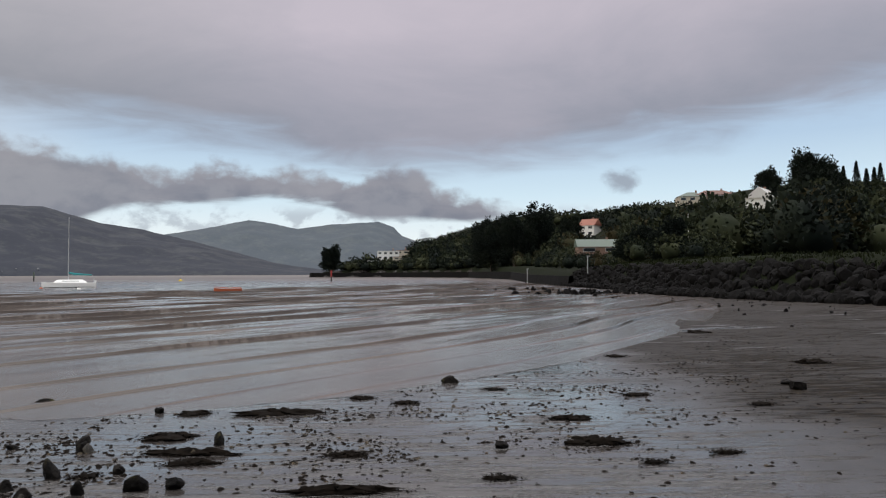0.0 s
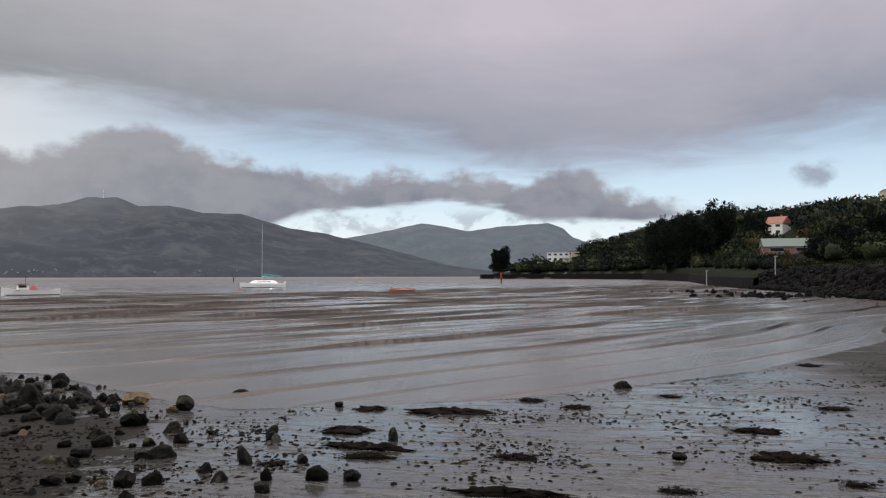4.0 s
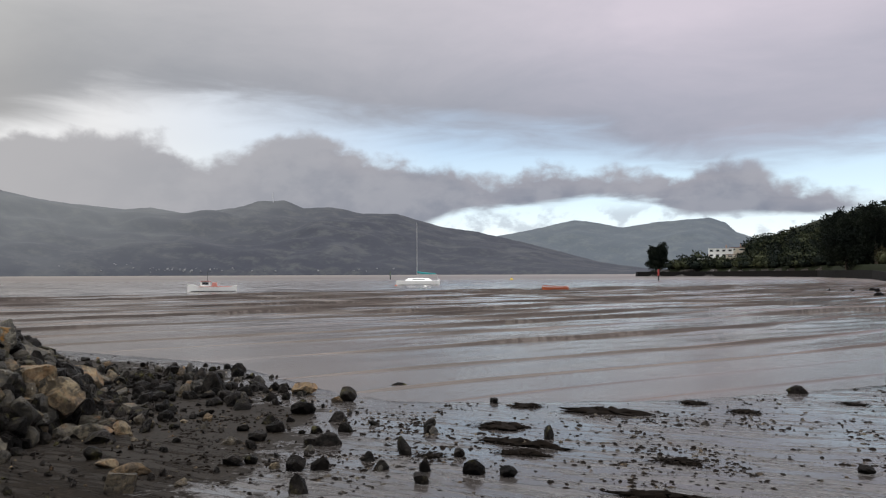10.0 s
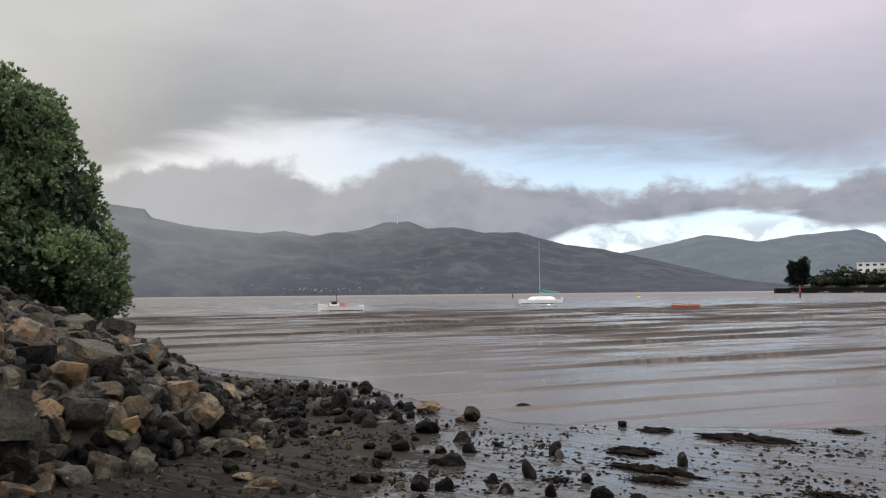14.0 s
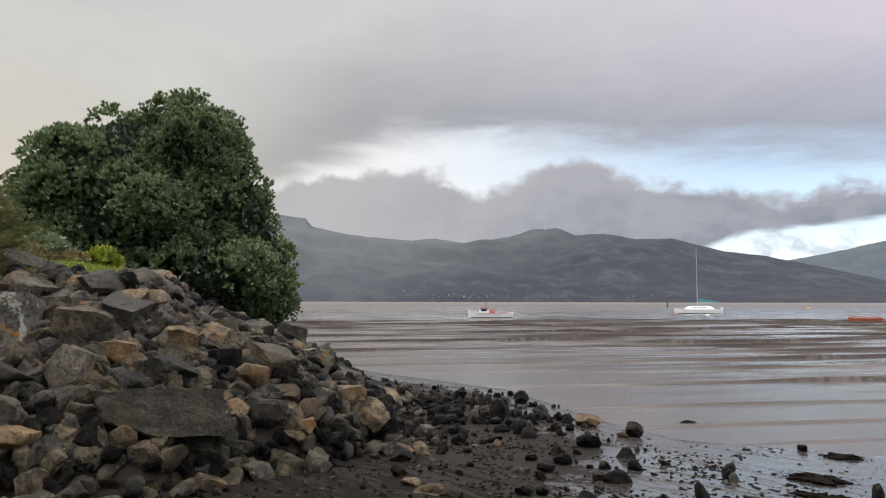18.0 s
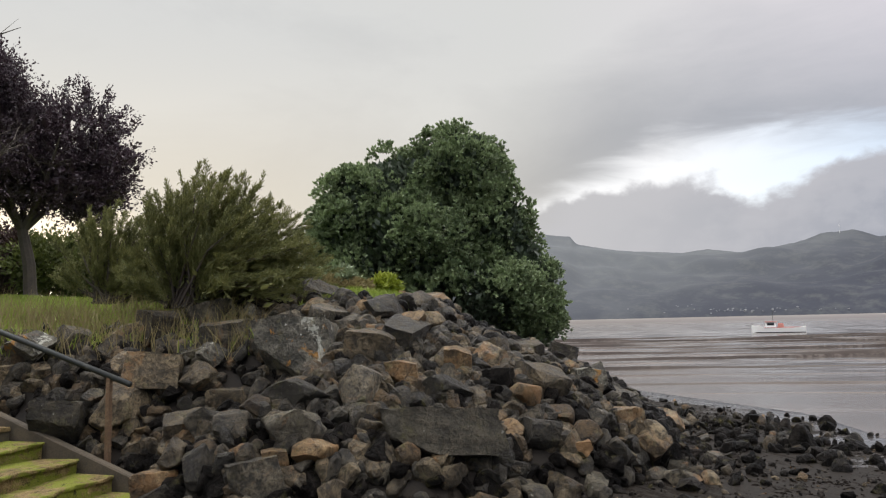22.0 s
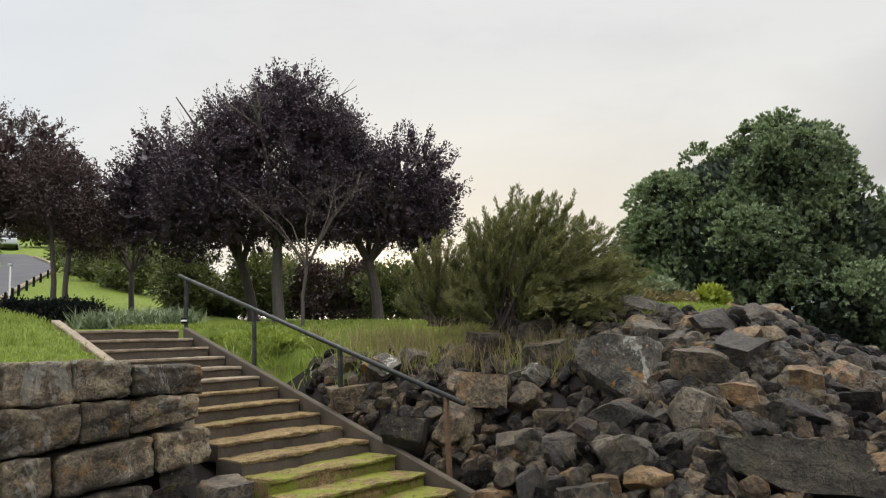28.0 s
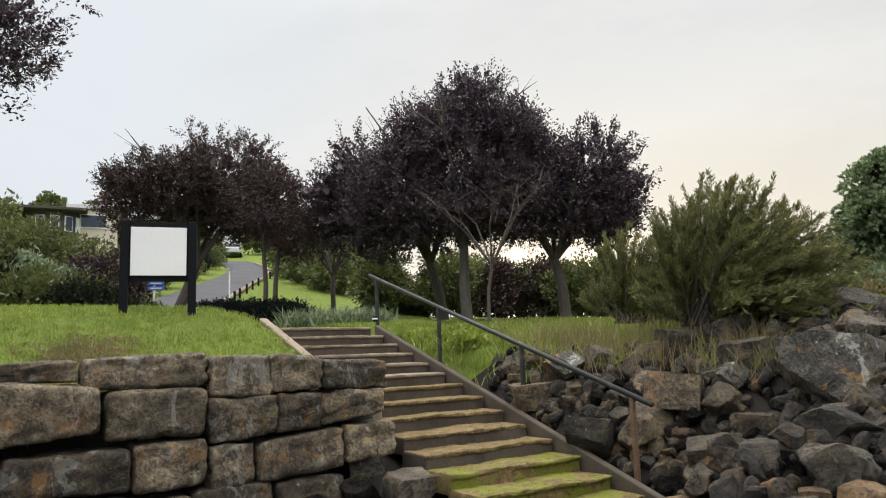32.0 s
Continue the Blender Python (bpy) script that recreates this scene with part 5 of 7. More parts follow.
scatter_rubble()
for key, items in TOE.items():
    low = [stone_mesh("cobble", 43 * i + len(key), M[key], 9, 3, 0.09, blocky=(i % 3 == 0)) for i in range(5)]
    joined("toe_stones", "small %s packed at the foot of the bank" % {"rock": "dark grey stones", "rock_brown": "brown stones", "rock_tan": "ochre stones", "rock_wet": "wet black stones", "slab": "flat grey stones"}[key], "stones", items, low)


# ---- dry stone wall beside the stairs ----
WALL_END = Vector((-9.12, -3.05, 0))
WALL_DIR = Vector((0.766, -0.643, 0))
wall = thing("retaining_wall", "dry-laid wall of large squared brown stones under the lawn", "wall")


def wall_stone(a, b, la, ha, lb, hb, out=0.0):
    """One squared stone from a to b metres along the wall; its foot and head at the two ends."""
    k = len(wall.children)
    bm = bmesh.new()
    bmesh.ops.create_cube(bm, size=2.0)
    bmesh.ops.subdivide_edges(bm, edges=bm.edges[:], cuts=11, use_grid_fill=True)
    seed = k * 3.7
    for v in bm.verts:
        x, y, z = v.co
        q = (abs(x) ** 13 + abs(y) ** 13 + abs(z) ** 13) ** (1 / 13)
        x, y, z = x / q, y / q, z / q
        p = Vector((x * (b - a) * 1.6 + seed, y, z * 0.8))
        worn_ = 0.055 * noise.noise(p * 1.1) + 0.035 * noise.noise(p * 2.9) + 0.02 * noise.noise(p * 7.0)
        chip = min(0.0, noise.noise(Vector((x * 2.2 + seed, z * 2.2, y * 2.0))) + 0.25) * 0.10 * max(abs(x), abs(z)) ** 6
        s = (x + 1) / 2
        lo, hi = la + (lb - la) * s, ha + (hb - ha) * s
        mid, half = (lo + hi) / 2, (hi - lo) / 2 + 0.010
        v.co = Vector((a + (b - a) * s + (0.5 * worn_ + chip) * x * 0.6, y * 0.30 + (worn_ * 0.9 + chip) * (1 if y < 0 else 0.2) * (-1 if y < 0 else 1), mid + z * (half + 0.35 * worn_ + chip)))
    # the front of the wall looks towards local -y here; turn it to face the beach
    m = Matrix(((WALL_DIR.x, -0.643, 0, WALL_END.x - 0.643 * (0.29 - out)), (WALL_DIR.y, -0.766, 0, WALL_END.y - 0.766 * (0.29 - out)), (0, 0, 1, 0), (0, 0, 0, 1)))
    for v in bm.verts:
        v.co = m @ v.co
    bmesh.ops.recalc_face_normals(bm, faces=bm.faces[:])
    part("stone", bm, M["block"], wall, smooth=True)


def wall_stones():
    # head course, from the stair end
    wall_stone(0.13, 0.93, 1.63, 1.93, 1.66, 1.98)
    wall_stone(0.94, 1.54, 1.67, 2.02, 1.64, 2.05)
    wall_stone(1.54, 2.19, 1.63, 2.05, 1.63, 2.04)
    wall_stone(2.20, 3.36, 1.76, 2.10, 1.77, 2.06, -0.05)
    wall_stone(3.40, 4.6, 1.86, 2.06, 1.88, 2.02, -0.25)
    # second course
    wall_stone(0.16, 0.97, 1.36, 1.62, 1.26, 1.62, 0.02)
    wall_stone(0.98, 1.50, 1.24, 1.62, 1.21, 1.63, 0.04)
    wall_stone(1.49, 2.22, 1.22, 1.61, 1.17, 1.61, 0.05)
    wall_stone(2.24, 3.18, 1.29, 1.73, 1.29, 1.74, 0.07)
    wall_stone(3.23, 4.25, 1.38, 1.80, 1.30, 1.88, 0.10)
    wall_stone(4.28, 5.3, 1.30, 1.84, 1.28, 1.80, 0.05)
    wall_stone(5.32, 6.2, 1.28, 1.80, 1.26, 1.78, 0.05)
    wall_stone(6.22, 7.3, 1.26, 1.78, 1.26, 1.76, 0.05)
    # third course
    wall_stone(0.08, 0.71, 0.88, 1.23, 0.82, 1.23, 0.10)
    wall_stone(0.73, 1.72, 0.82, 1.22, 0.73, 1.13, 0.10)
    wall_stone(1.76, 2.21, 0.75, 1.15, 0.71, 1.15, 0.10)
    wall_stone(2.24, 2.93, 0.81, 1.24, 0.78, 1.22, 0.10)
    wall_stone(2.97, 4.02, 0.82, 1.21, 0.88, 1.20, 0.14)
    wall_stone(4.05, 5.0, 0.86, 1.27, 0.80, 1.26, 0.10)
    wall_stone(5.03, 6.1, 0.80, 1.26, 0.78, 1.24, 0.10)
    wall_stone(6.13, 7.2, 0.78, 1.24, 0.76, 1.22, 0.10)
    # foot course, half in the sand
    for k in range(8):
        wall_stone(0.75 + 0.82 * k, 1.54 + 0.82 * k, 0.2, 0.72 + 0.03 * math.sin(k * 2.0), 0.2, 0.72 + 0.03 * math.sin(k * 2.9), 0.15)


wall_stones()
stone("rock", (-8.6, -2.75, 0.52), (0.62, 0.5, 0.45), (0, 0, 35), 0, "dark block at the foot of the wall", group="rocks of the bank")
stone("rock", (-8.85, -3.35, 0.78), (0.4, 0.4, 0.3), (10, 0, 15), 3, "small dark rock wedged by the wall", group="rocks of the bank")
stone("rock_wet", (-8.55, -3.3, 0.5), (0.4, 0.45, 0.4), (10, 20, 15), 2, "dark rock at the wall's foot", group="rocks of the bank")
stone("rock_wet", (-8.2, -3.6, 0.4), (0.5, 0.4, 0.35), (0, 10, 75), 5, "dark rock at the wall's foot", group="rocks of the bank")


# ---- trees and shrubs on the near bank ----
def cloud_mesh(name, v, f, mat):
    return mesh_from(name, v, f, mat)


def polar_at(az, d):
    return (-0.5 - d * math.sin(radians(az)), d * math.cos(radians(az)))


def dense_tree():
    """The rounded broad-leaved evergreen on the point: lobes set with tufts, tufts set with rosettes of leaves."""
    at = polar_at(68.0, 19.6)
    g = height(*at)
    t = thing("evergreen_tree", "dense round dark green evergreen tree on the rock point", "tree", at=(at[0], at[1], g), turn=68)
    bm = limbs((0, 0, 0), 3.4, 1.6, 7, 0.22, 4)
    part("trunk", bm, M["bark"], t)
    r = np.random.default_rng(5)
    lobes = [(0.72, 6.14, 1.34, 1.25), (-0.85, 5.51, 1.44, 1.37), (-1.99, 5.04, 1.22, 1.40), (-2.41, 4.29, 1.19, 1.14), (-0.34, 4.19, 2.28, 1.67), (1.39, 4.66, 1.29, 1.44), (1.88, 3.61, 1.27, 1.42), (2.32, 2.87, 1.17, 1.27), (0.98, 2.80, 2.13, 1.22), (-1.39, 3.60, 1.90, 1.10), (2.62, 2.30, 0.72, 0.76)]
    lobes = [(np.array([u, -0.25 * k % 0.7 - 0.3, z - 0.24 - g]), np.array([a - 0.34, a - 0.2, b - 0.36])) for k, (u, z, a, b) in enumerate(lobes)]
    tuft, out, body = [], [], []
    for k, (c, rad) in enumerate(lobes):
        # boughs bulge from the lobe, tufts sit on the boughs
        p, d = shell(int(14 * rad[0] * rad[2] + 16), rad * 0.88, k + 3, 0.05, 0.06)
        for q, (bc, bd) in enumerate(zip(p + c, d)):
            br = r.uniform(0.36, 0.62)
            e = r.normal(0, 1, (30, 3)) + bd * 0.9 + np.array([0, 0, 0.55])
            e /= np.linalg.norm(e, axis=1)[:, None]
            tuft.append(bc + e * br * r.uniform(0.82, 1.05, (30, 1)))
            out.append(e)
        body.append(shell(520, rad * 0.92, k + 40, 0.25, 0.05)[0] + c)
    tuft, out = np.concatenate(tuft), np.concatenate(out)
    keep = tuft[:, 2] > -0.35
    for c2, rad2 in lobes:
        keep &= (((tuft - c2) / (rad2 * 0.88)) ** 2).sum(1) > 1
    tuft, out = tuft[keep], out[keep]
    per = 5                                                    # rosettes to a tuft
    c = np.repeat(tuft, per, 0)
    o = np.repeat(out, per, 0) * 0.7 + r.normal(0, 0.45, (len(c), 3)) + np.array([0, 0, 0.75])
    o /= np.linalg.norm(o, axis=1)[:, None]
    c = c + o * r.uniform(0.0, 0.14, (len(c), 1)) + r.normal(0, 0.05, (len(c), 3))
    leaves = 7
    m = len(c) * leaves
    cc, oo = np.repeat(c, leaves, 0), np.repeat(o, leaves, 0)
    side = np.cross(oo, r.normal(0, 1, (m, 3)))
    side /= np.linalg.norm(side, axis=1)[:, None] + 1e-9
    w = r.uniform(0.15, 1.0, (m, 1))
    d = oo + side * w
    d /= np.linalg.norm(d, axis=1)[:, None]
    L = r.uniform(0.085, 0.145, (m, 1))
    wing = np.cross(d, oo)
    wing /= np.linalg.norm(wing, axis=1)[:, None] + 1e-9
    wing = wing * L * 0.22
    fold = np.cross(wing, d) * 0.35
    base, tip, mid = cc, cc + d * L, cc + d * L * 0.58
    v = np.stack([base, mid + wing + fold, tip, mid - wing + fold], 1).reshape(-1, 3)
    part("crown", cloud_mesh("crown", v, np.arange(m * 4).reshape(-1, 4), M["leaf"]), None, t)
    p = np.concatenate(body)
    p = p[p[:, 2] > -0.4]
    # inner leaves take the darker green that stands in for crown shade
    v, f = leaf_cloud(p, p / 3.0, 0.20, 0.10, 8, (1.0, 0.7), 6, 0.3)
    part("inner_foliage", cloud_mesh("inner", v, f, M["leaf_shade"]), None, t)


def broom_bush(at, turn, scale, name, label, seed, boughs=240, reach=((0, 2.6), (20, 2.35), (45, 2.25), (70, 2.2), (82, 2.25), (95, 2.0), (115, 1.8), (140, 1.3), (180, 0.9)), mat="broom"):
    """A wind-shaped shrub: long boughs fanned to one side, set with twigs of fine needles."""
    g = height(at[0], at[1])
    t = thing(name, label, "shrub", at=(at[0], at[1], g), turn=turn)
    r = random.Random(seed)
    bm = bmesh.new()
    cs, ds = [], []
    for i in range(boughs):
        e = r.choice((r.uniform(2, 40), r.uniform(2, 60), r.uniform(20, 100), r.uniform(50, 118), r.uniform(0, 165)))
        yaw = r.gauss(0, 30)
        L = scale * float(np.interp(e, [q[0] for q in reach], [q[1] for q in reach])) * (1 - 0.45 * r.random() ** 2.2) * (0.72 + 0.28 * math.cos(radians(yaw)))
        d0 = Vector((math.cos(radians(e)) * math.cos(radians(yaw)), math.sin(radians(yaw)) * (0.45 + 0.55 * abs(math.cos(radians(e)))), math.sin(radians(e)))).normalized()
        root = Vector((r.gauss(0, .10), r.gauss(0, .14), 0.24))
        flat = max(0.0, math.cos(radians(e)))
        bend = Vector((0.22, 0, 0.30 if e > 50 else 0.06)) + Vector((r.gauss(0, .12), r.gauss(0, .12), r.gauss(0, .10)))
        mid = root + (d0 + Vector((0, 0, 0.22 * flat))).normalized() * L * 0.55
        tip = root + d0 * L * 0.92 + bend * L * 0.22
        if i < 90:
            rod([root, mid, tip], [0.024, 0.013, 0.004], 5, bm)
        bare = 0.25 if e < 45 else 0.36
        for k in range(18):
            u = bare + (1 - bare) * (k + r.random()) / 18
            p = root + (mid - root) * (u / 0.55) if u < 0.55 else mid + (tip - mid) * ((u - 0.55) / 0.45)
            along = ((mid - root) if u < 0.55 else (tip - mid)).normalized()
            tw = (along + Vector((r.gauss(0.10, .36), r.gauss(0, .40), r.gauss(0.26, .24)))).normalized()
            tl = r.uniform(0.12, 0.34) * (1.2 - 0.55 * u)
            for q in range(12):
                cs.append(p + tw * tl * (q + 0.5) / 12)
                ds.append(tw)
    part("stem", bm, M["bark"], t)
    v, f = leaf_cloud(np.array(cs), np.array(ds) * 1.5, 0.074, 0.012, 3, (1.0, 0.19), seed, 0.2)
    part("foliage", cloud_mesh("foliage", v, f, M[mat]), None, t)
    p = np.array(cs)
    p = p[(p[:, 2] < 1.0 * scale) & (p[:, 0] > 0.1 * scale)][::37] * 0.84
    v, f = leaf_cloud(p, p, 0.16, 0.05, 3, (1.0, 0.4), seed + 1, 0.2)
    part("inner_foliage", cloud_mesh("inner", v, f, M[mat]), None, t)


def open_tree(az, d, high, spread, leafmat, barkmat, label, seed, lobes, per=300, leaf=0.088, count=5, fork=0.32, lean=(0, 0), n=7, r0=0.15, name="plum_tree", twig=0.55, fill=55):
    """A tree at bearing az; its lobes are given to the right, away and up from its foot."""
    at = polar_at(az, d)
    t = thing(name, label, "tree", at=(at[0], at[1], height(*at)), turn=az)
    bm = limbs((0, 0, 0), high, spread, n, r0, seed, lean, fork)
    part("trunk", bm, barkmat, t)
    if not lobes:
        return t
    r = np.random.default_rng(seed)
    cs, ns, inner = [], [], []
    for k, (c, rad) in enumerate(lobes):
        p, o = shell(per, [q * 0.88 for q in rad], seed * 7 + k, 0.6, 0.2)
        o = o * 0.8 + r.normal(0, 0.45, (per, 3)) + np.array([0, 0, 0.45])
        o /= np.linalg.norm(o, axis=1)[:, None]
        L = twig * r.uniform(0.3, 1.2, (per, 1))
        for u in np.linspace(0, 1, 6):
            cs.append(p + np.array(c) + o * L * u)
            ns.append(o)
        if fill:
            inner.append(shell(fill, [q * 0.72 for q in rad], seed * 9 + k, 0.5, 0.2)[0] + np.array(c))
    v, f = leaf_cloud(np.concatenate(cs), np.concatenate(ns), leaf, 0.05, count, (1.0, 0.5), seed, 0.15)
    crown = part("crown", cloud_mesh("crown", v, f, leafmat), None, t)
    if fill:
        p = np.concatenate(inner)
        v, f = leaf_cloud(p, p / 3.0, 0.26, 0.12, 5, (1.0, 0.7), seed + 1, 0.0)
        part("inner_foliage", cloud_mesh("inner", v, f, leafmat), None, crown)
    return t


def twin_tree():
    """Two slim stems under a dark crown, beside the road."""
    at = polar_at(119.4, 22.5)
    t = thing("slim_tree", "slim twin-stemmed tree with a dark reddish crown", "tree", at=(at[0], at[1], height(*at)), turn=119.4)
    for s in (-1, 1):
        part("stem", rod([(s * 0.13, 0, -0.1), (s * 0.14 + 0.03, 0, 1.2), (s * 0.25 + 0.05, 0, 2.6), (s * 0.6, 0, 3.8)], [0.085, 0.07, 0.055, 0.02], 8), M["bark"], t)
    cs, ns = [], []
    for k, (c, rad) in enumerate((((-0.3, 0, 3.6), (1.0, 1.0, 1.1)), ((0.75, 0, 2.7), (0.8, 0.9, 0.8)))):
        p, o = shell(420, rad, k + 91, 0.6, 0.25)
        cs.append(p + np.array(c))
        ns.append(o)
    v, f = leaf_cloud(np.concatenate(cs), np.concatenate(ns), 0.10, 0.12, 18, (1.0, 0.35), 91, -0.2)
    part("crown", cloud_mesh("crown", v, f, M["reddish"]), None, t)


dense_tree()
broom_bush((-12.30, 0.58), 87, 1.0, "broom_shrub", "olive-green needle-leaved shrub fanned over the bank crest", 12)
broom_bush((-14.6, -0.55), 88, 0.80, "broom_shrub", "straggling dull olive shrub behind the crest", 13, 90, ((0, 1.3), (60, 1.8), (90, 2.2), (130, 1.9), (180, 1.3)))
open_tree(104.4, 21.0, 7.2, 3.0, M["plum"], M["bark_pale"], "large dark purple-leaved plum tree on the lawn", 21,
          [((0.1, 0, 4.5), (2.2, 2.3, 1.8)), ((1.5, 0, 4.0), (1.5, 1.7, 1.5)), ((-1.6, 0, 4.2), (1.7, 1.8, 1.5)), ((0.35, 0, 6.1), (1.35, 1.4, 1.15)), ((-1.0, 0, 5.4), (1.2, 1.4, 1.0)), ((1.5, 0, 5.2), (1.1, 1.2, 0.9)), ((-0.6, 0, 3.0), (2.0, 2.2, 0.9)), ((1.2, 0, 2.9), (1.6, 1.8, 0.8)), ((-2.3, 0, 3.2), (1.2, 1.4, 0.9))], 430)
open_tree(96.8, 21.5, 5.6, 2.2, M["plum"], M["bark"], "smaller purple-leaved plum tree with an open crown", 22,
          [((0.9, 0, 4.4), (1.45, 1.5, 1.25)), ((1.5, 0, 3.5), (1.0, 1.2, 0.9)), ((-0.3, 0, 4.1), (1.2, 1.4, 1.2)), ((0.3, 0, 3.0), (1.0, 1.1, 0.7)), ((1.3, 0, 2.7), (0.9, 1.0, 0.6)), ((-0.7, 0, 3.1), (0.9, 1.0, 0.7))], 300, fill=60, lean=(-0.25, 0))
open_tree(106.2, 22.5, 5.4, 2.4, M["plum"], M["bark"], "dark purple plum tree with a leaning trunk", 23,
          [((-2.5, 0, 4.3), (1.15, 1.4, 1.5)), ((-2.0, 0, 3.0), (1.3, 1.4, 1.2)), ((-0.8, 0, 3.4), (1.5, 1.6, 1.3)), ((-3.2, 0, 3.4), (0.9, 1.1, 1.3))], 400, lean=(-0.35, 0))
open_tree(126.4, 24, 5.6, 2.6, M["reddish"], M["bark"], "dark reddish spreading tree with a leaning trunk beside the road", 24,
          [((1.6, 0, 4.9), (1.9, 1.8, 1.4)), ((3.0, 0, 3.9), (1.35, 1.6, 1.3)), ((0.4, 0, 4.3), (1.4, 1.6, 1.3)), ((-1.1, 0, 4.0), (1.15, 1.3, 1.2)), ((1.9, 0, 3.4), (1.5, 1.5, 0.8))], 430, 0.078, 7, fork=0.36, lean=(0.75, 0), twig=0.4, r0=0.16)
twin_tree()
open_tree(142.6, 17, 9.0, 2.6, M["plum"], M["bark"], "purple-leaved tree overhanging the lawn edge", 26,
          [((0, 0, 6.9), (2.7, 2.7, 2.5)), ((0.9, 0, 5.6), (1.7, 1.8, 1.4))], 420)


# ---- sign ----
def sign():
    at = polar_at(126.9, 13.0)
    g = height(*at)
    t = thing("park_sign", "blank white board framed between black timber posts", "sign", at=(at[0], at[1], 2.80), turn=126.3)
    for s in (-1, 1):
        part("post", box(0.13, 0.13, 1.62 + 2.80 - g, (s * 0.52, 0, g - 2.80 - 0.1), 0.01), M["black"], t)
    part("frame", box(1.14, 0.07, 0.98, (0, 0.03, 0.53), 0.008), M["black"], t)
    part("board", box(0.86, 0.03, 0.80, (0, -0.025, 0.62), 0.006), M["white"], t, "blank white board")


sign()


# ---- across the bay ----
def bay(px, d):
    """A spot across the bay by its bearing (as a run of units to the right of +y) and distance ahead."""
    return (-0.07 + (px - 784) / 1292 * d, d - 0.31)


SKYLINE = [(500, 486), (560, 480), (620, 457), (700, 427), (760, 421), (800, 410), (830, 402), (860, 390), (950, 366), (985, 364), (1040, 372), (1100, 366), (1170, 356), (1270, 342), (1330, 342), (1395, 312), (1450, 300), (1485, 305), (1500, 322), (1560, 322), (1750, 315)]
CLEARINGS = ((1354, 258, 42), (1059, 285, 48), (1045, 392, 26), (688, 505, 34), (1321, 150, 24), (1265, 330, 40), (1224, 330, 26))


def hillside_spots(n, seed, across=(545, 1720), away=(95, 640)):
    """Spots for crowns over the hillside, none so tall as to stand over the skyline or to hide a house."""
    r = random.Random(seed)
    px = np.array([r.uniform(*across) for _ in range(n * 24)])
    d = np.array([r.uniform(*away) for _ in range(n * 24)])
    x, y = bay(px, d)
    b, z = polydist(x, y, BANK), ground_height(x, y)
    out = []
    for i in range(len(px)):
        if len(out) >= n:
            break
        if b[i] < 6 or b[i] > 170:
            continue
        R = r.uniform(1.5, 2.6) if b[i] < 20 and d[i] < 380 else r.uniform(2.8, 5.2) if d[i] < 350 else r.uniform(2.4, 5.5)
        H = R * (r.uniform(0.8, 1.4) if d[i] < 350 else r.uniform(0.55, 1.1))
        top = 485.4 - (z[i] + H * 1.8 - 1.95) / d[i] * 1292
        if top < np.interp(px[i], [p[0] for p in SKYLINE], [p[1] for p in SKYLINE]):
            continue
        if any(abs(px[i] - hx) < hw and hd - 205 < d[i] < hd + 14 and top < 485.4 - (height(*bay(hx, hd)) - 0.5) / hd * 1292 for hx, hd, hw in CLEARINGS):
            continue
        out.append((x[i], y[i], z[i], R, H))
    return out


def far_crowns(spots, seed, mat, label, per=140):
    """A far wood: many crowns, each a lumpy body fringed with leaf clumps, joined."""
    r = random.Random(seed)
    bm = bmesh.new()
    bmesh.ops.create_icosphere(bm, subdivisions=2, radius=1.0)
    ball = np.array([v.co[:] for v in bm.verts])
    tris = np.array([[v.index for v in f.verts] for f in bm.faces])
    bm.free()
    quads, bodies, nq, nb = [], [], 0, 0
    fq, fb = [], []
    for x, y, z, R, H in spots:
        q = r.randrange(999)
        spire = r.random() < 0.16
        wide = np.array([R, R, H]) * ((0.60, 0.60, 1.05) if spire else (1, 1, 1))
        mid = np.array([x, y, z + H * 0.7])

        def shaped(d):
            k = 1 + 0.17 * np.sin(d[:, :1] * 5.1 + q) * np.sin(d[:, 1:2] * 4.3 + q * 2) + 0.15 * np.sin(d[:, 2:] * 6.0 + d[:, :1] * 7 + q) + 0.09 * np.sin(d[:, 1:2] * 11 + d[:, 2:] * 9 + q)
            v = d * k * wide
            if spire:
                v[:, :2] *= np.clip(1.15 - 0.75 * d[:, 2:], 0.1, 1.6)
            return v
        v = shaped(ball) * (0.70 if y > 240 else 0.58)
        v[:, 2] = np.maximum(v[:, 2], -wide[2] * 0.8)
        bodies.append(v + mid)
        fb.append(tris + nb)
        nb += len(v)
        g = np.random.default_rng(q + 7)
        d = g.normal(0, 1, (per if y > 240 else per * 2, 3))
        d[:, 2] = np.abs(d[:, 2]) * 1.1 - 0.25
        d /= np.linalg.norm(d, axis=1)[:, None]
        v, f = leaf_cloud(shaped(d) * 0.95 + mid, d, R * (0.26 if y > 240 else 0.18), R * 0.04, 1, (1.0, 0.75), q, 0.35)
        quads.append(v)
        fq.append(f + nq)
        nq += len(v)
    vs = np.concatenate(quads + bodies)
    fs = np.concatenate(fq).tolist() + (np.concatenate(fb) + nq).tolist()
    tagged(new("woods", mesh_from("woods", vs, fs, mat, None, True)), label, "woods", kind="stuff")


SPOTS = hillside_spots(1250, 5) + hillside_spots(300, 6, (545, 870), (360, 640))
DRY = [q for k, q in enumerate(SPOTS) if k % 9 == 4 and q[1] < 360 and q[2] < 16]
SPOTS = [q for q in SPOTS if q not in DRY]
far_crowns(SPOTS[::2], 5, M["wood_far"], "dense dark bush covering the hillside")
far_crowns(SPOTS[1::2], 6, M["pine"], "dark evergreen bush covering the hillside")
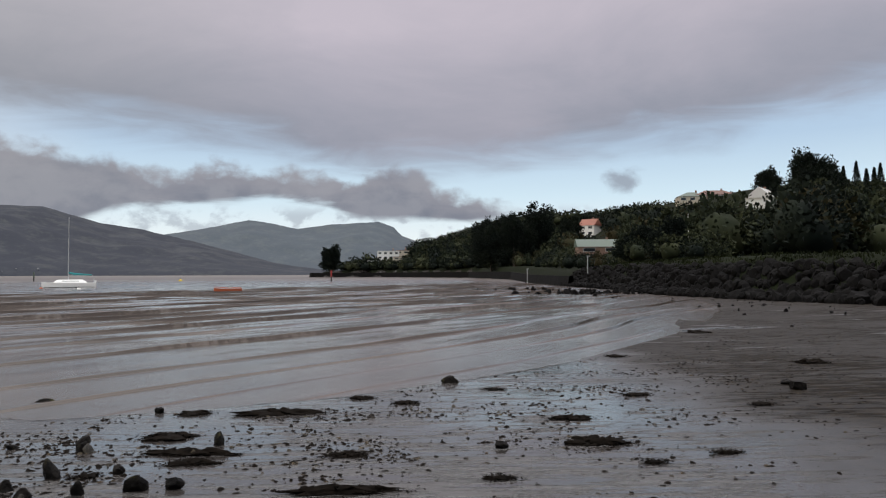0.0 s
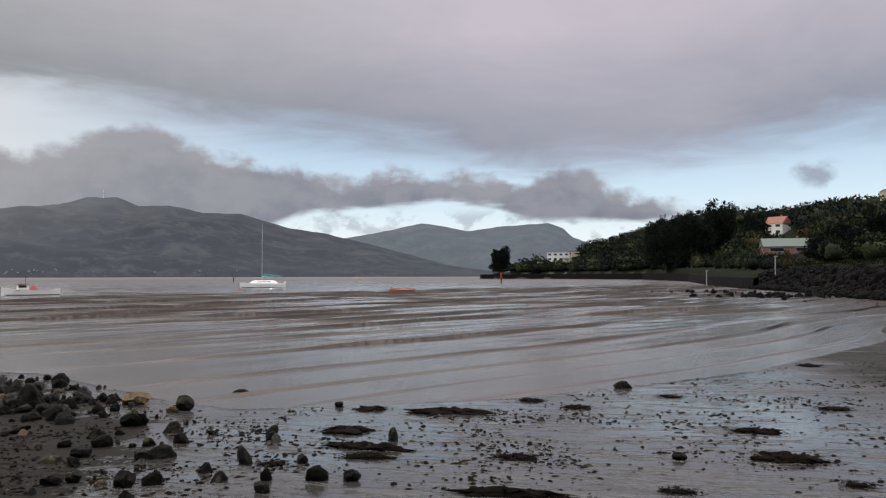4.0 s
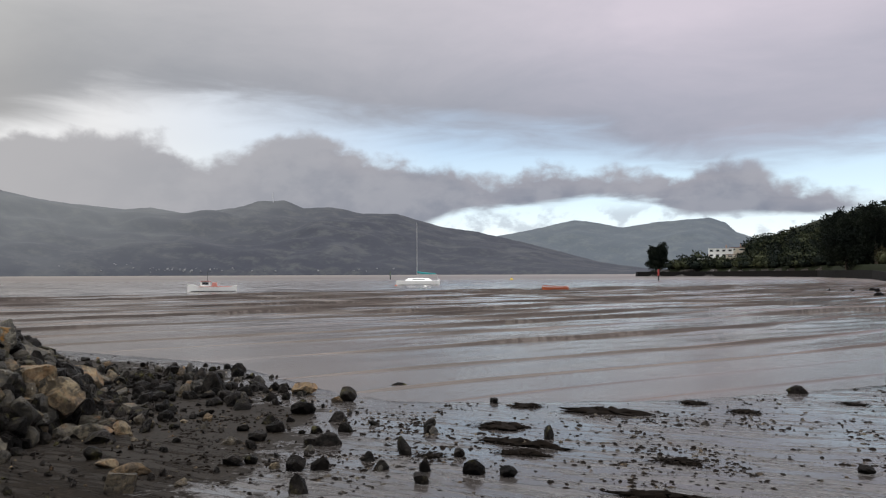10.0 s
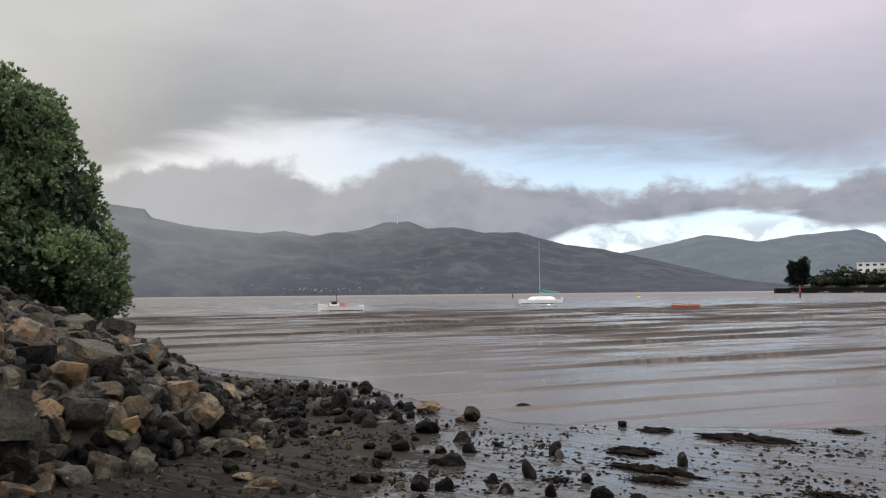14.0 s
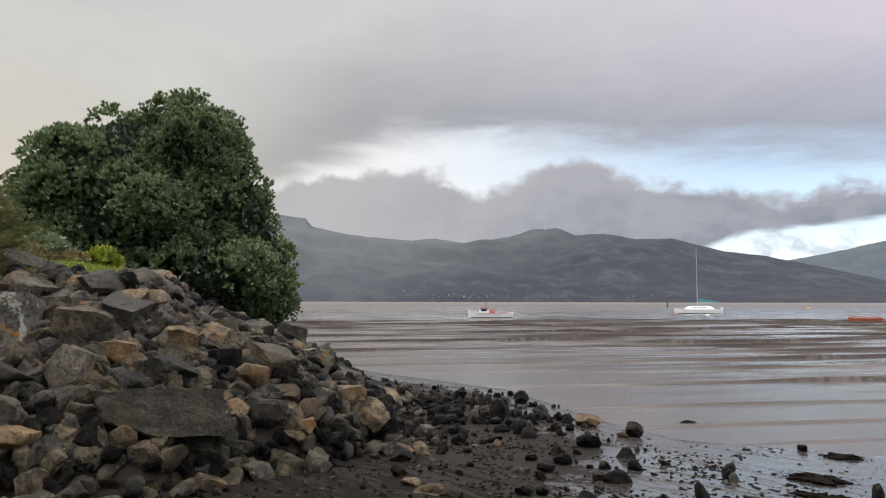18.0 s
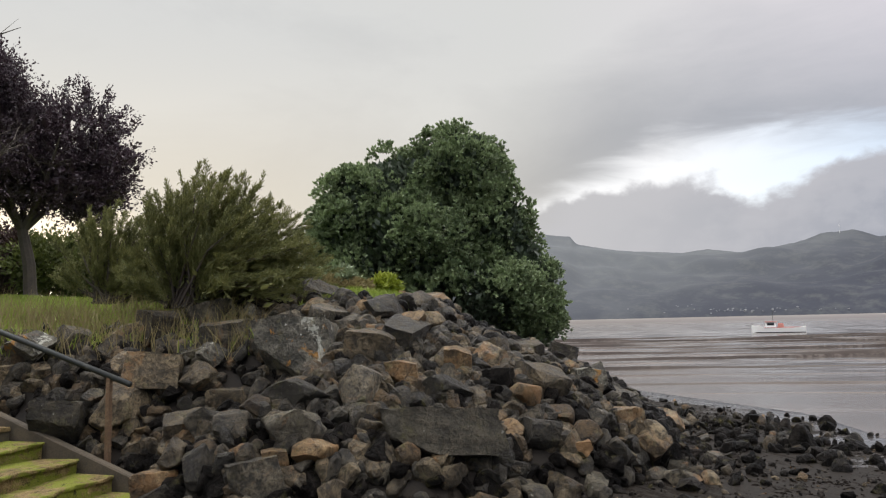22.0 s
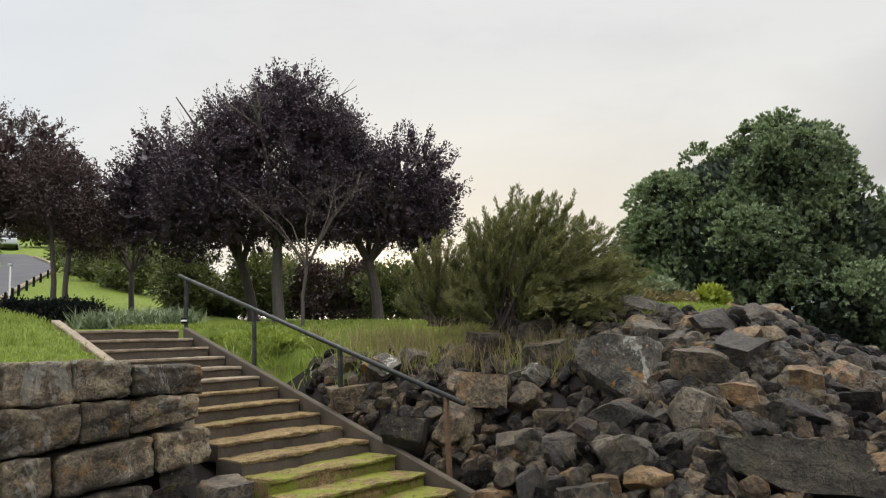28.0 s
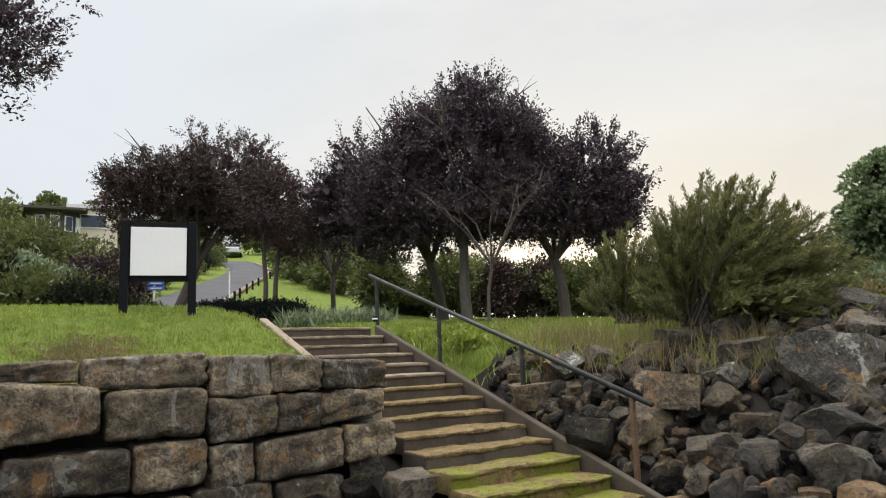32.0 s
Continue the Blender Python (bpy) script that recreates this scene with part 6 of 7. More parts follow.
far_crowns(DRY, 7, M["dry_far"], "olive-brown scrub on the lower hillside")


def house(at, w, d, h, roof_h, walls, roof, label, turn=0.0, wins=3, storeys=1, hip=False, flat=False):
    g = height(*at)
    t = thing("house", label, "house", at=(at[0], at[1], g), turn=turn)
    H = h * storeys
    part("wall", box(w, d, H + 1.5, (0, 0, -1.5), 0.04), walls, t)
    bm = bmesh.new()
    o = 0.4
    if flat:
        box(w + o, d + o, 0.35, (0, 0, H), 0.03, bm=bm)
    else:
        base = [bm.verts.new((sx * (w / 2 + o), sy * (d / 2 + o), H - 0.1)) for sx, sy in ((-1, -1), (1, -1), (1, 1), (-1, 1))]
        e = w / 2 - (d / 2 if hip else -o)
        r1, r2 = bm.verts.new((-e, 0, H + roof_h)), bm.verts.new((e, 0, H + roof_h))
        for fc in ((base[0], base[1], r2, r1), (base[2], base[3], r1, r2), (base[1], base[2], r2), (base[3], base[0], r1), (base[3], base[2], base[1], base[0])):
            bm.faces.new(fc)
    part("roof", bm, roof, t)
    for s in range(storeys):
        for k in range(wins):
            x = (k + 0.5) / wins * w - w / 2
            win = part("window", box(w / wins * 0.55, 0.12, h * 0.45, (x, -d / 2 - 0.03, s * h + h * 0.38), 0.01), M["white"], t)
            part("pane", box(w / wins * 0.55 - 0.16, 0.06, h * 0.45 - 0.16, (x, -d / 2 - 0.08, s * h + h * 0.38 + 0.08)), M["glass"], win)
    part("chimney", box(0.7, 0.7, roof_h + 0.8 + (0 if not flat else 0.6), (w * 0.2, 0.3, H), 0.03), M["brick"], t)
    return t


house(bay(1354, 258), 13, 9, 2.8, 3.8, M["white"], M["roof_white"], "white gabled house high on the wooded hill", 52, 3, 1)
house(bay(1059, 285), 17, 9, 3.2, 3.0, M["brick"], M["roof_green"], "long low brick hall with a green roof", -2, 2)
house(bay(1045, 392), 9.0, 8, 3.0, 3.6, M["white"], M["roof_red"], "white house with a steep red roof", -40, 2, 2)
house(bay(688, 505), 15, 9, 3.0, 1, M["white"], M["roof_white"], "white two-storey modern house over the bay", 0, 4, 2, flat=True)
house(bay(664, 500), 10, 8, 3.4, 1, M["white"], M["roof_white"], "white flat-roofed wing of a modern house", 0, 3, 1, flat=True)
house(bay(713, 506), 9, 8, 2.8, 1, M["cream"], M["roof_brown"], "cream low wing of a modern house", 0, 2, 1, flat=True)
house(bay(735, 488), 30, 3, 2.2, 0.6, M["cream"], M["roof_brown"], "low tan boathouse row behind the sea wall", 0, 6, 1, flat=True)
house(bay(1321, 150), 4.6, 6, 2.6, 2.6, M["white"], M["roof_brown"], "white cottage with a steep brown roof behind trees", 0, 2)
house(bay(1265, 330), 17, 9, 3.0, 2.2, M["brick"], M["roof_brown"], "brown-roofed house along the ridge", -8, 4, hip=True)
house(bay(1224, 330), 12, 9, 3.0, 2.2, M["cream"], M["roof_green"], "cream house with a hipped roof on the ridge", -8, 3, hip=True)
house(bay(1092, 400), 9, 8, 3.0, 2.0, M["brick"], M["roof_red"], "brick house half hidden on the ridge", -8, 2, hip=True)
house(bay(1316, 196), 6, 6, 2.4, 1.8, M["white"], M["roof_white"], "small white house with a pale roof among trees", -10, 1)
house(bay(762, 540), 13, 9, 3.0, 2.6, M["brick"], M["roof_red"], "red-roofed house above the point", 0, 3, hip=True)


def far_rocks():
    """The stone revetment across the bay."""
    r = random.Random(17)
    items = []
    line = [(25.0, 22), (23.5, 38), (20, 65), (20.5, 90), (19.2, 122)]
    for i in range(2300):
        k = r.randrange(4)
        u = r.random()
        x = line[k][0] + (line[k + 1][0] - line[k][0]) * u
        y = line[k][1] + (line[k + 1][1] - line[k][1]) * u
        off = r.uniform(-0.9, 2.9)
        x += off
        z = height(x, y)
        s = 0.36 + 0.9 * r.random() ** 2.0
        items.append((r.randrange(5), Matrix.LocRotScale((x, y, z + 0.1), Euler([r.uniform(0, 6) for _ in range(3)]), (s, s, s * 0.75))))
    for cx, cy, n, w, h in ((15.0, 72, 120, 2.4, 3.0), (10.5, 88, 22, 3, 3), (18, 46, 60, 3.0, 8)):
        for _ in range(n):
            x, y = cx + r.gauss(0, w), cy + r.gauss(0, h)
            s = r.uniform(0.2, 0.7) * (0.32 if cy < 60 else 1.0)
            items.append((r.randrange(5), Matrix.LocRotScale((x, y, max(height(x, y), -0.05) + 0.02), Euler([r.uniform(0, 6) for _ in range(3)]), (s * 1.4, s, s * 0.5))))
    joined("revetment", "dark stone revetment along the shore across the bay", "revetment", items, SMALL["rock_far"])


far_rocks()


def sea_wall():
    """The low dark wall that carries the shore road round to the point."""
    line = [(19.9, 110), (19.6, 118), (21.5, 160), (26, 250), (16, 382), (-38, 471), (-88, 500), (-90, 508)]
    bm = bmesh.new()
    prev = None
    for k, (x, y) in enumerate(line):
        top = 1.6 + 1.5 * float(sstep(np.array([y]), 110, 330)[0])
        x2, y2 = line[min(k + 1, len(line) - 1)]
        x1, y1 = line[max(k - 1, 0)]
        t = Vector((x2 - x1, y2 - y1, 0)).normalized()
        nrm = Vector((t.y, -t.x, 0))
        c = Vector((x, y, 0)) - nrm * (0.6 if y < 150 else 2.4)
        ring = [bm.verts.new(c + nrm * o + Vector((0, 0, h))) for o, h in ((-0.8, -1), (-0.3, top), (0.3, top), (0.6, -1))]
        if prev:
            for j in range(4):
                bm.faces.new((prev[j], prev[(j + 1) % 4], ring[(j + 1) % 4], ring[j]))
        prev = ring
    me = bpy.data.meshes.new("wall_sea")
    bmesh.ops.recalc_face_normals(bm, faces=bm.faces[:])
    bm.to_mesh(me)
    bm.free()
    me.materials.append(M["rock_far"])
    tagged(new("wall_sea", me), "low dark stone sea wall below the shore road", "wall", kind="structure")


sea_wall()


def far_tree(at, R, H, mat, label, seed, trunk=0.3, name="tree", leaf=0.15, count=4, top=None, low=0.30):
    """A far broad tree of five lobes; `top` gives its highest point above the sea instead of H."""
    g = height(*at)
    H = H if top is None else (top - g) / 1.02
    t = thing(name, label, "tree", at=(at[0], at[1], g))
    part("trunk", rod([(0, 0, -0.3), (0, 0, H * 0.4), (0.1, 0, H * 0.8)], [trunk, trunk * 0.8, trunk * 0.2], 7), M["bark"], t)
    cs, ns = [], []
    for k in range(7):
        r = random.Random(seed * 9 + k)
        f = (k + r.random()) / 7
        q = 1.0 - 0.45 * f
        p, d = shell(300, (R * 0.62 * q, R * 0.62 * q, H * 0.24), seed * 5 + k, 0.35, 0.28)
        a = r.uniform(0, 6.28)
        cs.append(p + np.array([math.cos(a) * 0.5 * q * R, math.sin(a) * 0.5 * q * R, H * (low + (0.76 - low) * f)]))
        ns.append(d)
    v, f = leaf_cloud(np.concatenate(cs), np.concatenate(ns), R * leaf * 0.8, R * 0.04, count, (1, 0.6), seed, 0.35)
    part("crown", cloud_mesh("crown", v, f, mat), None, t)


def conifer(at, R, top, seed):
    """A far narrow conifer of whorled drooping boughs."""
    g = height(*at)
    H = top - g
    t = thing("conifer", "narrow dark conifer on the hilltop skyline", "tree", at=(at[0], at[1], g))
    part("trunk", rod([(0, 0, -0.3), (0, 0, H)], [0.25, 0.03], 6), M["bark"], t)
    r = np.random.default_rng(seed)
    u = r.random(1300) ** 0.8
    tier = 1 - 0.35 * (u * 9 % 1)
    a = r.uniform(0, 6.28, 1300)
    rad = R * (1 - u) * tier * r.uniform(0.2, 1.1, 1300) + 0.02
    c = np.column_stack([np.cos(a) * rad, np.sin(a) * rad, H * (0.22 + 0.78 * u)])
    v, f = leaf_cloud(c, np.column_stack([np.cos(a), np.sin(a), 0 * a]), 0.34, 0.06, 4, (1, 0.4), seed, 0.6)
    part("crown", cloud_mesh("crown", v, f, M["pine"]), None, t)


for px, d, R, H, s in ((1130, 112, 3.4, 5.6, 1), (1180, 108, 4.0, 6.6, 2), (1270, 110, 3.6, 7.6, 3), (1400, 124, 3.4, 5.0, 4), (1450, 118, 3.6, 5.6, 5), (1540, 120, 3.8, 6.0, 6)):
    far_tree(bay(px, d), R, H, M["pine"] if s < 4 else M["wood_far"], "broad dark evergreen tree behind the sea wall", s, leaf=0.085, count=9, low=0.24)
far_tree(bay(1440, 240), 9.5, 15, M["pine"], "tall dark cypress clump on the hilltop", 31, 0.7, top=43.0, leaf=0.10, count=8)
far_tree(bay(1362, 268), 5.5, 15, M["pine"], "dark macrocarpa behind a white house", 38, 0.5, top=40.5, leaf=0.12, count=6)
for px, high, s in ((1496, 36.4, 1), (1519, 38.0, 2), (1537, 35.6, 3), (1562, 37.4, 4), (1551, 36.0, 5)):
    conifer(bay(px, 236), 2.3, high, s)
far_tree(bay(956, 330), 10, 20, M["pine"], "dark macrocarpa on the slope", 32, 0.7, top=35.5, leaf=0.09, count=8)
far_tree(bay(870, 330), 12, 19, M["pine"], "spreading dark macrocarpa over the shore cliff", 33, 0.7, top=28.0, leaf=0.09, count=8)
far_tree(bay(910, 320), 10, 17, M["pine"], "dark macrocarpa over the shore cliff", 34, 0.7, top=29.0, leaf=0.09, count=8)
far_tree(bay(1010, 345), 7, 17, M["pine"], "dark macrocarpa behind a red-roofed house", 39, 0.6, top=31.0, leaf=0.09, count=8)
far_tree(bay(583, 507), 8.5, 15, M["pine"], "lone pine on the tip of the point", 36, 0.6, low=0.18)
far_tree(bay(590, 509), 7, 19, M["pine"], "taller pine beside the lone pine on the point", 37, 0.5, low=0.22)


t = thing("flagpole", "white flagpole among the trees across the bay", "flagpole", at=(*bay(1219, 112), height(*bay(1219, 112))))
part("pole", rod([(0, 0, -0.3), (0, 0, 7.4)], [0.09, 0.05], 8), M["white"], t)
part("ball", rod([(0, 0, 7.35), (0, 0, 7.5)], 0.08, 8), M["alloy"], t)
for px, d in ((933, 150), (1040, 108)):
    t = thing("lamp_post", "grey lamp post on the shore road", "lamp post", at=(*bay(px, d), height(*bay(px, d))))
    part("pole", rod([(0, 0, -0.3), (0, 0, 3.2)], 0.07, 8), M["alloy"], t)
    part("head", box(0.5, 0.18, 0.1, (0.1, 0, 3.18), 0.02), M["alloy"], t)


# ---- boats and marks ----
def at_sea(az, d):
    return (-d * math.sin(radians(az)), d * math.cos(radians(az)), 0.0)


def hull(bm, L, B, H, sheer=0.25, fine=1.6):
    """A round-bilged hull, bow to +x, with a deck."""
    n, m = 14, 7
    rows = []
    for i in range(n):
        u = i / (n - 1)
        w = B / 2 * (1 - max(0, (u - 0.45) / 0.55) ** fine) * (0.8 + 0.2 * min(1, u / 0.25))
        top = H * (1 + sheer * (2 * u - 0.8) ** 2)
        row = []
        for j in range(m):
            a = math.pi * j / (m - 1)
            row.append(bm.verts.new((u * L - L / 2, -math.cos(a) * w, -0.3 * math.sin(a) if 0 < j < m - 1 else top)))
        rows.append(row)
    for a, b in zip(rows, rows[1:]):
        for j in range(m - 1):
            bm.faces.new((a[j], b[j], b[j + 1], a[j + 1]))
        bm.faces.new((a[0], a[-1], b[-1], b[0]))
    bm.faces.new(rows[0])
    bm.faces.new(rows[-1][::-1])
    bmesh.ops.recalc_face_normals(bm, faces=bm.faces[:])
    return bm


def sailboat():
    t = thing("catamaran", "white catamaran at anchor with a furled teal sail", "boat", at=at_sea(27.2, 131), turn=207)
    for s in (-1, 1):
        h = part("hull", hull(bmesh.new(), 7.6, 1.0, 0.72, 0.15), M["boat_white"], t, at=pose(0, s * 1.5, 0))
        part("waterline", hull(bmesh.new(), 7.5, 1.04, 0.10, 0.0), M["black"], h, "dark waterline stripe")
    part("cabin", box(5.4, 3.3, 0.62, (-0.2, 0, 0.62), 0.26, taper=0.66), M["boat_white"], t, smooth=True)
    part("window", box(2.4, 2.72, 0.12, (-0.2, 0, 0.95), 0.04), M["glass"], t)
    part("mast", rod([(0.1, 0, 1.1), (0.1, 0, 11.2)], [0.06, 0.04], 8), M["alloy"], t)
    part("boom", rod([(0.1, 0, 1.95), (-3.4, 0, 1.85)], 0.05, 6), M["alloy"], t)
    part("furled_sail", rod([(0.1, 0, 2.35), (-0.8, 0, 2.12), (-3.3, 0, 1.96)], [0.12, 0.2, 0.1], 8), M["teal"], t, "teal sail cover")
    part("pushpit", rod([(-3.6, 1.5, 0.7), (-3.6, 1.5, 1.5), (-3.6, -1.5, 1.5), (-3.6, -1.5, 0.7)], 0.03, 5), M["alloy"], t)
    part("rudder", box(0.3, 0.08, 1.3, (-3.85, -1.5, -0.2), 0.02), M["boat_white"], t)


def launch():
    t = thing("launch", "small white launch with a faded red deck and cabin", "boat", at=at_sea(42.8, 88), turn=222)
    h = part("hull", hull(bmesh.new(), 5.4, 1.8, 0.52, 0.5), M["boat_white"], t)
    part("waterline", hull(bmesh.new(), 5.3, 1.84, 0.10, 0.0), M["black"], h, "dark waterline stripe")
    part("deck", box(3.9, 1.4, 0.06, (-0.5, 0, 0.56), 0.02), M["salmon"], t, "faded red deck")
    cab = part("cabin", box(1.15, 1.15, 0.62, (0.75, 0, 0.55), 0.08, taper=0.85), M["boat_white"], t)
    part("roof", box(1.2, 1.2, 0.08, (0.72, 0, 1.16), 0.03), M["salmon"], cab, "faded red cabin roof")
    part("window", box(0.7, 1.14, 0.26, (0.75, 0, 0.82), 0.02), M["glass"], cab)
    part("dodger", box(0.7, 1.1, 0.5, (-0.25, 0, 0.55), 0.06, taper=0.7), M["salmon"], t)
    part("mast", rod([(0.5, 0, 1.2), (0.5, 0, 2.3)], 0.03, 6), M["rail"], t)
    part("bowsprit", rod([(2.5, 0, 0.75), (3.3, 0, 0.85)], 0.03, 6), M["rail"], t)


def dinghy():
    t = thing("dinghy", "small bright orange rowing dinghy at a mooring", "boat", at=at_sea(16.5, 90), turn=197)
    part("hull", hull(bmesh.new(), 3.2, 1.2, 0.27), M["orange"], t)
    part("thwart", box(0.3, 1.0, 0.05, (-0.2, 0, 0.40), 0.02), M["cream"], t)
    part("gunwale", rod([(-1.5, -0.5, 0.4), (0, -0.6, 0.38), (1.5, 0, 0.48), (0, 0.6, 0.38), (-1.5, 0.5, 0.4)], 0.04, 6), M["orange"], t)


def mark(az, d, h, mats, label, name="channel_marker"):
    x, y, z = at_sea(az, d)
    t = thing(name, label, "marker", at=(x, y, 0))
    part("pile", rod([(0, 0, -2), (0, 0, h * 0.6)], 0.16, 8), M[mats[0]], t)
    part("topmark", rod([(0, 0, h * 0.45), (0, 0, h)], 0.22, 8), M[mats[1]], t)


def buoy(az, d, mat, label, s=0.3):
    x, y, z = at_sea(az, d)
    t = thing("buoy", label, "buoy", at=(x, y, 0))
    bm = bmesh.new()
    bmesh.ops.create_uvsphere(bm, u_segments=14, v_segments=9, radius=s)
    part("float", bm, M[mat], t, smooth=True)
    part("ring", rod([(0, 0, s * 0.8), (0, 0, s * 1.6)], s * 0.14, 6), M["rail"], t)


sailboat()
launch()
dinghy()
mark(8.73, 200, 3.0, ("black", "red"), "red-topped timber channel marker post")
mark(29.3, 260, 3.0, ("black", "roof_green"), "dark green channel marker post")
buoy(19.8, 240, "yellow", "round yellow mooring buoy afloat", 0.6)
buoy(26.6, 112, "white", "small round white mooring buoy", 0.25)
buoy(28.9, 118, "orange", "small round pink mooring buoy", 0.25)


# ---- inland: road, shrubs, houses, street things ----
def spread(n, box_, seed):
    r = random.Random(seed)
    return [(r.uniform(*box_[0]), r.uniform(*box_[1])) for _ in range(n)]


def shrub(at, R, H, mat, label, seed, name="shrub", leaf=0.09, per=420, count=7):
    g = height(*at)
    t = thing(name, label, "shrub", at=(at[0], at[1], g))
    r = random.Random(seed)
    bm = bmesh.new()
    for k in range(5):
        a = r.uniform(0, 6.28)
        rod([(0, 0, -0.1), (math.cos(a) * R * 0.3, math.sin(a) * R * 0.3, H * 0.4), (math.cos(a) * R * 0.6, math.sin(a) * R * 0.6, H * 0.75)], [0.05, 0.035, 0.012], 5, bm)
    part("stem", bm, M["bark"], t)
    cs, ns = [], []
    for k in range(4):
        p, d = shell(per // 4, (R * 0.72, R * 0.72, H * 0.46), seed * 5 + k, 0.45, 0.22)
        cs.append(p + np.array([r.uniform(-.4, .4) * R, r.uniform(-.4, .4) * R, H * r.uniform(.42, .62)]))
        ns.append(d)
    v, f = leaf_cloud(np.concatenate(cs), np.concatenate(ns), leaf * max(1.0, R), 0.06 * R, count, (1, 0.5), seed, 0.35)
    part("foliage", cloud_mesh("foliage", v, f, mat), None, t)


def tufts(name, label, category, spots, mat, h, lean=0.4, per=9, width=0.012, seed=1, rad=0.09):
    """Grass or strap leaves: tapered blades in tufts, joined."""
    r = np.random.default_rng(seed)
    xy = np.array(spots, float)
    z = ground_height(xy[:, 0], xy[:, 1])
    base = np.repeat(np.column_stack([xy, z]), per, 0)
    m = len(base)
    base[:, :2] += r.normal(0, rad, (m, 2))
    L = h * r.uniform(0.5, 1.25, (m, 1))
    d = np.column_stack([r.normal(0, lean, m), r.normal(0, lean, m), np.ones(m)])
    d /= np.linalg.norm(d, axis=1)[:, None]
    bend = np.column_stack([r.normal(0.05, lean, m), r.normal(0.08, lean, m), np.zeros(m)]) * L * 0.5
    a = r.uniform(0, 6.28, m)
    w = np.column_stack([np.cos(a), np.sin(a), np.zeros(m)]) * width
    mid = base + d * L * 0.55
    tip = base + d * L + bend
    base = base - np.array([0, 0, 0.02])
    v = np.stack([base - w, base + w, mid + w * 0.8, mid - w * 0.8, tip], 1).reshape(-1, 3)
    k = np.arange(m)[:, None] * 5
    f = [list(q) for q in (k + np.array([0, 1, 2, 3])).tolist()] + [list(q) for q in (k + np.array([3, 2, 4])).tolist()]
    me = mesh_from(name, v, f, mat)
    return tagged(new(name, me), label, category, kind="stuff")


def road():
    pts = [polar_at(az, d) for az, d in ((130.0, 20.5), (128.5, 24), (126.2, 29), (124.7, 33.5), (123.1, 39.7), (121.6, 47.3), (121.2, 53), (121.4, 59), (122.6, 74))]
    vs, fs = [], []
    for k in range(len(pts) - 1):
        for j in range(8):
            u = j / 8
            x, y = (pts[k][i] * (1 - u) + pts[k + 1][i] * u for i in (0, 1))
            t = Vector((pts[k + 1][0] - pts[k][0], pts[k + 1][1] - pts[k][1])).normalized()
            w = 1.45
            for s in (-1, -0.5, 0, 0.5, 1):
                px, py = x + t.y * w * s, y - t.x * w * s
                vs.append((px, py, height(px, py) + 0.06))
    n = len(vs) // 5
    for i in range(n - 1):
        for j in range(4):
            fs.append((i * 5 + j, i * 5 + j + 1, i * 5 + 6 + j, i * 5 + 5 + j))
    tagged(new("road", mesh_from("road", vs, fs, M["asphalt"], None, True)), "grey asphalt road climbing away inland", "road", kind="structure")
    kerb = bmesh.new()
    line = [Vector(vs[i * 5 + 4]) + Vector((0, 0, 0.05)) for i in range(0, n, 4)]
    rod(line, 0.09, 6, kerb)
    ob = part("kerb", kerb, M["concrete"], None)
    tagged(ob, "pale concrete kerb along the road", "kerb", kind="structure")
    # short posts on the grass side
    for i in range(6, n - 14, 3):
        a = Vector(vs[i * 5]) if (Vector(vs[i * 5]) - Vector(vs[i * 5 + 4])).dot(Vector((0, 1, 0))) > 0 else Vector(vs[i * 5 + 4])
        t = thing("bollard", "short dark timber post beside the road", "bollard", "posts along the road", at=(a.x, a.y, height(a.x, a.y)))
        part("post", box(0.08, 0.08, 0.46, (0, 0.35, -0.05), 0.012), M["black"], t)


road()
# dark clipped hedge and pale strap-leaved bed at the top of the steps
for k in range(7):
    shrub(polar_at(118.0 + k * 0.95, 18.6 + 0.25 * (k % 2)), 0.55, 0.62, M["pine"], "low dark clipped hedge plant above the steps", 60 + k, "hedge_plant", 0.07, 500, 8)
r0 = random.Random(4)
tufts("strap_leaves", "bed of pale strap-leaved plants above the steps", "plants", [polar_at(r0.uniform(110.8, 118.2), r0.uniform(17.6, 19.6)) for _ in range(170)], M["flax"], 0.44, 0.55, 14, 0.020, 5, 0.12)
low_wall = thing("garden_wall", "low grey garden wall of rough stones behind the hedge", "wall")
for k in range(12):
    px, py = polar_at(121.0 - k * 0.46, 20.8 + 0.05 * k)
    bm = worn(box(0.27, 0.3, 0.34, (0, 0, -0.12), 0.03), k * 2.0, 0.03)
    part("stone", bm, M["slab"], low_wall, at=pose(px, py, height(px, py) + 0.14 + 0.03 * math.sin(k * 2.2), 0, 0, 119 + 7 * math.sin(k)))
# shrubs behind the lawn
SHRUBS = []
r0 = random.Random(31)
for az in np.arange(87.5, 116.5, 1.45):
    if az > 112.5 or abs(az - 108.6) < 0.8 or abs(az - 91.8) < 0.7:
        continue
    SHRUBS.append((az + r0.uniform(-.3, .3), r0.uniform(25.5, 31), r0.uniform(1.0, 1.4), r0.uniform(1.7, 2.5) if az > 97 else r0.uniform(1.8, 2.5), r0.choice(["hedge", "hedge", "broom", "reddish"] if az < 107 else ["hedge", "hedge", "broom"])))
SHRUBS += [(108.4, 27.5, 0.9, 1.0, "hedge"), (109.4, 29, 1.0, 1.5, "broom"), (107.6, 30, 1.0, 1.3, "reddish"), (117.4, 46, 1.6, 1.4, "hedge"), (116.3, 42, 1.8, 1.8, "hedge"), (115.2, 38, 1.8, 2.2, "hedge"), (117.9, 62, 2.0, 1.6, "hedge"), (116.6, 70, 2.6, 2.4, "hedge"), (114.6, 60, 2.6, 3.0, "hedge")]
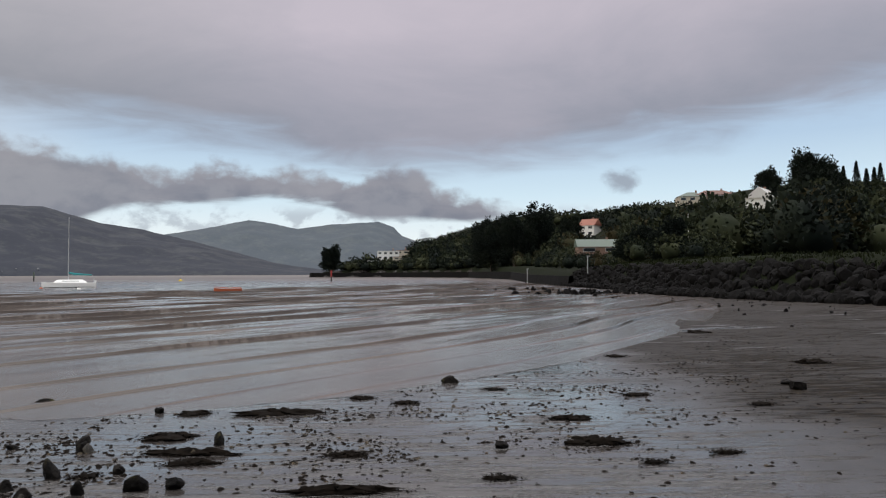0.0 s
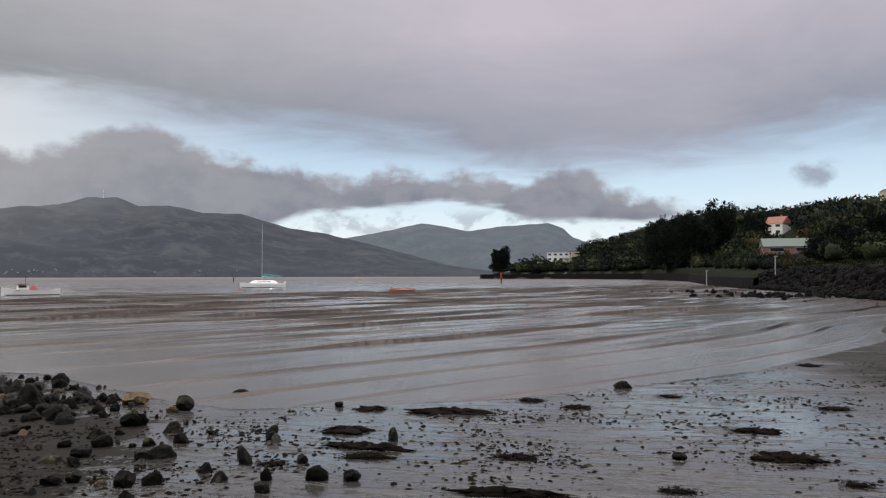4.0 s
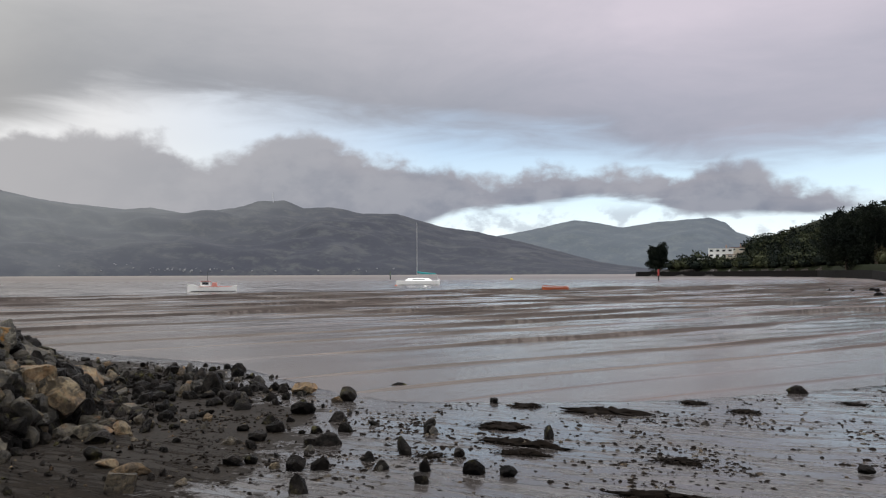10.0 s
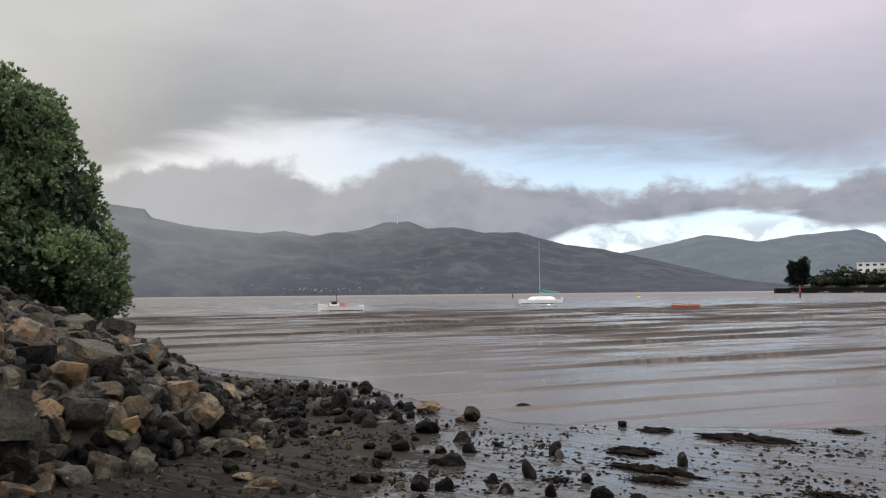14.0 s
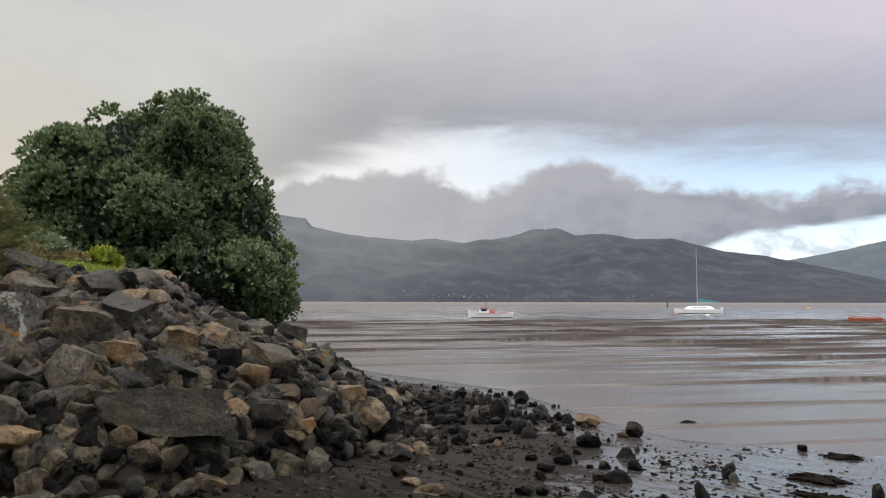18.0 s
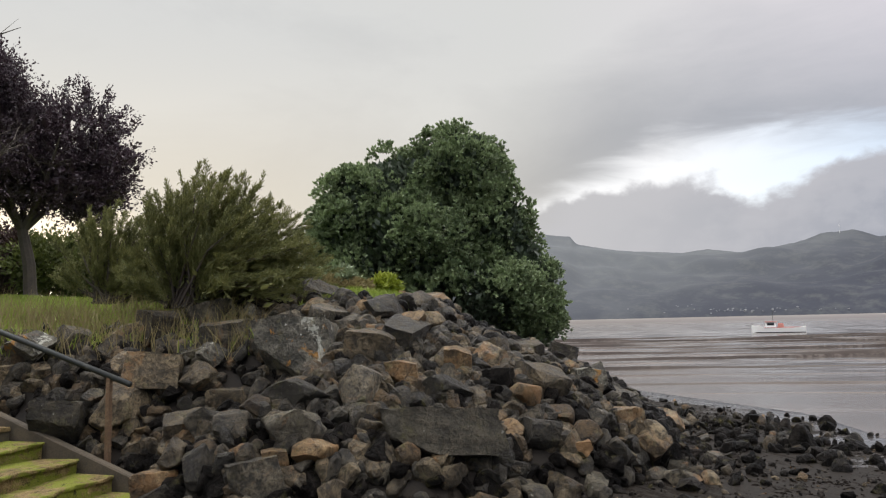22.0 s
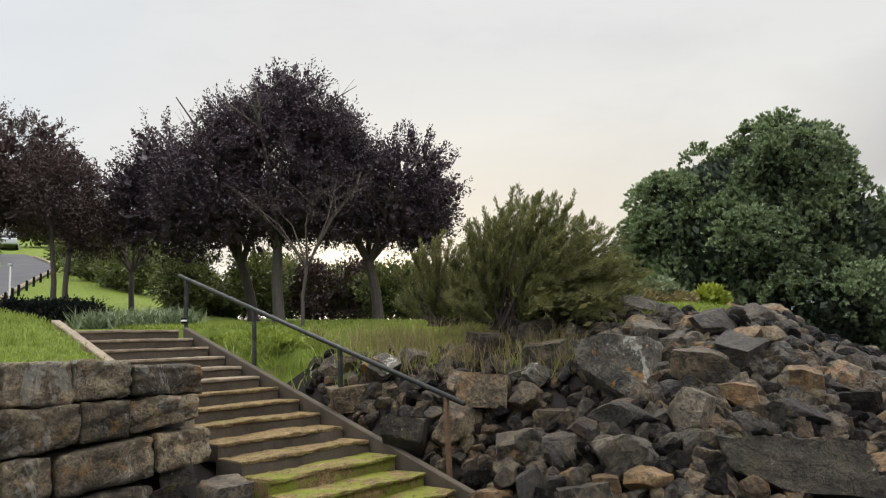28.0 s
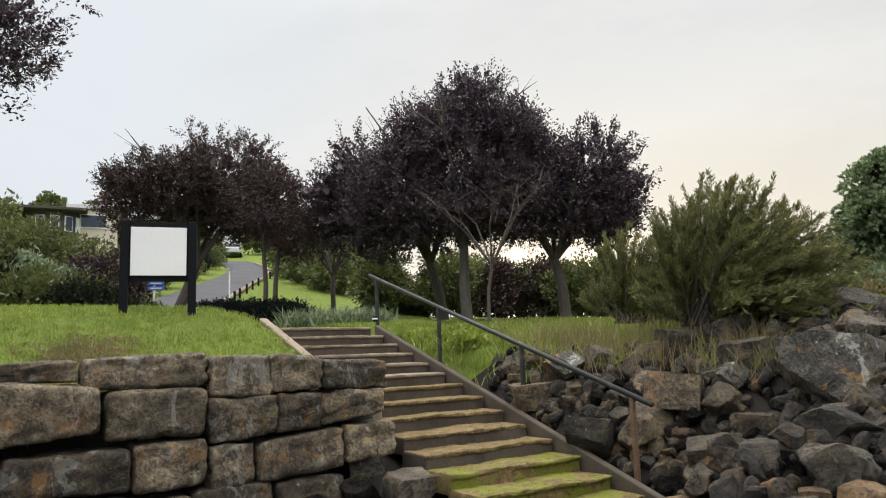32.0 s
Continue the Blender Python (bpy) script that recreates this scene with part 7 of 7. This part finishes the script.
for k, (az, d, R, H, m) in enumerate(SHRUBS):
    shrub(polar_at(az, d), R, H, M[m], "dark reddish shrub behind the lawn" if m == "reddish" else "leafy green shrub behind the lawn", 80 + k, leaf=0.125, per=600, count=8)
LEFT = [(129.6, 27, 1.1, 1.9, "reddish"), (131.0, 28, 1.3, 2.6, "reddish"), (132.0, 23, 1.2, 1.7, "wood_far"), (133.6, 24, 1.4, 2.3, "hedge"), (135.2, 26, 1.5, 2.9, "flax"), (136.8, 23.5, 1.5, 2.2, "hedge"), (138.4, 24, 1.6, 2.6, "wood_far"), (134.4, 30, 1.4, 3.6, "hedge"), (137.2, 31, 1.6, 3.6, "hedge"), (132.6, 34, 1.5, 3.0, "hedge"), (139.6, 24, 1.7, 2.9, "hedge"), (138.6, 40, 2.4, 5.0, "hedge"), (130.4, 22.5, 0.9, 1.1, "wood_far"), (128.6, 23.5, 0.8, 1.0, "hedge"), (124.4, 57, 1.3, 2.6, "hedge"), (125.2, 51, 1.3, 2.4, "wood_far"), (126.3, 45, 1.3, 2.3, "hedge"), (123.9, 64, 1.5, 3.0, "hedge"), (127.6, 39, 1.2, 2.0, "hedge"), (129.0, 35, 1.1, 1.8, "wood_far"), (126.2, 60, 1.8, 3.4, "hedge"), (127.6, 52, 1.6, 3.0, "hedge")]
for k, (az, d, R, H, m) in enumerate(LEFT):
    shrub(polar_at(az, d), R, H * 0.72, M[m], "tall mixed garden shrub below the houses" if m != "reddish" else "dark red-leaved garden shrub below the houses", 120 + k, leaf=0.11, per=620, count=8)
# bare young tree and light wood on the skyline
open_tree(114.7, 26, 3.6, 1.3, M["broom"], M["bark"], "thin bare young tree at the lawn's edge", 41, [], fork=0.4, n=8, r0=0.085, name="bare_tree")
open_tree(102.7, 18.6, 4.4, 2.3, M["broom"], M["bark"], "leafless grey-branched tree among the plums", 43, [], fork=0.36, n=8, r0=0.045, name="bare_tree", lean=(0.15, 0))
for k, (az, d, R, H) in enumerate(((128.6, 75, 3, 3.4), (132.0, 76, 3, 3.2), (135.5, 74, 3, 3.6), (138.6, 70, 3, 3.2), (118.6, 95, 5, 5), (115.5, 105, 5, 4.5), (126.0, 92, 4, 6))):
    far_tree(polar_at(az, d), R, H, M["hedge"], "tree on the skyline behind the houses", 70 + k)


def round_house():
    """The dark-clad house with a curved glazed front."""
    at = polar_at(135.5, 62)
    g = height(*at)
    t = thing("house", "dark-clad house with a curved window front on the hill", "house", at=(at[0], at[1], g), turn=135.6)
    bm = bmesh.new()
    n, R, H = 20, 2.7, 3.1
    prof = []
    for k in range(n + 1):
        a = math.pi * (1 + k / n)
        prof.append((1.3 + R * math.cos(a), R * math.sin(a) * 0.8))
    prof += [(4.0, 4.0), (-6.5, 4.0), (-6.5, -0.5), (-1.4, -0.5)]
    lo = [bm.verts.new((x, y, -1.0)) for x, y in prof]
    hi = [bm.verts.new((x, y, H)) for x, y in prof]
    for i in range(len(prof)):
        j = (i + 1) % len(prof)
        bm.faces.new((lo[i], lo[j], hi[j], hi[i]))
    bm.faces.new(hi)
    part("wall", bm, M["dark_clad"], t)
    part("roof", box(11.4, 8.0, 0.28, (-1.2, 1.0, H), 0.04), M["dark_clad"], t)
    for k in range(4):
        a = math.pi * (1.36 + 0.16 * k)
        w = part("window", box(0.85, 0.14, 1.6, (1.3 + 2.72 * math.cos(a), 2.72 * math.sin(a) * 0.8, 1.0), 0.01, math.degrees(a) + 90), M["white"], t, "pale window frame")
        part("pane", box(0.68, 0.06, 1.44, (1.3 + 2.80 * math.cos(a), 2.80 * math.sin(a) * 0.8, 1.08), 0, math.degrees(a) + 90), M["glass"] if k < 3 else M["white"], w)
    part("porch_post", rod([(-0.6, -1.6, -1.2), (-0.6, -1.6, 0.8)], 0.09, 8), M["white"], t)
    part("deck", box(7.0, 2.2, 0.2, (-3.6, -1.6, -1.1), 0.02), M["cream"], t, "pale timber deck")
    part("fence", box(4.5, 0.1, 1.3, (-4.6, -2.8, -2.3), 0.01), M["cream"], t)
    return t


t = round_house()
t.scale = (0.72, 0.72, 0.72)
house(polar_at(132.0, 64), 3.4, 5, 2.4, 0.6, M["cream"], M["roof_white"], "cream flat-roofed house wall beyond the shrubs", 131, 1, flat=True)


def street_things():
    at = polar_at(127.6, 24)
    g = height(*at)
    t = thing("street_sign", "blue street name blades on a white post", "street sign", at=(at[0], at[1], g), turn=127)
    part("post", rod([(0, 0, -0.2), (0, 0, 1.5)], 0.035, 8), M["white"], t)
    for k in range(2):
        b = part("blade", box(0.46, 0.03, 0.12, (0.05, -0.04, 1.10 + 0.15 * k), 0.005, 14 * k), M["blue"], t, "blue name blade")
        part("lettering", box(0.32, 0.008, 0.035, (0.05, -0.062, 1.143 + 0.15 * k), 0, 14 * k), M["white"], b)
    at = polar_at(122.3, 21)
    g = height(*at)
    t = thing("marker_post", "thin white pole beside the road", "pole", at=(at[0], at[1], g))
    part("pole", rod([(0, 0, -0.2), (0, 0, 1.55)], 0.02, 8), M["white"], t)
    part("cap", box(0.09, 0.09, 0.05, (0, 0, 1.54), 0.01), M["alloy"], t)
    at = polar_at(128.3, 20)
    g = height(*at)
    t = thing("lantern", "small white garden lantern behind the mound", "lantern", at=(at[0], at[1], g))
    part("body", rod([(0, 0, -0.1), (0, 0, 0.35), (0, 0, 0.45)], [0.14, 0.16, 0.05], 10), M["white"], t)
    p = stair_point(0, 0.1, 0.11)
    t = thing("tin_can", "small dark can standing on the kerb", "can", at=(p.x, p.y, p.z - 0.01), turn=30)
    part("body", rod([(0, 0, 0), (0, 0, 0.1)], 0.05, 12), M["black"], t)
    part("band", rod([(0, 0, 0.04), (0, 0, 0.07)], 0.052, 12), M["white"], t)
    # car at the head of the road
    at = polar_at(122.4, 84)
    g = height(*at)
    t = thing("parked_car", "pale blue-grey car parked up the road", "car", at=(at[0], at[1], g), turn=120)
    part("body", box(1.75, 4.1, 0.62, (0, 0, 0.3), 0.12), M["alloy"], t)
    cab = part("cabin", box(1.5, 2.2, 0.55, (0, 0.2, 0.88), 0.14, taper=0.82), M["glass"], t)
    part("roof", box(1.2, 1.6, 0.06, (0, 0.2, 1.41), 0.02), M["alloy"], cab)
    for sx in (-1, 1):
        for sy in (-1, 1):
            w = part("wheel", rod([(sx * 0.72, sy * 1.25, 0.31), (sx * 0.9, sy * 1.25, 0.31)], 0.31, 16), M["black"], t)
            part("hub", rod([(sx * 0.88, sy * 1.25, 0.31), (sx * 0.92, sy * 1.25, 0.31)], 0.17, 12), M["alloy"], w)


street_things()


# ---- grass ----
def grass_spots(n, test, xr, yr, seed):
    r = random.Random(seed)
    out = []
    c = np.array([(r.uniform(*xr), r.uniform(*yr)) for _ in range(n)])
    b = polydist(c[:, 0], c[:, 1], BANK)
    side = (c[:, 0] - STAIR_TOP.x) * RIGHT.x + (c[:, 1] - STAIR_TOP.y) * RIGHT.y
    return c[test(c, b, side)]


left_lawn = grass_spots(22000, lambda c, b, s: (b > 0.75) & (b < 7) & (s < -STAIR_W - 0.25), (-17, -2), (-14, -2), 3)
tufts("grass", "mown green grass on the mound", "grass", left_lawn, M["blade"], 0.075, 0.5, 5, 0.0065, 11, 0.05)
right_lawn = grass_spots(20000, lambda c, b, s: (b > 3.5) & (b < 12) & (s > 0.3), (-22, -9), (-9, 4), 5)
tufts("grass", "green lawn behind the rock bank", "grass", right_lawn, M["blade"], 0.10, 0.5, 6, 0.007, 12, 0.06)
edge = grass_spots(9000, lambda c, b, s: (b > 0.45) & (b < 1.2) & (s < -STAIR_W - 0.3), (-10, -2), (-12, -3), 7)[:420]
tufts("dry_grass", "dry straw grass over the top of the wall", "grass", edge, M["straw"], 0.13, 0.8, 9, 0.006, 13)
rr = random.Random(19)
tufts("dry_grass", "bare dry patch of straw-coloured grass on the mound", "grass", [(-8.62 + rr.gauss(0, 0.38), -7.17 + rr.gauss(0, 0.30)) for _ in range(420)], M["straw"], 0.09, 0.9, 9, 0.006, 17, 0.05)
long_ = grass_spots(5000, lambda c, b, s: (b > 2.0) & (b < 3.6) & (s > 0.8), (-13.2, -10.4), (-2.6, 1.4), 8)[:240]
tufts("long_grass", "tall seeding grass on the crest of the bank", "grass", long_, M["straw"], 0.50, 0.30, 9, 0.006, 14, 0.14)
tufts("long_grass", "tall green grass on the crest of the bank", "grass", grass_spots(5000, lambda c, b, s: (b > 2.2) & (b < 5) & (s > 0.3), (-14, -10), (-4.6, 1.4), 9)[:420], M["blade"], 0.27, 0.45, 14, 0.009, 15, 0.11)
for k, (u, s, R) in enumerate(((1.2, 0.75, 0.30), (2.2, 0.95, 0.36), (3.0, 0.6, 0.26), (3.7, 1.1, 0.34), (4.6, 0.7, 0.24), (1.6, 1.6, 0.34), (3.2, 1.8, 0.38), (0.4, 0.7, 0.25))):
    p = stair_point(u, s)
    shrub((p.x, p.y), R, R * 0.75, M["blade"], "leafy green weed beside the steps", 201 + k, "weed_plant", 0.10, 130, 7)
shrub(polar_at(75.6, 13.6), 0.42, 0.45, M["flax"], "grey-green shrub among the crest rocks", 205, "sage_shrub", 0.09, 320, 8)
shrub(polar_at(78.2, 13.0), 0.36, 0.38, M["flax"], "grey-green shrub among the crest rocks", 206, "sage_shrub", 0.09, 280, 8)
shrub(polar_at(74.0, 13.3), 0.34, 0.26, M["straw"], "yellowed grass tuft among the crest rocks", 207, "grass_tuft", 0.10, 220, 8)
shrub(polar_at(72.5, 14.2), 0.38, 0.42, M["lime"], "bright lime-green plant on the rock bank", 203, "lime_plant", 0.12, 260, 8)
shrub(polar_at(77.0, 13.2), 0.35, 0.22, M["straw"], "yellow-green tuft on the rock bank", 204, "lime_plant", 0.10, 200, 8)


c = np.array([(random.Random(k).uniform(22, 36), random.Random(k + 5000).uniform(22, 112)) for k in range(2600)])
bb = polydist(c[:, 0], c[:, 1], BANK)
tufts("rough_grass", "rough olive grass along the top of the revetment", "grass", c[(bb > 2.6) & (bb < 6)], M["rough"], 0.32, 0.6, 12, 0.04, 16, 0.4)


# ---- beach: seaweed, pebbles ----
def weed(x, y, w, d):
    """A flattened heap of dark seaweed with ragged fronds."""
    n = len([o for o in scene.objects if o.name.startswith("seaweed")])
    r = np.random.default_rng(n + 50)
    t = thing("seaweed", "clump of dark brown seaweed lying on wet sand", "seaweed", "seaweed on the beach", at=(x, y, height(x, y)), turn=float(r.uniform(-14, 14)))
    bm = bmesh.new()
    bmesh.ops.create_icosphere(bm, subdivisions=4, radius=1.0)
    for v in bm.verts:
        q = v.co.copy()
        k = 1 + 0.75 * noise.noise(Vector((q.x * 1.9 + n, q.y * 1.9, 3.0))) + 0.60 * noise.noise(Vector((q.x * 5 + n, q.y * 5, q.z * 2))) + 0.35 * noise.noise(Vector((q.x * 11, q.y * 11 + n, 0)))
        hgt = 0.095 * min(w, 0.6) * (0.35 + 1.1 * max(0.0, 0.5 + noise.noise(Vector((q.x * 3, q.y * 3 + n, 1.0)))) + 0.5 * noise.noise(Vector((q.x * 9, q.y * 9 + n, 2.0))))
        v.co = Vector((q.x * k * w * 0.44, q.y * k * d * 0.30, max(-0.02, q.z) * max(0.02, hgt)))
    part("mat", bm, M["weed"], t, smooth=True)
    m = 170
    a = r.uniform(0, 6.28, m)
    rad = 0.5 + 0.9 * r.random(m) ** 1.6
    c = np.column_stack([np.cos(a) * rad * w * 0.52, np.sin(a) * rad * d * 0.36, np.full(m, 0.012)])
    v, f = leaf_cloud(c, np.column_stack([np.cos(a), np.sin(a), np.zeros(m)]), 0.04, 0.03, 2, (1.0, 0.35), n + 3, 0.0)
    v[:, 2] = np.clip(v[:, 2], 0.004, 0.028)
    tagged(part("frond", cloud_mesh("frond", v, f, M["weed"]), None, t), kind="stuff")


weed(-3.21, 8.11, 0.58, 0.49)
weed(-3.49, 9.80, 0.43, 0.36)
weed(-2.22, 9.68, 1.07, 0.49)
weed(-1.33, 11.01, 0.39, 0.36)
weed(-2.64, 7.22, 0.87, 0.32)
weed(-2.49, 6.77, 0.46, 0.24)
weed(-1.02, 7.01, 0.39, 0.30)
weed(0.41, 6.01, 0.24, 0.17)
weed(1.56, 7.39, 0.65, 0.37)
weed(-0.87, 5.67, 0.92, 0.22)
weed(1.51, 8.83, 0.49, 0.26)
weed(2.81, 10.68, 0.34, 0.30)
weed(4.20, 9.53, 0.30, 0.24)
weed(3.90, 16.57, 0.39, 0.60)
weed(8.17, 23.40, 0.66, 1.19)
weed(0.76, 11.69, 0.28, 0.35)
weed(-6.11, 11.08, 0.44, 0.54)
weed(-3.27, 6.26, 0.20, 0.21)
weed(-0.61, 10.47, 0.33, 0.32)
weed(2.69, 6.83, 0.22, 0.14)
weed(1.89, 6.52, 0.16, 0.12)
weed(7.30, 14.30, 0.68, 0.60)


def pebbles():
    """Small dark stones, shells and scraps over the tide flat."""
    r = np.random.default_rng(77)
    n = 140000
    ang, rad = np.radians(r.uniform(-36, 66, n)), 4.5 + 26 * r.random(n) ** 1.7
    x, y = -rad * np.sin(ang), rad * np.cos(ang)
    s, b = polydist(x, y, SHORE), polydist(x, y, BANK)
    patchy = 0.5 + 0.5 * lumps(x, y, 0.8, 2.0) + 0.35 * lumps(x, y, 0.27, 5.0)
    band = np.exp(-((s - 2.0) / 1.6) ** 2) + 0.55 * np.exp(-((s - 4.2 - 0.8 * lumps(x, y, 2.5, 1.0)) / 1.2) ** 2) + 0.10
    keep = (s > 0.1) & (b < 0) & (r.random(n) < band * np.clip(patchy, 0.05, 1.2) ** 2 * 0.75)
    x, y = x[keep], y[keep]
    z = ground_height(x, y)
    base = np.array([(1, 0, 0), (0, 1, 0), (-1, 0, 0), (0, -1, 0), (0, 0, 1), (0.7, 0.7, 0.55), (-0.7, 0.6, 0.5), (0.5, -0.8, 0.5)])
    faces = np.array([(0, 5, 4), (5, 1, 4), (1, 6, 4), (6, 2, 4), (2, 3, 4), (3, 7, 4), (7, 0, 4), (0, 1, 5), (1, 2, 6), (3, 0, 7)])
    m = len(x)
    size = 0.005 + 0.025 * r.random(m) ** 2.4
    a = r.uniform(0, 6.28, m)
    cs, sn = np.cos(a), np.sin(a)
    sx, sy, sz = size * r.uniform(.8, 1.7, m), size * r.uniform(.6, 1.1, m), size * r.uniform(.35, .8, m)
    px, py = base[None, :, 0] * sx[:, None], base[None, :, 1] * sy[:, None]
    v = np.stack([x[:, None] + px * cs[:, None] - py * sn[:, None], y[:, None] + px * sn[:, None] + py * cs[:, None], z[:, None] + base[None, :, 2] * sz[:, None]], -1).reshape(-1, 3)
    f = (np.arange(m)[:, None, None] * 8 + faces[None]).reshape(-1, 3)
    me = mesh_from("pebbles", v, f, [M["weed"], M["rock_brown"], M["rock_tan"]], np.repeat(np.searchsorted([0.80, 0.94], r.random(m)), 10))
    tagged(new("pebbles", me), "dark pebbles and shell scraps strewn over wet sand", "pebbles", kind="stuff")


pebbles()


def shingle():
    """Coarse dark gravel at the foot of the rock bank."""
    r = random.Random(21)
    c = np.array([(r.uniform(-17, -2.8), r.uniform(-2, 11.5)) for _ in range(30000)])
    b, s = polydist(c[:, 0], c[:, 1], BANK), polydist(c[:, 0], c[:, 1], SHORE)
    keep = (b < 0.1) & (b > -3.4) & (s > -0.3) & (c[:, 0] < -3.4)
    c, b = c[keep], b[keep]
    z = ground_height(c[:, 0], c[:, 1])
    heaps = {"rock_wet": [], "rock_brown": []}
    for (x, y), bb, zz in zip(c, b, z):
        if r.random() > 0.02 + 0.36 * math.exp(bb / 1.3):
            continue
        q = 0.018 + 0.055 * r.random() ** 3
        heaps["rock_brown" if r.random() < 0.15 else "rock_wet"].append((r.randrange(3), Matrix.LocRotScale((x, y, zz + q * 0.2), Euler([r.uniform(0, 6) for _ in range(3)]), (q * 1.5, q * 1.1, q * 0.8))))
    for k, items in heaps.items():
        tiny = [stone_mesh("gravel", 71 * i + len(k), M[k], 6, 1, 0.05) for i in range(3)]
        joined("shingle", "%s gravel strewn at the foot of the rock bank" % ("brown" if k == "rock_brown" else "wet black"), "gravel", items, tiny)


shingle()


# ---- far town ----
def town():
    r = random.Random(8)
    proto = None
    for i in range(74):
        az = r.gauss(46.0, 2.7) if i < 62 else r.uniform(28, 57)
        d = 2312 + abs(r.gauss(0, 22)) + (max(0.0, az - 43) * r.uniform(0, 14) if i < 62 else 0)
        x, y, _ = at_sea(az, d)
        up = (d - 2300) / 1100
        z = 3.0 + 250 * up ** 0.85 + 2.0
        if proto is None:
            t = thing("far_house", "tiny pale house in the town across the harbour", "house", "houses across the harbour", at=(x, y, z), turn=az)
            part("wall", box(6, 4.5, 3, (0, 0, -2.0)), M["town"], t)
            bm = bmesh.new()
            q = [bm.verts.new(c) for c in ((-3.3, -2.5, 0.9), (3.3, -2.5, 0.9), (3.3, 2.5, 0.9), (-3.3, 2.5, 0.9), (-3.3, 0, 2.3), (3.3, 0, 2.3))]
            for fc in ((0, 1, 5, 4), (2, 3, 4, 5), (1, 2, 5), (3, 0, 4), (3, 2, 1, 0)):
                bm.faces.new([q[k] for k in fc])
            part("roof", bm, M["town"], t)
            proto = t
        else:
            copy_thing(proto, pose(x, y, z, 0, 0, az + r.uniform(-40, 40)) @ Matrix.Scale(r.uniform(0.4, 0.85), 4))
    x, y, _ = at_sea(38.25, 3380)
    t = thing("radio_mast", "thin lattice radio mast on the far hilltop", "mast", at=(x, y, 335))
    part("mast", rod([(0, 0, -15), (0, 0, 34)], [1.6, 0.7], 6), M["alloy"], t)
    part("aerial", rod([(0, 0, 34), (0, 0, 42)], 0.4, 5), M["alloy"], t)


town()
